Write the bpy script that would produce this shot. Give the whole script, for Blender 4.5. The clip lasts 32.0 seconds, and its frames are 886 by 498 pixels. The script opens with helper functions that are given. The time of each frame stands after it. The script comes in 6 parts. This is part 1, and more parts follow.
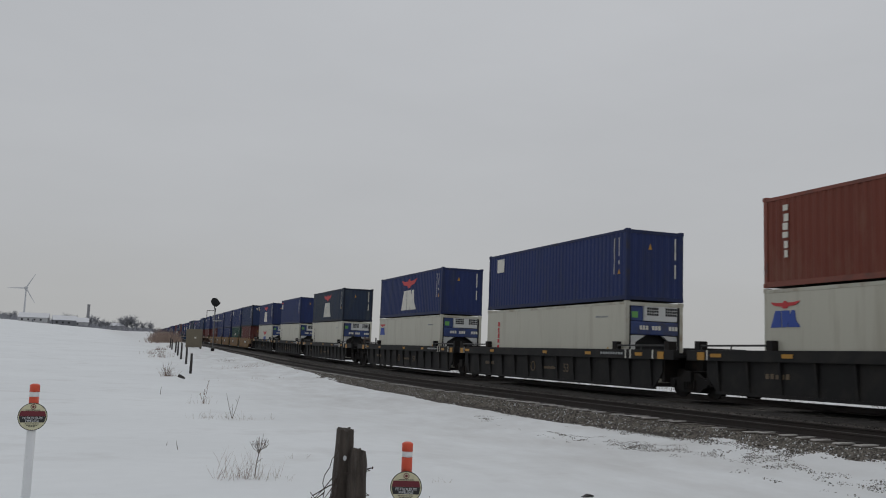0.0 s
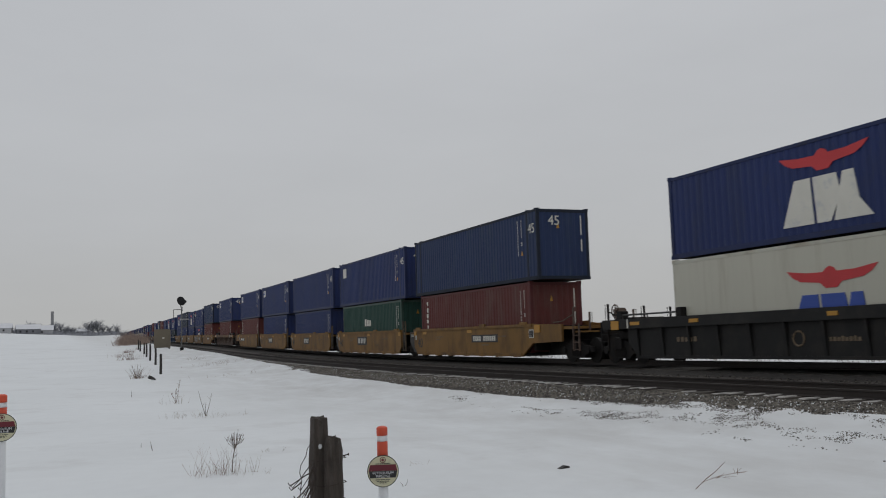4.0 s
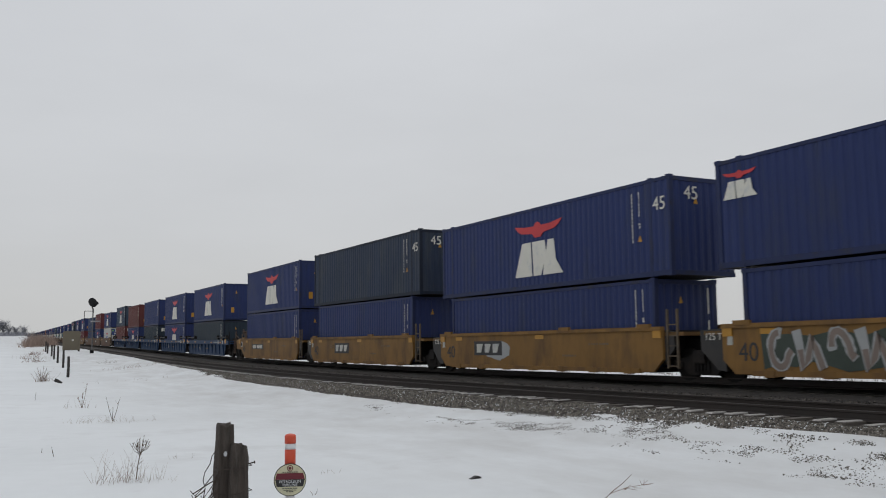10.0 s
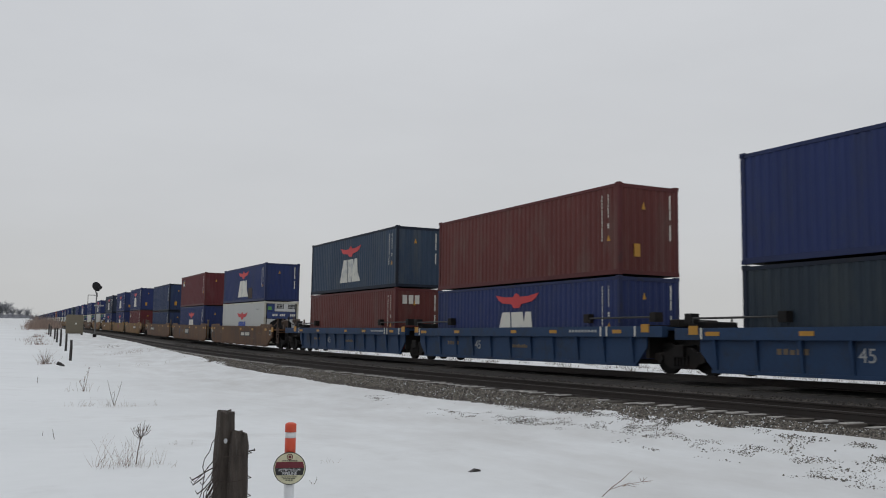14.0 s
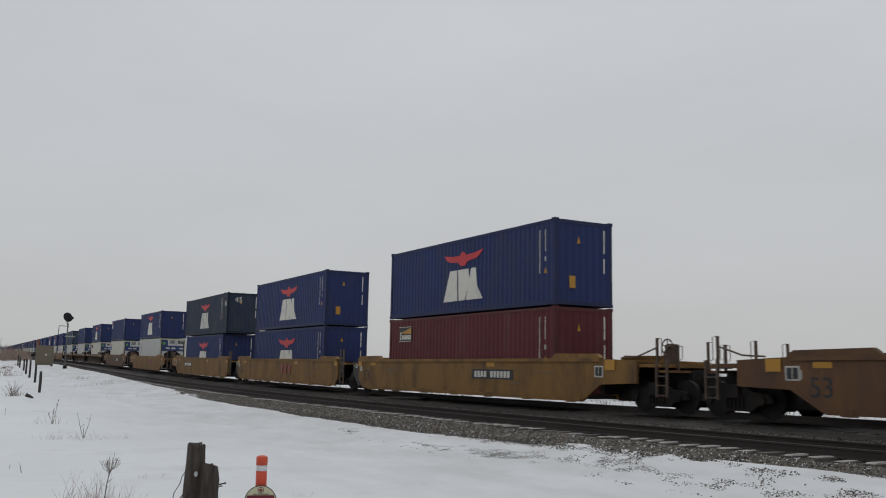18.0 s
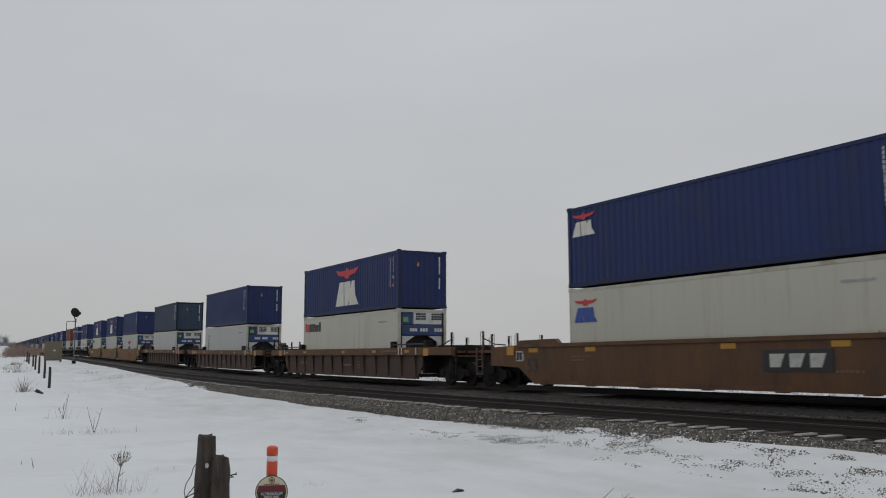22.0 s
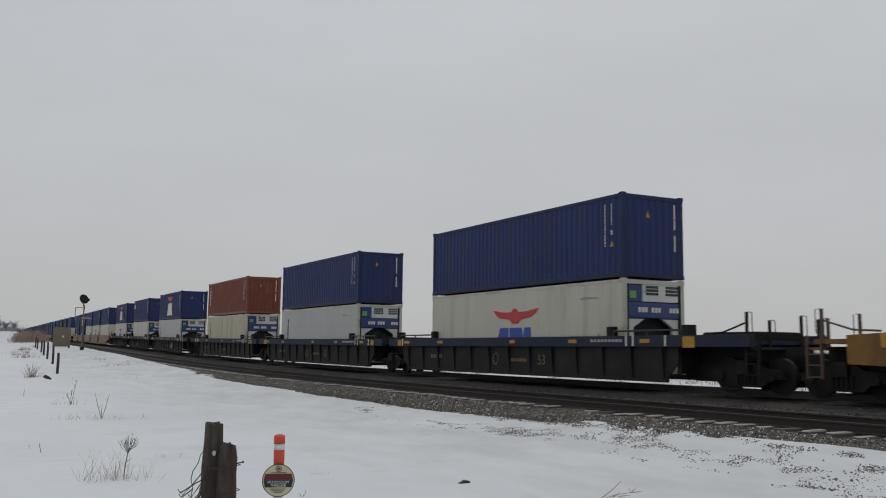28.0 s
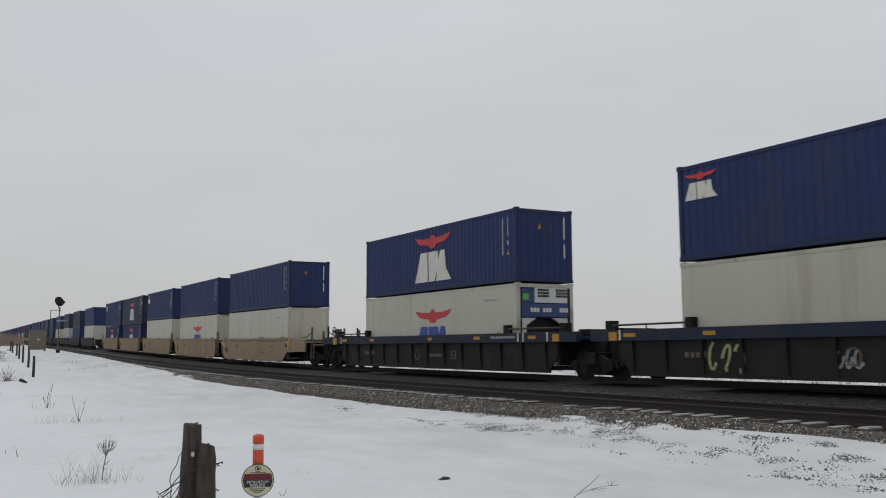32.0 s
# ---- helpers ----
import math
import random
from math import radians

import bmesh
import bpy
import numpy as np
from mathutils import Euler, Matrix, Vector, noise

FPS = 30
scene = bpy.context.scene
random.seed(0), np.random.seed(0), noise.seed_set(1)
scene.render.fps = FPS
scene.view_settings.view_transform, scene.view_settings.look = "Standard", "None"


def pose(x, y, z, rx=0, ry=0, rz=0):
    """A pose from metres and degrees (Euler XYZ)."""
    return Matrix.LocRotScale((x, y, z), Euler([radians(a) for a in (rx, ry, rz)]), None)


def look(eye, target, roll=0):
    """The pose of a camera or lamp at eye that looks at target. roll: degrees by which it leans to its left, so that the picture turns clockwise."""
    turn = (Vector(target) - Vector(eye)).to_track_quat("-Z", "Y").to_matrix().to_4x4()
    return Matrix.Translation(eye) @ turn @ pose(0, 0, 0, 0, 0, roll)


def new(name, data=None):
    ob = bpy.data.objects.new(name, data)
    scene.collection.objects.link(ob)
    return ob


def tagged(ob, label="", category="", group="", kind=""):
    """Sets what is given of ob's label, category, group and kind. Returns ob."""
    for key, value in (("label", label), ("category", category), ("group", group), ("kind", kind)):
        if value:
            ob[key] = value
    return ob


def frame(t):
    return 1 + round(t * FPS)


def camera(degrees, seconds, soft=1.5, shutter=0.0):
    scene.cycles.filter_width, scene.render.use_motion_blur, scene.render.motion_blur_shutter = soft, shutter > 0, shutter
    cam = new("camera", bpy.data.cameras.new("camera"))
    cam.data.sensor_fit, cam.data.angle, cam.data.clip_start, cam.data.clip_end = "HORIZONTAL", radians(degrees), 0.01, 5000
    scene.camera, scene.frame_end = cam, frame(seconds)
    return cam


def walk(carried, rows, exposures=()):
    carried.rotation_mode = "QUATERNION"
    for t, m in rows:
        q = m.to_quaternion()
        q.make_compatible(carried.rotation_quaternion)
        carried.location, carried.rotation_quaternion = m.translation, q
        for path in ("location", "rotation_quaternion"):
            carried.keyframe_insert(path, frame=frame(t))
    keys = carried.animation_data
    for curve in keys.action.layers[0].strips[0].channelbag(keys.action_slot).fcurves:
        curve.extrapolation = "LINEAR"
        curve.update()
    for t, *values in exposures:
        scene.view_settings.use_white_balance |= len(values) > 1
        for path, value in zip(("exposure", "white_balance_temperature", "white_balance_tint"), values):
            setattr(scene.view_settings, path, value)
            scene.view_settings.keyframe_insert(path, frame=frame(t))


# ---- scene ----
import functools

# the camera: held by hand at one spot, turning a little
VIEW = [
    (0.0, -0.072, 0.045, 2.167, -21.11, 6.61, -2.03),
    (0.5, -0.071, 0.039, 2.171, -21.35, 6.41, -1.75),
    (1.0, -0.071, 0.031, 2.165, -21.56, 6.18, -1.11),
    (1.5, -0.069, 0.030, 2.165, -21.80, 5.92, -1.45),
    (2.0, -0.070, 0.028, 2.162, -22.09, 5.81, -2.08),
    (2.5, -0.058, 0.031, 2.163, -22.92, 5.87, -2.64),
    (3.0, -0.055, 0.018, 2.163, -23.13, 6.00, -2.19),
    (3.5, -0.062, 0.021, 2.156, -23.25, 6.04, -1.35),
    (4.0, -0.062, -0.004, 2.157, -22.91, 5.55, 1.76),
    (4.5, -0.062, 0.009, 2.158, -22.25, 5.36, 2.42),
    (6.5, -0.012, 0.053, 2.157, -24.50, 6.40, 0.62),
    (7.0, -0.008, 0.020, 2.149, -25.70, 7.15, 0.26),
    (7.5, -0.005, 0.003, 2.144, -26.38, 7.32, 0.41),
    (8.0, -0.007, -0.016, 2.146, -26.81, 7.25, 0.49),
    (8.5, 0.004, -0.012, 2.147, -27.13, 6.75, 0.73),
    (9.0, 0.011, -0.012, 2.148, -27.52, 6.55, 0.95),
    (9.5, 0.020, -0.007, 2.150, -27.91, 6.35, 0.66),
    (10.0, 0.016, 0.003, 2.148, -27.91, 6.03, 0.52),
    (10.5, 0.010, 0.019, 2.142, -27.43, 5.54, 0.50),
    (11.0, 0.011, 0.025, 2.146, -27.27, 5.37, 0.22),
    (11.5, 0.017, 0.037, 2.149, -27.23, 5.44, 0.23),
    (12.0, 0.018, 0.029, 2.149, -27.28, 5.60, 0.38),
    (12.5, 0.020, 0.029, 2.145, -27.42, 5.57, 0.17),
    (13.0, 0.017, 0.025, 2.146, -27.50, 5.62, 0.09),
    (13.5, 0.025, 0.027, 2.149, -27.89, 5.61, -0.94),
    (15.5, 0.014, 0.043, 2.145, -26.97, 5.32, 0.19),
    (16.0, 0.020, 0.046, 2.152, -26.85, 5.05, 0.37),
    (16.5, 0.026, 0.052, 2.151, -27.16, 5.39, 0.38),
    (17.0, 0.022, -0.000, 2.154, -28.62, 6.44, -1.10),
    (17.5, 0.013, -0.025, 2.150, -29.01, 7.14, -1.02),
    (18.0, 0.013, -0.045, 2.150, -29.32, 7.60, -1.03),
    (18.5, 0.013, -0.054, 2.148, -29.44, 7.44, -0.79),
    (19.0, 0.014, -0.050, 2.152, -29.40, 7.33, -0.55),
    (19.5, 0.013, -0.053, 2.150, -29.29, 7.34, -0.57),
    (20.0, 0.009, -0.048, 2.144, -29.32, 7.31, -0.78),
    (20.5, 0.011, -0.053, 2.142, -29.06, 7.06, -0.73),
    (21.0, 0.006, -0.046, 2.148, -28.88, 6.99, -0.92),
    (21.5, 0.015, -0.036, 2.146, -28.82, 6.81, -0.08),
    (22.0, 0.013, -0.039, 2.148, -28.86, 6.81, 0.17),
    (22.5, 0.011, -0.040, 2.147, -28.95, 6.78, 0.01),
    (23.0, 0.014, -0.038, 2.150, -29.03, 6.74, -0.18),
    (23.5, 0.008, -0.048, 2.150, -29.12, 6.90, -0.41),
    (24.0, 0.009, -0.055, 2.148, -29.10, 6.86, -0.35),
    (24.5, 0.012, -0.052, 2.145, -29.09, 6.77, -0.36),
    (26.5, 0.013, 0.001, 2.140, -28.33, 6.13, -0.73),
    (27.0, 0.021, 0.009, 2.138, -28.28, 6.15, -0.82),
    (27.5, 0.019, 0.015, 2.142, -28.35, 6.18, -0.87),
    (28.0, 0.019, 0.016, 2.141, -28.45, 6.28, -0.63),
    (28.5, 0.015, 0.005, 2.144, -28.53, 6.32, -0.62),
    (29.0, 0.010, -0.008, 2.143, -28.61, 6.34, -0.87),
    (29.5, 0.010, -0.018, 2.144, -28.75, 6.24, -0.89),
    (30.0, 0.023, -0.025, 2.143, -29.11, 5.69, 0.08),
    (30.5, 0.026, -0.025, 2.141, -29.36, 5.59, 0.14),
    (31.0, 0.030, -0.022, 2.144, -29.52, 5.58, -0.00),
    (31.5, 0.022, -0.033, 2.143, -29.65, 5.76, -0.04),
    (32.0, 0.017, -0.023, 2.143, -29.73, 6.10, 0.25),
]
cam = camera(51.82, 32.0, soft=1.05, shutter=0.08)
EXPOSURES = [(0.0, -0.25), (4.0, -0.2), (7.0, -0.02), (8.0, -0.06), (9.0, 0.03), (10.0, 0.11), (11.0, 0.19), (12.0, 0.09), (13.0, 0.07), (16.0, 0.06), (17.0, 0.02), (18.0, -0.05), (19.0, -0.03), (20.6, -0.1), (23.0, -0.15), (27.0, -0.04), (28.0, -0.12), (29.0, -0.10), (30.0, -0.03), (31.0, 0.02), (32.0, 0.03)]
walk(cam, [(t, pose(x, y, z, 90 + pitch, roll, yaw)) for t, x, y, z, yaw, pitch, roll in VIEW], EXPOSURES)

# ---- sky and light: a closed grey winter sky ----
world = bpy.data.worlds.new("overcast_sky")
scene.world = world
world.use_nodes = True
wn = world.node_tree
wn.nodes.clear()


def wnode(kind, **values):
    n = wn.nodes.new(kind)
    for key, value in values.items():
        n.inputs[key].default_value = value
    return n


w_sky = wn.nodes.new("ShaderNodeTexSky")
w_sky.sky_type, w_sky.sun_disc = "NISHITA", False
w_sky.sun_elevation, w_sky.sun_rotation = radians(57), radians(40)
w_sky.air_density, w_sky.dust_density = 1.0, 4.0
w_dim = wnode("ShaderNodeVectorMath")
w_dim.operation = "SCALE"
w_dim.inputs["Scale"].default_value = 0.06
w_coord = wn.nodes.new("ShaderNodeTexCoord")
w_split = wn.nodes.new("ShaderNodeSeparateXYZ")
w_ramp = wn.nodes.new("ShaderNodeValToRGB")
w_ramp.color_ramp.elements[0].position, w_ramp.color_ramp.elements[0].color = 0.0, (0.538, 0.545, 0.543, 1)
w_ramp.color_ramp.elements[1].position, w_ramp.color_ramp.elements[1].color = 0.6, (0.619, 0.64, 0.672, 1)
e = w_ramp.color_ramp.elements.new(0.12)
e.color = (0.567, 0.58, 0.598, 1)
w_cloud = wnode("ShaderNodeTexNoise", Scale=2.6, Detail=5.0, Roughness=0.55)
w_map = wn.nodes.new("ShaderNodeMapping")
w_map.inputs["Scale"].default_value = (1.0, 1.0, 3.0)
w_tone = wn.nodes.new("ShaderNodeMapRange")
w_tone.inputs["From Min"].default_value, w_tone.inputs["From Max"].default_value = 0.3, 0.7
w_tone.inputs["To Min"].default_value, w_tone.inputs["To Max"].default_value = 0.965, 1.035
w_mul = wn.nodes.new("ShaderNodeVectorMath")
w_mul.operation = "SCALE"
w_mix = wn.nodes.new("ShaderNodeMix")
w_mix.data_type, w_mix.inputs["Factor"].default_value = "RGBA", 0.9
w_back = wnode("ShaderNodeBackground", Strength=1.0)
w_out = wn.nodes.new("ShaderNodeOutputWorld")
for a, b in (
    (w_sky.outputs[0], w_dim.inputs[0]),
    (w_coord.outputs["Generated"], w_split.inputs[0]),
    (w_split.outputs["Z"], w_ramp.inputs[0]),
    (w_coord.outputs["Generated"], w_map.inputs[0]),
    (w_map.outputs[0], w_cloud.inputs["Vector"]),
    (w_cloud.outputs[0], w_tone.inputs["Value"]),
    (w_ramp.outputs[0], w_mul.inputs[0]),
    (w_tone.outputs[0], w_mul.inputs["Scale"]),
    (w_dim.outputs[0], w_mix.inputs["A"]),
    (w_mul.outputs[0], w_mix.inputs["B"]),
    (w_mix.outputs["Result"], w_back.inputs["Color"]),
    (w_back.outputs[0], w_out.inputs["Surface"]),
):
    wn.links.new(a, b)
sun_data = bpy.data.lights.new("sun", "SUN")
sun_data.energy, sun_data.angle, sun_data.color = 0.5, radians(40), (1.0, 0.98, 0.95)
sun = new("sun", sun_data)
sun.matrix_world = look((90, 110, 220), (0, 0, 0))


# ---- materials ----
def material(name, color, rough=0.6, metal=0.0, var=0.15, scale=1.0, bump=0.0, bump_scale=20.0, dirt=None, dirt_amount=0.0,
             dirt_scale=1.2, stretch=(1, 1, 1), piece=0.0, spec=0.5, island=0.0):
    """A painted or natural surface: coarse and fine tone, dirt patches, a little relief."""
    m = bpy.data.materials.new(name)
    m.use_nodes = True
    nt = m.node_tree
    bsdf = nt.nodes["Principled BSDF"]
    bsdf.inputs["Roughness"].default_value, bsdf.inputs["Metallic"].default_value = rough, metal
    bsdf.inputs["Specular IOR Level"].default_value = spec
    coord, mapping = nt.nodes.new("ShaderNodeTexCoord"), nt.nodes.new("ShaderNodeMapping")
    mapping.inputs["Scale"].default_value = stretch
    nt.links.new(coord.outputs["Object"], mapping.inputs[0])
    info = nt.nodes.new("ShaderNodeObjectInfo")
    shift = nt.nodes.new("ShaderNodeVectorMath")
    shift.operation = "MULTIPLY_ADD"
    nt.links.new(info.outputs["Random"], shift.inputs[0])
    shift.inputs[1].default_value = (37.0, 53.0, 29.0)
    nt.links.new(mapping.outputs[0], shift.inputs[2])
    coarse, fine = nt.nodes.new("ShaderNodeTexNoise"), nt.nodes.new("ShaderNodeTexNoise")
    coarse.inputs["Scale"].default_value, coarse.inputs["Detail"].default_value = scale, 6.0
    fine.inputs["Scale"].default_value, fine.inputs["Detail"].default_value = scale * 14, 4.0
    for n in (coarse, fine):
        nt.links.new(shift.outputs[0], n.inputs["Vector"])
    add = nt.nodes.new("ShaderNodeMath")
    add.operation = "MULTIPLY_ADD"
    nt.links.new(fine.outputs[0], add.inputs[0])
    add.inputs[1].default_value = 0.45
    nt.links.new(coarse.outputs[0], add.inputs[2])
    tone = nt.nodes.new("ShaderNodeMapRange")
    tone.inputs["From Min"].default_value, tone.inputs["From Max"].default_value = 0.4, 1.05
    tone.inputs["To Min"].default_value, tone.inputs["To Max"].default_value = 1 - var, 1 + var
    nt.links.new(add.outputs[0], tone.inputs["Value"])
    if piece:
        extra = nt.nodes.new("ShaderNodeMapRange")
        extra.inputs["To Min"].default_value, extra.inputs["To Max"].default_value = 1 - piece, 1 + piece
        nt.links.new(info.outputs["Random"], extra.inputs["Value"])
        both = nt.nodes.new("ShaderNodeMath")
        both.operation = "MULTIPLY"
        nt.links.new(tone.outputs[0], both.inputs[0])
        nt.links.new(extra.outputs[0], both.inputs[1])
        tone = both
    if island:
        geo = nt.nodes.new("ShaderNodeNewGeometry")
        extra = nt.nodes.new("ShaderNodeMapRange")
        extra.inputs["To Min"].default_value, extra.inputs["To Max"].default_value = 1 - island, 1 + island
        nt.links.new(geo.outputs["Random Per Island"], extra.inputs["Value"])
        both = nt.nodes.new("ShaderNodeMath")
        both.operation = "MULTIPLY"
        nt.links.new(tone.outputs[0], both.inputs[0])
        nt.links.new(extra.outputs[0], both.inputs[1])
        tone = both
    paint = nt.nodes.new("ShaderNodeVectorMath")
    paint.operation = "SCALE"
    paint.inputs[0].default_value = color
    nt.links.new(tone.outputs[0], paint.inputs["Scale"])
    last = paint.outputs[0]
    if dirt:
        patch = nt.nodes.new("ShaderNodeTexNoise")
        patch.inputs["Scale"].default_value, patch.inputs["Detail"].default_value = dirt_scale, 8.0
        patch.inputs["Roughness"].default_value = 0.65
        nt.links.new(shift.outputs[0], patch.inputs["Vector"])
        mask = nt.nodes.new("ShaderNodeMapRange")
        mask.inputs["From Min"].default_value = 0.62 - 0.3 * dirt_amount
        mask.inputs["From Max"].default_value = 0.85 - 0.3 * dirt_amount
        nt.links.new(patch.outputs[0], mask.inputs["Value"])
        mix = nt.nodes.new("ShaderNodeMix")
        mix.data_type = "RGBA"
        nt.links.new(mask.outputs[0], mix.inputs["Factor"])
        nt.links.new(last, mix.inputs["A"])
        mix.inputs["B"].default_value = (*dirt, 1)
        last = mix.outputs["Result"]
    nt.links.new(last, bsdf.inputs["Base Color"])
    if bump:
        relief, height = nt.nodes.new("ShaderNodeBump"), nt.nodes.new("ShaderNodeTexNoise")
        height.inputs["Scale"].default_value, height.inputs["Detail"].default_value = bump_scale, 5.0
        nt.links.new(shift.outputs[0], height.inputs["Vector"])
        nt.links.new(height.outputs[0], relief.inputs["Height"])
        relief.inputs["Strength"].default_value = bump
        relief.inputs["Distance"].default_value = 0.02
        nt.links.new(relief.outputs[0], bsdf.inputs["Normal"])
    return m


GRIME = (0.035, 0.03, 0.027)
RUST = (0.16, 0.07, 0.035)
PAINT = {
    "bl": material("blue_container_paint", (0.0160, 0.029, 0.108), 0.6, spec=0.3, var=0.16, scale=0.5, dirt=(0.027, 0.036, 0.078), dirt_amount=0.35, stretch=(1, 1, 0.3)),
    "nv": material("weathered_navy_container_paint", (0.019, 0.031, 0.060), 0.6, spec=0.3, var=0.2, scale=0.5, dirt=(0.04, 0.048, 0.06), dirt_amount=0.5, stretch=(1, 1, 0.3)),
    "mb": material("dull_steel_blue_container_paint", (0.0165, 0.0315, 0.088), 0.6, spec=0.3, var=0.18, scale=0.5, dirt=(0.032, 0.05, 0.085), dirt_amount=0.35, stretch=(1, 1, 0.3)),
    "gb": material("faded_grey_blue_container_paint", (0.029, 0.050, 0.085), 0.6, spec=0.3, var=0.18, scale=0.5, dirt=(0.06, 0.075, 0.09), dirt_amount=0.4, stretch=(1, 1, 0.3)),
    "tl": material("dark_slate_container_paint", (0.018, 0.030, 0.044), 0.6, spec=0.3, var=0.2, scale=0.5, dirt=(0.035, 0.045, 0.05), dirt_amount=0.4, stretch=(1, 1, 0.3)),
    "rd": material("brown_red_container_paint", (0.108, 0.026, 0.022), 0.6, spec=0.3, var=0.16, scale=0.5, dirt=(0.12, 0.06, 0.05), dirt_amount=0.4, stretch=(1, 1, 0.3)),
    "mr": material("maroon_container_paint", (0.100, 0.016, 0.020), 0.6, spec=0.3, var=0.14, scale=0.5, dirt=(0.11, 0.045, 0.045), dirt_amount=0.3, stretch=(1, 1, 0.3)),
    "or": material("orange_brown_container_paint", (0.16, 0.041, 0.025), 0.6, spec=0.3, var=0.14, scale=0.5, dirt=(0.2, 0.09, 0.06), dirt_amount=0.3, stretch=(1, 1, 0.3)),
    "gn": material("dark_green_container_paint", (0.010, 0.048, 0.035), 0.6, spec=0.3, var=0.16, scale=0.5, dirt=(0.05, 0.08, 0.07), dirt_amount=0.3, stretch=(1, 1, 0.3)),
    "wh": material("off_white_reefer_panel", (0.485, 0.47, 0.39), 0.45, var=0.05, scale=0.5, dirt=(0.36, 0.33, 0.26), dirt_amount=0.3, dirt_scale=1.6, stretch=(1, 1, 0.10)),
    "gw": material("grey_white_reefer_panel", (0.39, 0.395, 0.375), 0.45, var=0.05, scale=0.5, dirt=(0.42, 0.42, 0.39), dirt_amount=0.2, dirt_scale=1.6, stretch=(1, 1, 0.10)),
    "st": material("stained_yellowish_reefer_panel", (0.43, 0.405, 0.29), 0.5, var=0.1, scale=0.6, dirt=(0.33, 0.22, 0.10), dirt_amount=0.5, dirt_scale=1.6, stretch=(1, 1, 0.10)),
}
FRAME = {
    "bl": material("dark_blue_frame_paint", (0.014, 0.023, 0.076), 0.6, spec=0.3, var=0.2, scale=1.0, dirt=GRIME, dirt_amount=0.25),
    "nv": material("dark_navy_frame_paint", (0.0115, 0.017, 0.031), 0.65, spec=0.25, var=0.2, scale=1.0, dirt=(0.02, 0.021, 0.024), dirt_amount=0.3),
    "rd": material("dark_red_frame_paint", (0.088, 0.019, 0.019), 0.6, spec=0.3, var=0.2, scale=1.0, dirt=GRIME, dirt_amount=0.15),
    "or": material("dark_orange_frame_paint", (0.19, 0.05, 0.03), 0.55, var=0.2, scale=1.0, dirt=GRIME, dirt_amount=0.3),
    "gn": material("dark_green_frame_paint", (0.02, 0.055, 0.04), 0.55, var=0.2, scale=1.0, dirt=GRIME, dirt_amount=0.4),
    "wh": material("reefer_frame_paint", (0.46, 0.45, 0.38), 0.5, var=0.1, scale=1.0, dirt=(0.25, 0.19, 0.12), dirt_amount=0.4),
}
FRAME_OF = {"bl": "bl", "nv": "nv", "gb": "nv", "mb": "nv", "tl": "nv", "rd": "rd", "mr": "rd", "or": "or", "gn": "gn", "wh": "wh", "gw": "wh", "st": "wh"}
WHITE_MARK = material("white_marking_paint", (0.64, 0.62, 0.55), 0.6, var=0.06, scale=2.0, dirt=(0.4, 0.42, 0.46), dirt_amount=0.25, dirt_scale=2.5)
FADED_MARK = material("faded_white_marking_paint", (0.55, 0.54, 0.48), 0.6, var=0.12, scale=2.0, dirt=(0.26, 0.28, 0.32), dirt_amount=0.4, dirt_scale=2.2)
RED_MARK = material("red_marking_paint", (0.50, 0.035, 0.04), 0.6, var=0.1, scale=2.0)
BLUE_MARK = material("blue_marking_paint", (0.03, 0.07, 0.32), 0.6, var=0.08, scale=2.0)
BLACK_MARK = material("black_marking_paint", (0.025, 0.025, 0.028), 0.6, var=0.1, scale=2.0)
BROWN_MARK = material("brown_red_marking_paint", (0.22, 0.055, 0.035), 0.6, var=0.15, scale=2.0)
YELLOW_MARK = material("yellow_reflector", (0.45, 0.22, 0.018), 0.5, var=0.08, scale=3.0)
GREEN_MARK = material("green_label", (0.13, 0.36, 0.09), 0.5, var=0.05, scale=3.0)
BLUE_SCRAWL = material("faded_blue_spray_paint", (0.035, 0.075, 0.16), 0.7, var=0.25, scale=3.0, dirt=(0.08, 0.055, 0.04), dirt_amount=0.5, dirt_scale=3.0)
WORN_SCRAWL = material("worn_ochre_spray_paint", (0.19, 0.12, 0.05), 0.7, var=0.25, scale=3.0, dirt=(0.12, 0.06, 0.03), dirt_amount=0.6, dirt_scale=3.0)
YELLOW_SCRAWL = material("pale_yellow_spray_paint", (0.36, 0.36, 0.18), 0.6, var=0.15, scale=3.0)
GREY_MARK = material("pale_graffiti_paint", (0.34, 0.35, 0.35), 0.6, var=0.12, scale=3.0)
YELLOW_PAINT = material("yellow_railcar_paint", (0.218, 0.116, 0.032), 0.65, spec=0.3, var=0.16, scale=0.45, dirt=(0.105, 0.058, 0.027), dirt_amount=0.55, dirt_scale=1.1, stretch=(1, 1.1, 0.4))
TAN_PAINT = material("dusty_tan_railcar_paint", (0.29, 0.205, 0.12), 0.65, var=0.14, scale=0.45, dirt=(0.2, 0.14, 0.09), dirt_amount=0.45, stretch=(1, 0.5, 0.6))
RUSTY_PAINT = material("rusty_orange_railcar_paint", (0.117, 0.054, 0.019), 0.7, var=0.34, scale=0.8, dirt=(0.072, 0.036, 0.021), dirt_amount=0.6, dirt_scale=1.5, stretch=(1, 1.0, 0.35))
BROWN_PAINT = material("brown_railcar_paint", (0.064, 0.034, 0.020), 0.7, var=0.18, scale=0.6, dirt=(0.07, 0.05, 0.04), dirt_amount=0.5)
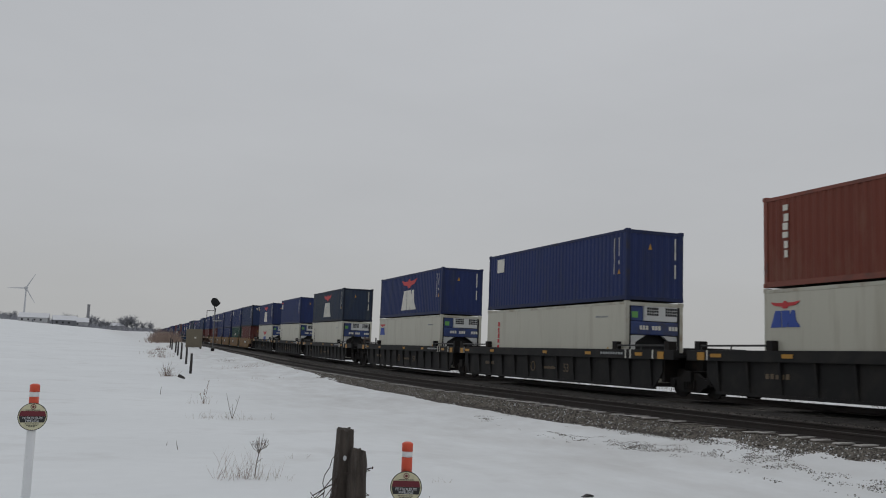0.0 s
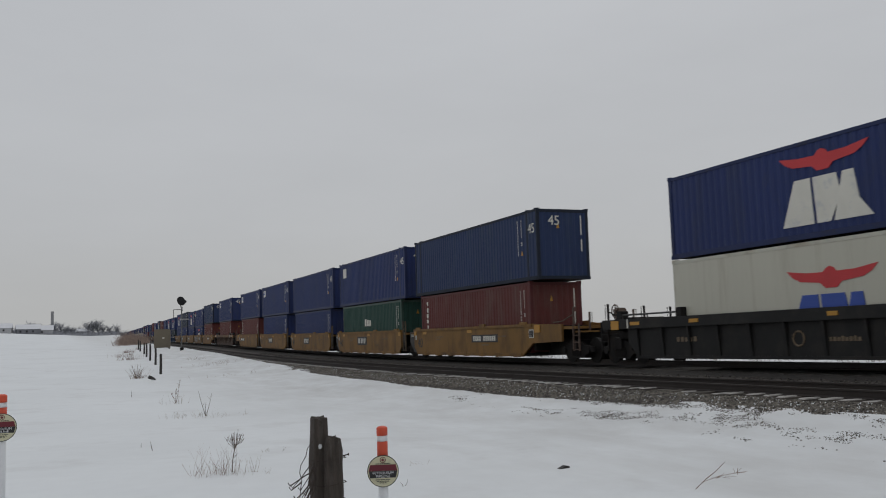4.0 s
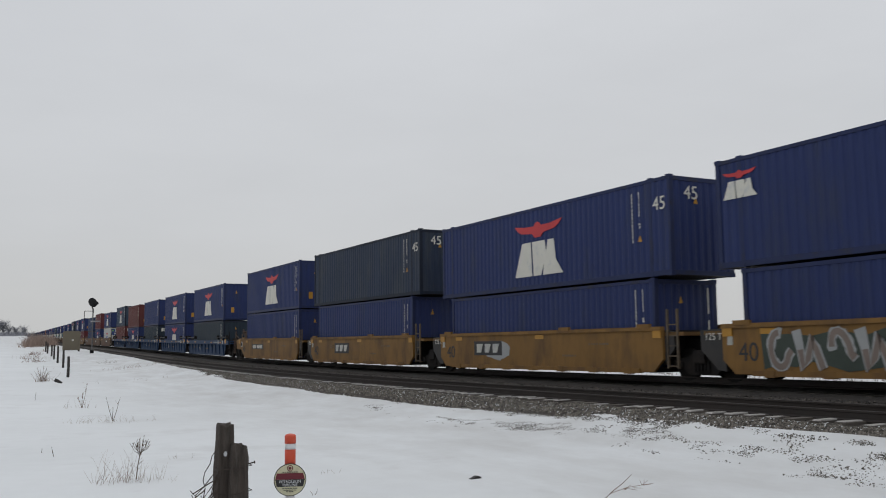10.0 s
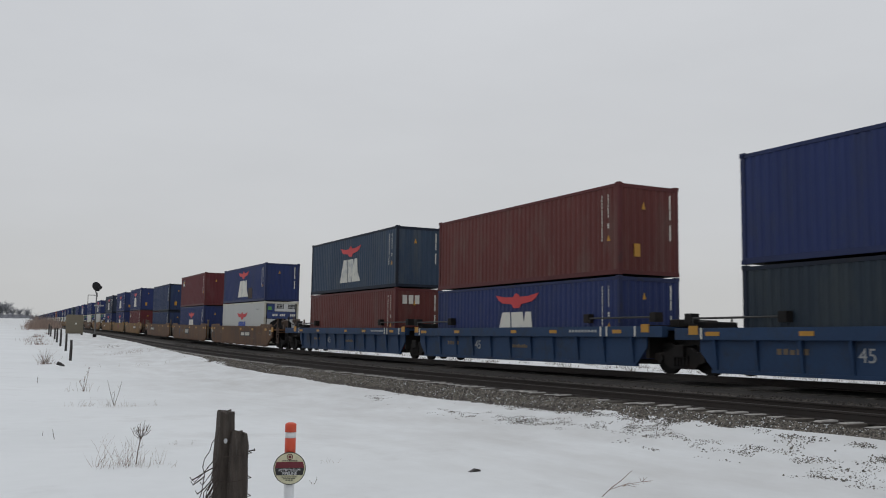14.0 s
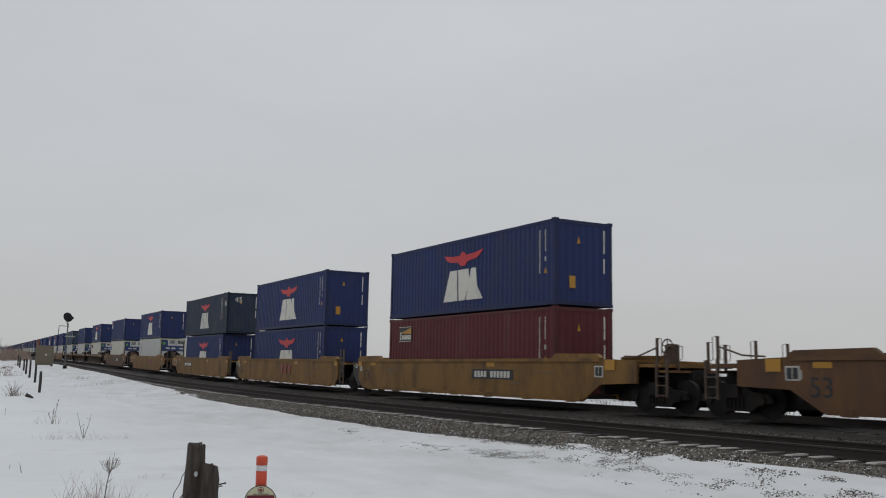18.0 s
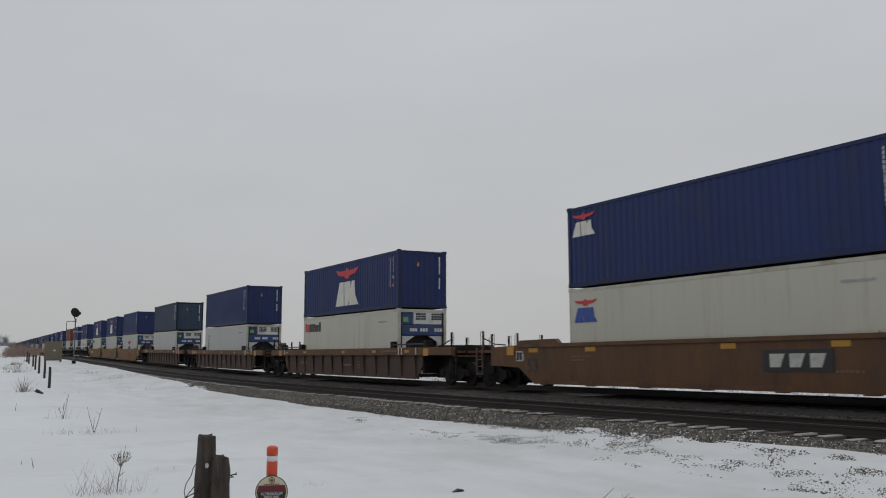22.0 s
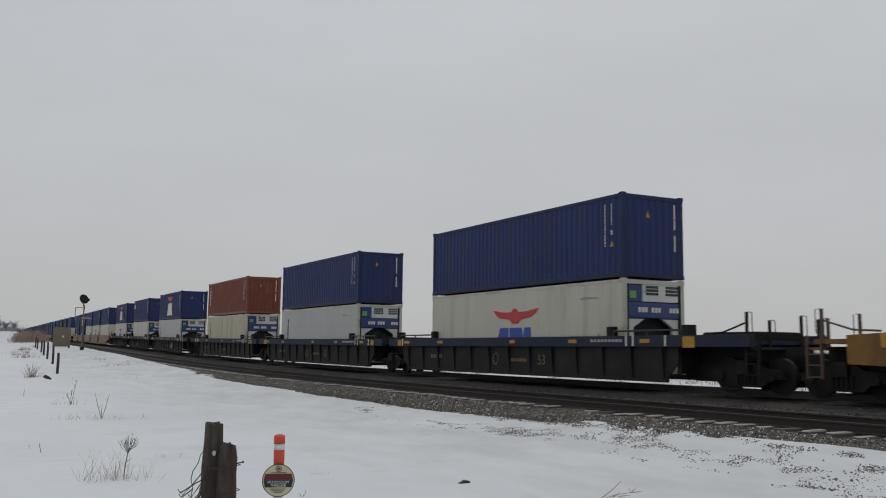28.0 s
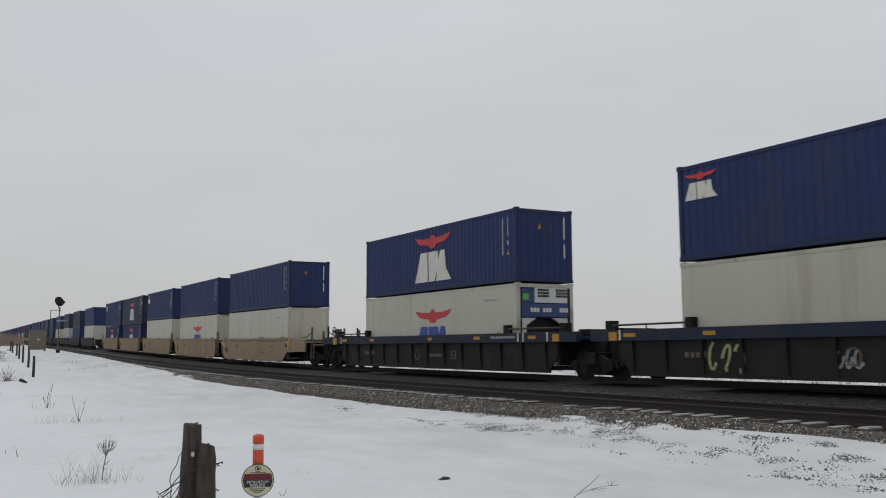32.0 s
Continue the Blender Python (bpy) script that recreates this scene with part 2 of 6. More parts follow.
BLACK_PAINT = material("sooty_black_railcar_paint", (0.014, 0.0135, 0.0135), 0.7, spec=0.3, var=0.3, scale=0.6, dirt=(0.028, 0.025, 0.022), dirt_amount=0.45)
CHORD_BLUE = material("grimy_blue_railcar_paint", (0.017, 0.025, 0.052), 0.7, spec=0.3, var=0.2, scale=0.6, dirt=(0.03, 0.031, 0.035), dirt_amount=0.5)
BLUE_CAR = material("blue_railcar_paint", (0.019, 0.048, 0.112), 0.65, spec=0.3, var=0.18, scale=0.6, dirt=(0.024, 0.034, 0.052), dirt_amount=0.45)
STEEL = material("dark_grimy_steel", (0.011, 0.0095, 0.009), 0.8, 0.0, spec=0.3, var=0.3, scale=2.0, dirt=(0.026, 0.018, 0.013), dirt_amount=0.4)
RAIL_STEEL = material("rusty_rail_steel", (0.027, 0.020, 0.017), 0.8, 0.0, var=0.25, scale=1.5, dirt=(0.03, 0.025, 0.022), dirt_amount=0.5)
RAIL_TOP = material("worn_rail_head", (0.026, 0.021, 0.019), 0.85, 0.0, var=0.15, scale=1.5)
GRILLE = material("white_machinery_panel", (0.58, 0.585, 0.57), 0.5, var=0.06, scale=2.0, dirt=(0.3, 0.3, 0.28), dirt_amount=0.25)
SLOT = material("black_paint_and_opening_shade", (0.012, 0.012, 0.013), 0.8, var=0.1, scale=2.0)
MACHINE_BLUE = material("dark_blue_machinery_panel", (0.025, 0.05, 0.17), 0.5, var=0.15, scale=1.5, dirt=GRIME, dirt_amount=0.4)

SNOW = material("field_snow", (0.712, 0.735, 0.748), 0.75, var=0.06, scale=0.16, bump=0.6, bump_scale=1.1, spec=0.3, dirt=(0.60, 0.61, 0.615), dirt_amount=0.25, dirt_scale=0.35)


def dust_towards_tracks(mat, tone):
    """Grey railway dust lying in streaks on the snow beside the line."""
    nt = mat.node_tree
    bsdf = nt.nodes["Principled BSDF"]
    clean = bsdf.inputs["Base Color"].links[0].from_socket
    coord, split = nt.nodes.new("ShaderNodeTexCoord"), nt.nodes.new("ShaderNodeSeparateXYZ")
    nt.links.new(coord.outputs["Object"], split.inputs[0])
    near = nt.nodes.new("ShaderNodeMapRange")
    near.interpolation_type = "SMOOTHSTEP"
    near.inputs["From Min"].default_value, near.inputs["From Max"].default_value = 3.0, 12.0
    near.inputs["To Max"].default_value = 0.62
    nt.links.new(split.outputs["X"], near.inputs["Value"])
    place = nt.nodes.new("ShaderNodeMapping")
    place.inputs["Scale"].default_value = (0.9, 0.3, 1.0)
    nt.links.new(coord.outputs["Object"], place.inputs[0])
    streak = nt.nodes.new("ShaderNodeTexNoise")
    streak.inputs["Scale"].default_value, streak.inputs["Detail"].default_value, streak.inputs["Roughness"].default_value = 1.1, 8.0, 0.62
    nt.links.new(place.outputs[0], streak.inputs["Vector"])
    spread = nt.nodes.new("ShaderNodeMapRange")
    spread.inputs["From Min"].default_value, spread.inputs["From Max"].default_value = 0.30, 0.72
    nt.links.new(streak.outputs[0], spread.inputs["Value"])
    amount = nt.nodes.new("ShaderNodeMath")
    amount.operation = "MULTIPLY"
    nt.links.new(near.outputs[0], amount.inputs[0])
    nt.links.new(spread.outputs[0], amount.inputs[1])
    mix = nt.nodes.new("ShaderNodeMix")
    mix.data_type = "RGBA"
    nt.links.new(amount.outputs[0], mix.inputs["Factor"])
    nt.links.new(clean, mix.inputs["A"])
    mix.inputs["B"].default_value = (*tone, 1)
    nt.links.new(mix.outputs["Result"], bsdf.inputs["Base Color"])


dust_towards_tracks(SNOW, (0.44, 0.43, 0.415))
BALLAST = material("grey_ballast_bed", (0.073, 0.063, 0.055), 0.9, var=0.3, scale=1.5, bump=0.8, bump_scale=14.0, dirt=(0.052, 0.045, 0.039), dirt_amount=0.5, dirt_scale=3.0)
OILY_SHADED_BED = material("oil_and_shade_blackened_ballast", (0.026, 0.022, 0.019), 0.9, var=0.4, scale=1.5, bump=0.8, bump_scale=14.0, dirt=(0.044, 0.037, 0.031), dirt_amount=0.4, dirt_scale=3.0)
STONE = material("ballast_stone", (0.128, 0.115, 0.098), 0.9, var=0.25, scale=3.0, island=0.75)
DARKER_STONE = material("dark_ballast_stone", (0.060, 0.053, 0.046), 0.9, var=0.25, scale=3.0, island=0.8)
DUSTY_SNOW = material("dusty_old_snow", (0.37, 0.355, 0.335), 0.85, var=0.2, scale=4.0, dirt=(0.22, 0.20, 0.18), dirt_amount=0.4, dirt_scale=6.0)
TIE = material("weathered_tie_wood", (0.10, 0.088, 0.076), 0.85, var=0.2, scale=2.0, dirt=(0.06, 0.05, 0.043), dirt_amount=0.4, dirt_scale=2.5, piece=0.3)
OLD_WOOD = material("old_grey_brown_post_wood", (0.060, 0.047, 0.038), 0.85, var=0.6, scale=7.0, bump=1.0, bump_scale=45.0, stretch=(4, 4, 0.5), dirt=(0.115, 0.10, 0.085), dirt_amount=0.4, dirt_scale=4.0)
FENCE_WOOD = material("dark_fence_post", (0.04, 0.036, 0.034), 0.85, var=0.3, scale=4.0)


# ---- helpers of this scene ----
def mesh_of(name, bm, mat):
    me = bpy.data.meshes.new(name)
    bm.to_mesh(me)
    bm.free()
    me.materials.append(mat)
    return me


JOINED = {"code_marking", "sign_marking", "vent_grid", "stencil_marking", "fine_print", "upright_sign", "twigs"}


def put(name, me, parent, m=None, label=""):
    ob = new(name, me)
    ob.parent = parent
    if m is not None:
        ob.matrix_basis = m
    if label:
        ob["label"] = label
    if name in JOINED:
        ob["kind"] = "stuff"
    return ob


def part(name, bm, mat, parent, label=""):
    return put(name, mesh_of(name, bm, mat), parent, None, label)


def box(bm, x0, x1, y0, y1, z0, z1, m=None):
    """A block between two corners."""
    vs = [bm.verts.new((x, y, z)) for x in (x0, x1) for y in (y0, y1) for z in (z0, z1)]
    if m is not None:
        bmesh.ops.transform(bm, matrix=m, verts=vs)
    for f in ((0, 1, 3, 2), (4, 6, 7, 5), (0, 4, 5, 1), (2, 3, 7, 6), (0, 2, 6, 4), (1, 5, 7, 3)):
        bm.faces.new([vs[i] for i in f])
    return vs


def block(x0, x1, y0, y1, z0, z1, bevel=0.0):
    bm = bmesh.new()
    box(bm, x0, x1, y0, y1, z0, z1)
    if bevel:
        bmesh.ops.bevel(bm, geom=bm.edges[:], offset=bevel, segments=2, affect="EDGES", profile=0.7)
    return bm


def tube(bm, path, radii, sides=6):
    """A round bar along a line of points."""
    rings = []
    for i, p in enumerate(path):
        p = Vector(p)
        d = (Vector(path[min(i + 1, len(path) - 1)]) - Vector(path[max(i - 1, 0)])).normalized()
        a = d.orthogonal().normalized()
        b = d.cross(a)
        r = radii[i] if isinstance(radii, (list, tuple)) else radii
        rings.append([bm.verts.new(p + r * (math.cos(k * math.tau / sides) * a + math.sin(k * math.tau / sides) * b)) for k in range(sides)])
    for r0, r1 in zip(rings, rings[1:]):
        for k in range(sides):
            bm.faces.new((r0[k], r0[(k + 1) % sides], r1[(k + 1) % sides], r1[k]))
    bm.faces.new(rings[0][::-1])
    bm.faces.new(rings[-1])
    return bm


def prism(bm, outline, axis, a, b):
    """An outline of (u, v) points pushed along axis x or y or z from a to b."""
    def at(u, v, w):
        return {"x": (w, u, v), "y": (u, w, v), "z": (u, v, w)}[axis]
    lo = [bm.verts.new(at(u, v, a)) for u, v in outline]
    hi = [bm.verts.new(at(u, v, b)) for u, v in outline]
    n = len(outline)
    for k in range(n):
        bm.faces.new((lo[k], lo[(k + 1) % n], hi[(k + 1) % n], hi[k]))
    bm.faces.new(lo[::-1])
    bm.faces.new(hi)
    bmesh.ops.recalc_face_normals(bm, faces=bm.faces[:])
    return bm


def words(text, size, m, extrude=0.004):
    """The text as a mesh, flat in the plane of m."""
    cu = bpy.data.curves.new("text", "FONT")
    cu.body, cu.size, cu.extrude, cu.align_x, cu.align_y = text, size, extrude, "CENTER", "CENTER"
    ob = bpy.data.objects.new("text", cu)
    scene.collection.objects.link(ob)
    me = bpy.data.meshes.new_from_object(ob.evaluated_get(bpy.context.evaluated_depsgraph_get()))
    bpy.data.objects.remove(ob)
    bpy.data.curves.remove(cu)
    bm = bmesh.new()
    bm.from_mesh(me)
    bpy.data.meshes.remove(me)
    bmesh.ops.transform(bm, matrix=m, verts=bm.verts[:])
    return bm


# ---- the line of the railway and the lie of the land ----
RAIL_Z = 1.0
TRAIN_X = 18.92
NEAR_X, NEAR_Z = 14.3, 0.83
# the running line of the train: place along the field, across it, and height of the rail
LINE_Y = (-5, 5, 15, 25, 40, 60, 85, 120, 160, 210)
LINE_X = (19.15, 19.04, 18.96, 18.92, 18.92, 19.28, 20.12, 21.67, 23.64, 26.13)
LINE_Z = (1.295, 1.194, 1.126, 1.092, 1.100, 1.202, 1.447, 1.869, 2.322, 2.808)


def eased(ys, vs, slope0, slope1):
    """A smooth line through the given stations, straight beyond both ends."""
    n = len(ys)
    h = np.diff(ys)
    a, r = np.eye(n), np.zeros(n)
    for i in range(1, n - 1):
        a[i, i - 1:i + 2] = h[i - 1], 2 * (h[i - 1] + h[i]), h[i]
        r[i] = 6 * ((vs[i + 1] - vs[i]) / h[i] - (vs[i] - vs[i - 1]) / h[i - 1])
    m = np.linalg.solve(a, r).tolist()

    @functools.lru_cache(maxsize=None)
    def f(y):
        if y <= ys[0]:
            return vs[0] + slope0 * (max(y, -40) - ys[0])
        if y >= ys[-1]:
            return vs[-1] + slope1 * (y - ys[-1])
        i = next(k for k in range(n - 1) if y <= ys[k + 1])
        b, c, w = ys[i + 1] - y, y - ys[i], ys[i + 1] - ys[i]
        return (m[i] * b ** 3 + m[i + 1] * c ** 3) / (6 * w) + (vs[i] / w - m[i] * w / 6) * b + (vs[i + 1] / w - m[i + 1] * w / 6) * c
    return f


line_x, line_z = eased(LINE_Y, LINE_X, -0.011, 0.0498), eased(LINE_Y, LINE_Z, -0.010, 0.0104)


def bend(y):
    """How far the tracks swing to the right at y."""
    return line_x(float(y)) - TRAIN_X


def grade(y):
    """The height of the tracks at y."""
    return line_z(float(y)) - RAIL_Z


def rise(y):
    """The gentle climb of the field ahead."""
    if y < 25:
        return 0.0
    if y < 75:
        return 0.0235 * (y - 25) ** 2 / 100
    return 0.0235 * 25 + min(y - 75, 75) * 0.0235 + max(0, y - 150) * 0.0165


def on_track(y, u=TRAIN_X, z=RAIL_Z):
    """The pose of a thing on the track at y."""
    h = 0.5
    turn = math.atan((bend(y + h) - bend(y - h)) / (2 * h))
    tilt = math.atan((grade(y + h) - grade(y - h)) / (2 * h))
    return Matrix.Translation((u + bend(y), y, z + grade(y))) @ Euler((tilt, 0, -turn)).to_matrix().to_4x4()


def land(x, y):
    """The height of the snow."""
    u = x - bend(y)
    z = rise(max(y, -200))
    if y > 60:
        z += 0.062 * max(0.0, -(x - 0.03 * y)) * min(1, (y - 60) / 200)
    beside = min(1.0, max(0.0, (u - 9.3) / 3.0))
    beside *= beside * (3 - 2 * beside)
    z += (grade(y) - z) * beside
    # farther on, the drift lies higher against the shoulder
    far = min(1.2, max(0.0, (y - 38) / 45))
    crest = 12.25 + 0.95 * min(1.0, far)
    z += 0.26 * far * min(1.0, max(0.0, (u - 9.8) / 2.0)) * min(1.0, max(0.0, (crest + 0.5 - u) / 0.5))
    # close by, it is blown up against the foot of the stones
    z += 0.11 * min(1.0, max(0.0, (21 - y) / 11)) * min(1.0, max(0.0, (u - 10.8) / 0.9)) * min(1.0, max(0.0, (12.6 - u) / 0.4))
    if 6 < u < 30:
        for (u0, z0), (u1, z1) in zip(PROFILE, PROFILE[1:]):
            if u0 <= u < u1:
                z += z0 + (z1 - z0) * (u - u0) / (u1 - u0)
    z += 0.05 * noise.noise((x * 0.15, y * 0.15, 0)) + (0.035 * noise.noise((x * 0.4, y * 0.28, 9)) if u < 11 else 0) + 0.025 * noise.noise((x * 0.6, y * 0.6, 4))
    return z


PROFILE = [(6, 0), (9, 0.07), (10.5, 0.19), (11.2, 0.28), (11.7, 0.37), (12.05, 0.45), (12.5, 0.51), (13.0, 0.5), (17, 0.55), (22, 0.45), (24, 0.25), (27, 0.0), (30, 0)]

# the snow field: one sheet out to the horizon
cols = [-2500, -1500, -900, -500, -300, -180, -110, -70, -45, -30, -20] + [x * 0.8 - 14 for x in range(20)] + [2 + 0.35 * k for k in range(75)] + [29, 32, 36, 42, 50, 65, 90, 130, 200, 320, 500, 900, 1500, 2500]
rows_y = [-1500, -900, -400, -200, -100, -50, -25, -12, -5] + [0.5 * k for k in range(70)] + [35 + k for k in range(60)] + [96 + 4 * k for k in range(30)] + [220, 240, 270, 310, 370, 450, 550, 700, 900, 1200, 1600, 2200, 3000]
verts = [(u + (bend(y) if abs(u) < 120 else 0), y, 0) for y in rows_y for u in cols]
verts = [(x, y, land(x, y)) for x, y, z in verts]
nc = len(cols)
faces = [(j * nc + i, j * nc + i + 1, (j + 1) * nc + i + 1, (j + 1) * nc + i) for j in range(len(rows_y) - 1) for i in range(nc - 1)]
me = bpy.data.meshes.new("ground")
me.from_pydata(verts, [], faces)
me.shade_smooth()
me.materials.append(SNOW)
tagged(new("ground", me), "flat snow-covered field with faint drifts", "snow field", kind="structure")

# the ballast bed of both tracks
cross = [(11.6, 0.20), (11.95, 0.47), (12.35, 0.56), (12.75, 0.615), (13.0, 0.60), (13.6, 0.615), (15.4, 0.655), (15.9, 0.71), (16.6, 0.79), (17.2, 0.81), (20.4, 0.86), (20.9, 0.78), (21.8, 0.3), (22.6, 0.1)]


def bed_z(u, y):
    """The top of the ballast at u across and y along."""
    z = float(np.interp(u, [c[0] for c in cross], [c[1] for c in cross]))
    rough = 0.03 * noise.noise((u * 2.2, y * 2.2, 7)) + 0.02 * noise.noise((u * 6, y * 6, 2))
    wide = 0.06 * min(1.0, max(0.15, 1.6 - y / 30)) * noise.noise((u * 0.3, y * 0.55, 1)) if u < 12.9 else 0
    return z + grade(y) + rough + wide


fine = []
for (u0, z0), (u1, z1) in zip(cross, cross[1:]):
    n = max(1, round((u1 - u0) / 0.22))
    fine += [(u0 + (u1 - u0) * k / n, z0 + (z1 - z0) * k / n) for k in range(n)]
fine.append(cross[-1])
bed_y = [-900, -700, -500, -300, -150] + [-60 + 2 * k for k in range(30)] + [0.3 * k for k in range(180)] + [54 + 1.0 * k for k in range(80)] + [134 + 5 * k for k in range(60)] + [450 + 30 * k for k in range(26)]
verts = []
for y in bed_y:
    for u, z in fine:
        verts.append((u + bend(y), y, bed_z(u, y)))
nc = len(fine)
faces = [(j * nc + i, j * nc + i + 1, (j + 1) * nc + i + 1, (j + 1) * nc + i) for j in range(len(bed_y) - 1) for i in range(nc - 1)]
me = bpy.data.meshes.new("ballast_bed")
me.from_pydata(verts, [], faces)
me.materials.append(BALLAST)
me.materials.append(OILY_SHADED_BED)
# blackened faces: oil staining, and under the train its shade put into the colour
for i, p in enumerate(me.polygons):
    mid = fine[i % (nc - 1)][0]
    p.material_index = 1 if mid > 16.25 or 13.5 < mid < 15.1 else 0
tagged(new("ballast_bed", me), "grey crushed-stone ballast bed under two tracks", "ballast", kind="structure")


def stones(name, label, spots, mat):
    """Loose stones as one heap of small rough solids."""
    rng = np.random.default_rng(5)
    base = np.array([(1, 0, 0), (-1, 0, 0), (0, 1, 0), (0, -1, 0), (0, 0, 1), (0, 0, -1)], float)
    tri = np.array([(0, 2, 4), (2, 1, 4), (1, 3, 4), (3, 0, 4), (2, 0, 5), (1, 2, 5), (3, 1, 5), (0, 3, 5)])
    n = len(spots)
    sp = np.array(spots)
    v = base[None] * rng.uniform(0.6, 1.3, (n, 6, 1)) * sp[:, None, 3:4]
    v[:, :, 2] *= 0.75
    a = rng.uniform(0, 6.28, n)
    c, s = np.cos(a)[:, None], np.sin(a)[:, None]
    vx, vy = v[:, :, 0] * c - v[:, :, 1] * s, v[:, :, 0] * s + v[:, :, 1] * c
    v = np.stack([vx, vy, v[:, :, 2] + 0.25 * vx], -1) + sp[:, None, :3]
    f = tri[None] + 6 * np.arange(n)[:, None, None]
    me = bpy.data.meshes.new(name)
    me.from_pydata(v.reshape(-1, 3).tolist(), [], f.reshape(-1, 3).tolist())
    me.materials.append(mat)
    return tagged(new(name, me), label, "stones", kind="stuff")


def stone_spots(count, seed, lo=11.8, hi=15.2):
    """Stones of the shoulder and between the rails."""
    out = []
    rng = random.Random(seed)
    while len(out) < count:
        y = 5 + 80 * rng.random() ** 1.7
        u = rng.uniform(lo, hi)
        sink = 0
        if u > 12.95:
            if rng.random() < 0.5 or 13.6 < u < 14.9:
                continue
            sink = -0.03 if u < 13.7 else 0
        else:
            foot = 11.74 + 0.026 * max(0.0, 20 - y) + 0.16 * noise.noise((y * 0.35, 3, 11)) + 0.12 * noise.noise((y * 1.6, 8, 2))
            if u < foot + 0.2 * rng.random():
                continue
        z = bed_z(u, y) + 0.008 + sink
        out.append((u + bend(y), y, z, rng.uniform(0.016, 0.042)))
    return out


def scatter_spots(count, seed):
    """Thin ragged drifts of stones lying out on the snow below the shoulder."""
    out = []
    rng = random.Random(seed)
    while len(out) < count:
        y = 5 + 60 * rng.random() ** 1.9
        u = rng.uniform(10.5, 12.2)
        streak = 11.15 + 0.25 * noise.noise((y * 0.12, 5, 1)) + 0.10 * noise.noise((y * 0.7, 2, 9))
        band = math.exp(-((u - streak) / 0.32) ** 2) + 0.9 * math.exp(-((u - 11.85) / 0.17) ** 2) + (0.05 if y > 14 else 0.25) * math.exp(-((u - 10.75) / 0.25) ** 2)
        clump = noise.noise((u * 1.9, y * 0.38, 11)) + 0.9 * noise.noise((u * 4.2 + 0.15 * y, y * 1.9, 3))
        if 0.8 * band + 1.25 * clump < 0.5 + 1.1 * rng.random() + 0.09 * max(0, y - 17):
            continue
        r = rng.uniform(0.005, 0.017) * (1.5 if rng.random() < 0.1 else 1)
        out.append((u + bend(y), y, land(u + bend(y), y) + 0.1 * r, r))
    return out


stones("ballast_stones", "loose grey ballast stones along the track shoulder", stone_spots(64000, 3, 11.6, 13.7), STONE)
# the stones between the tracks get a darker tone than the shoulder
stones("grimy_stones", "dark ballast stones between the two tracks", stone_spots(10000, 6, 15.2, 16.5), DARKER_STONE)
stones("scattered_stones", "small stones scattered over the snow below the track", scatter_spots(8500, 4), STONE)
stones("snow_crumbs", "crumbs of snow caught between the ballast stones", [(x, y, z + 0.012, 0.6 * r) for x, y, z, r in stone_spots(2600, 9, 11.8, 13.2)], SNOW)


def rail(u, name_label, head=RAIL_Z):
    outline = [(-0.07, -0.18), (0.07, -0.18), (0.07, -0.165), (0.012, -0.14), (0.012, -0.045), (0.036, -0.035), (0.036, -0.004), (0.030, 0.0),
               (-0.030, 0.0), (-0.036, -0.004), (-0.036, -0.035), (-0.012, -0.045), (-0.012, -0.14), (-0.07, -0.165)]
    ys = [-900, -500, -200, -60, -30, -10] + [2 * k for k in range(60)] + [120 + 10 * k for k in range(32)] + [450 + 30 * k for k in range(26)]
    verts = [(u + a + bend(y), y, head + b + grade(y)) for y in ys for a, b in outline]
    n = len(outline)
    faces = [(j * n + k, j * n + (k + 1) % n, (j + 1) * n + (k + 1) % n, (j + 1) * n + k) for j in range(len(ys) - 1) for k in range(n)]
    me = bpy.data.meshes.new("rail")
    me.from_pydata(verts, [], faces)
    me.materials.append(RAIL_STEEL)
    me.materials.append(RAIL_TOP)
    for i, p in enumerate(me.polygons):
        p.material_index = 1 if i % n == 7 else 0
    return tagged(new("rail", me), name_label, "rail", "rails", "structure")


for side in (-1, 1):
    rail(NEAR_X + 0.755 * side, "dark rusty steel rail of the empty track", NEAR_Z)
for side in (-1, 1):
    rail(TRAIN_X + 0.755 * side, "dark steel rail beneath the passing train", RAIL_Z + 0.048 - 0.064 * side)

# ---- containers ----
def corrugated(length, height, pitch=0.278, depth=0.027):
    """A ribbed steel sheet in the plane y, z, facing -x."""
    bm = bmesh.new()
    n = round(length / pitch)
    p = length / n
    prof = []
    for k in range(n):
        y = -length / 2 + k * p
        prof += [(0.0, y + 0.02 * p), (0.0, y + 0.40 * p), (depth, y + 0.58 * p), (depth, y + 0.86 * p)]
    prof = [(0.0, -length / 2)] + prof + [(0.0, length / 2)]
    lo = [bm.verts.new((x, y, 0)) for x, y in prof]
    hi = [bm.verts.new((x, y, height)) for x, y in prof]
    for k in range(len(prof) - 1):
        bm.faces.new((lo[k], hi[k], hi[k + 1], lo[k + 1]))
    return bm


def panelled(length, height, seams, inset=0.005):
    """A smooth insulated wall with faint upright seams."""
    bm = bmesh.new()
    step = length / seams
    prof = [(0.0, -length / 2)]
    for k in range(1, seams):
        y = -length / 2 + k * step
        prof += [(0.0, y - 0.02), (inset, y - 0.008), (inset, y + 0.008), (0.0, y + 0.02)]
    prof.append((0.0, length / 2))
    lo = [bm.verts.new((x, y, 0)) for x, y in prof]
    hi = [bm.verts.new((x, y, height)) for x, y in prof]
    for k in range(len(prof) - 1):
        bm.faces.new((lo[k], hi[k], hi[k + 1], lo[k + 1]))
    return bm


W = 2.438
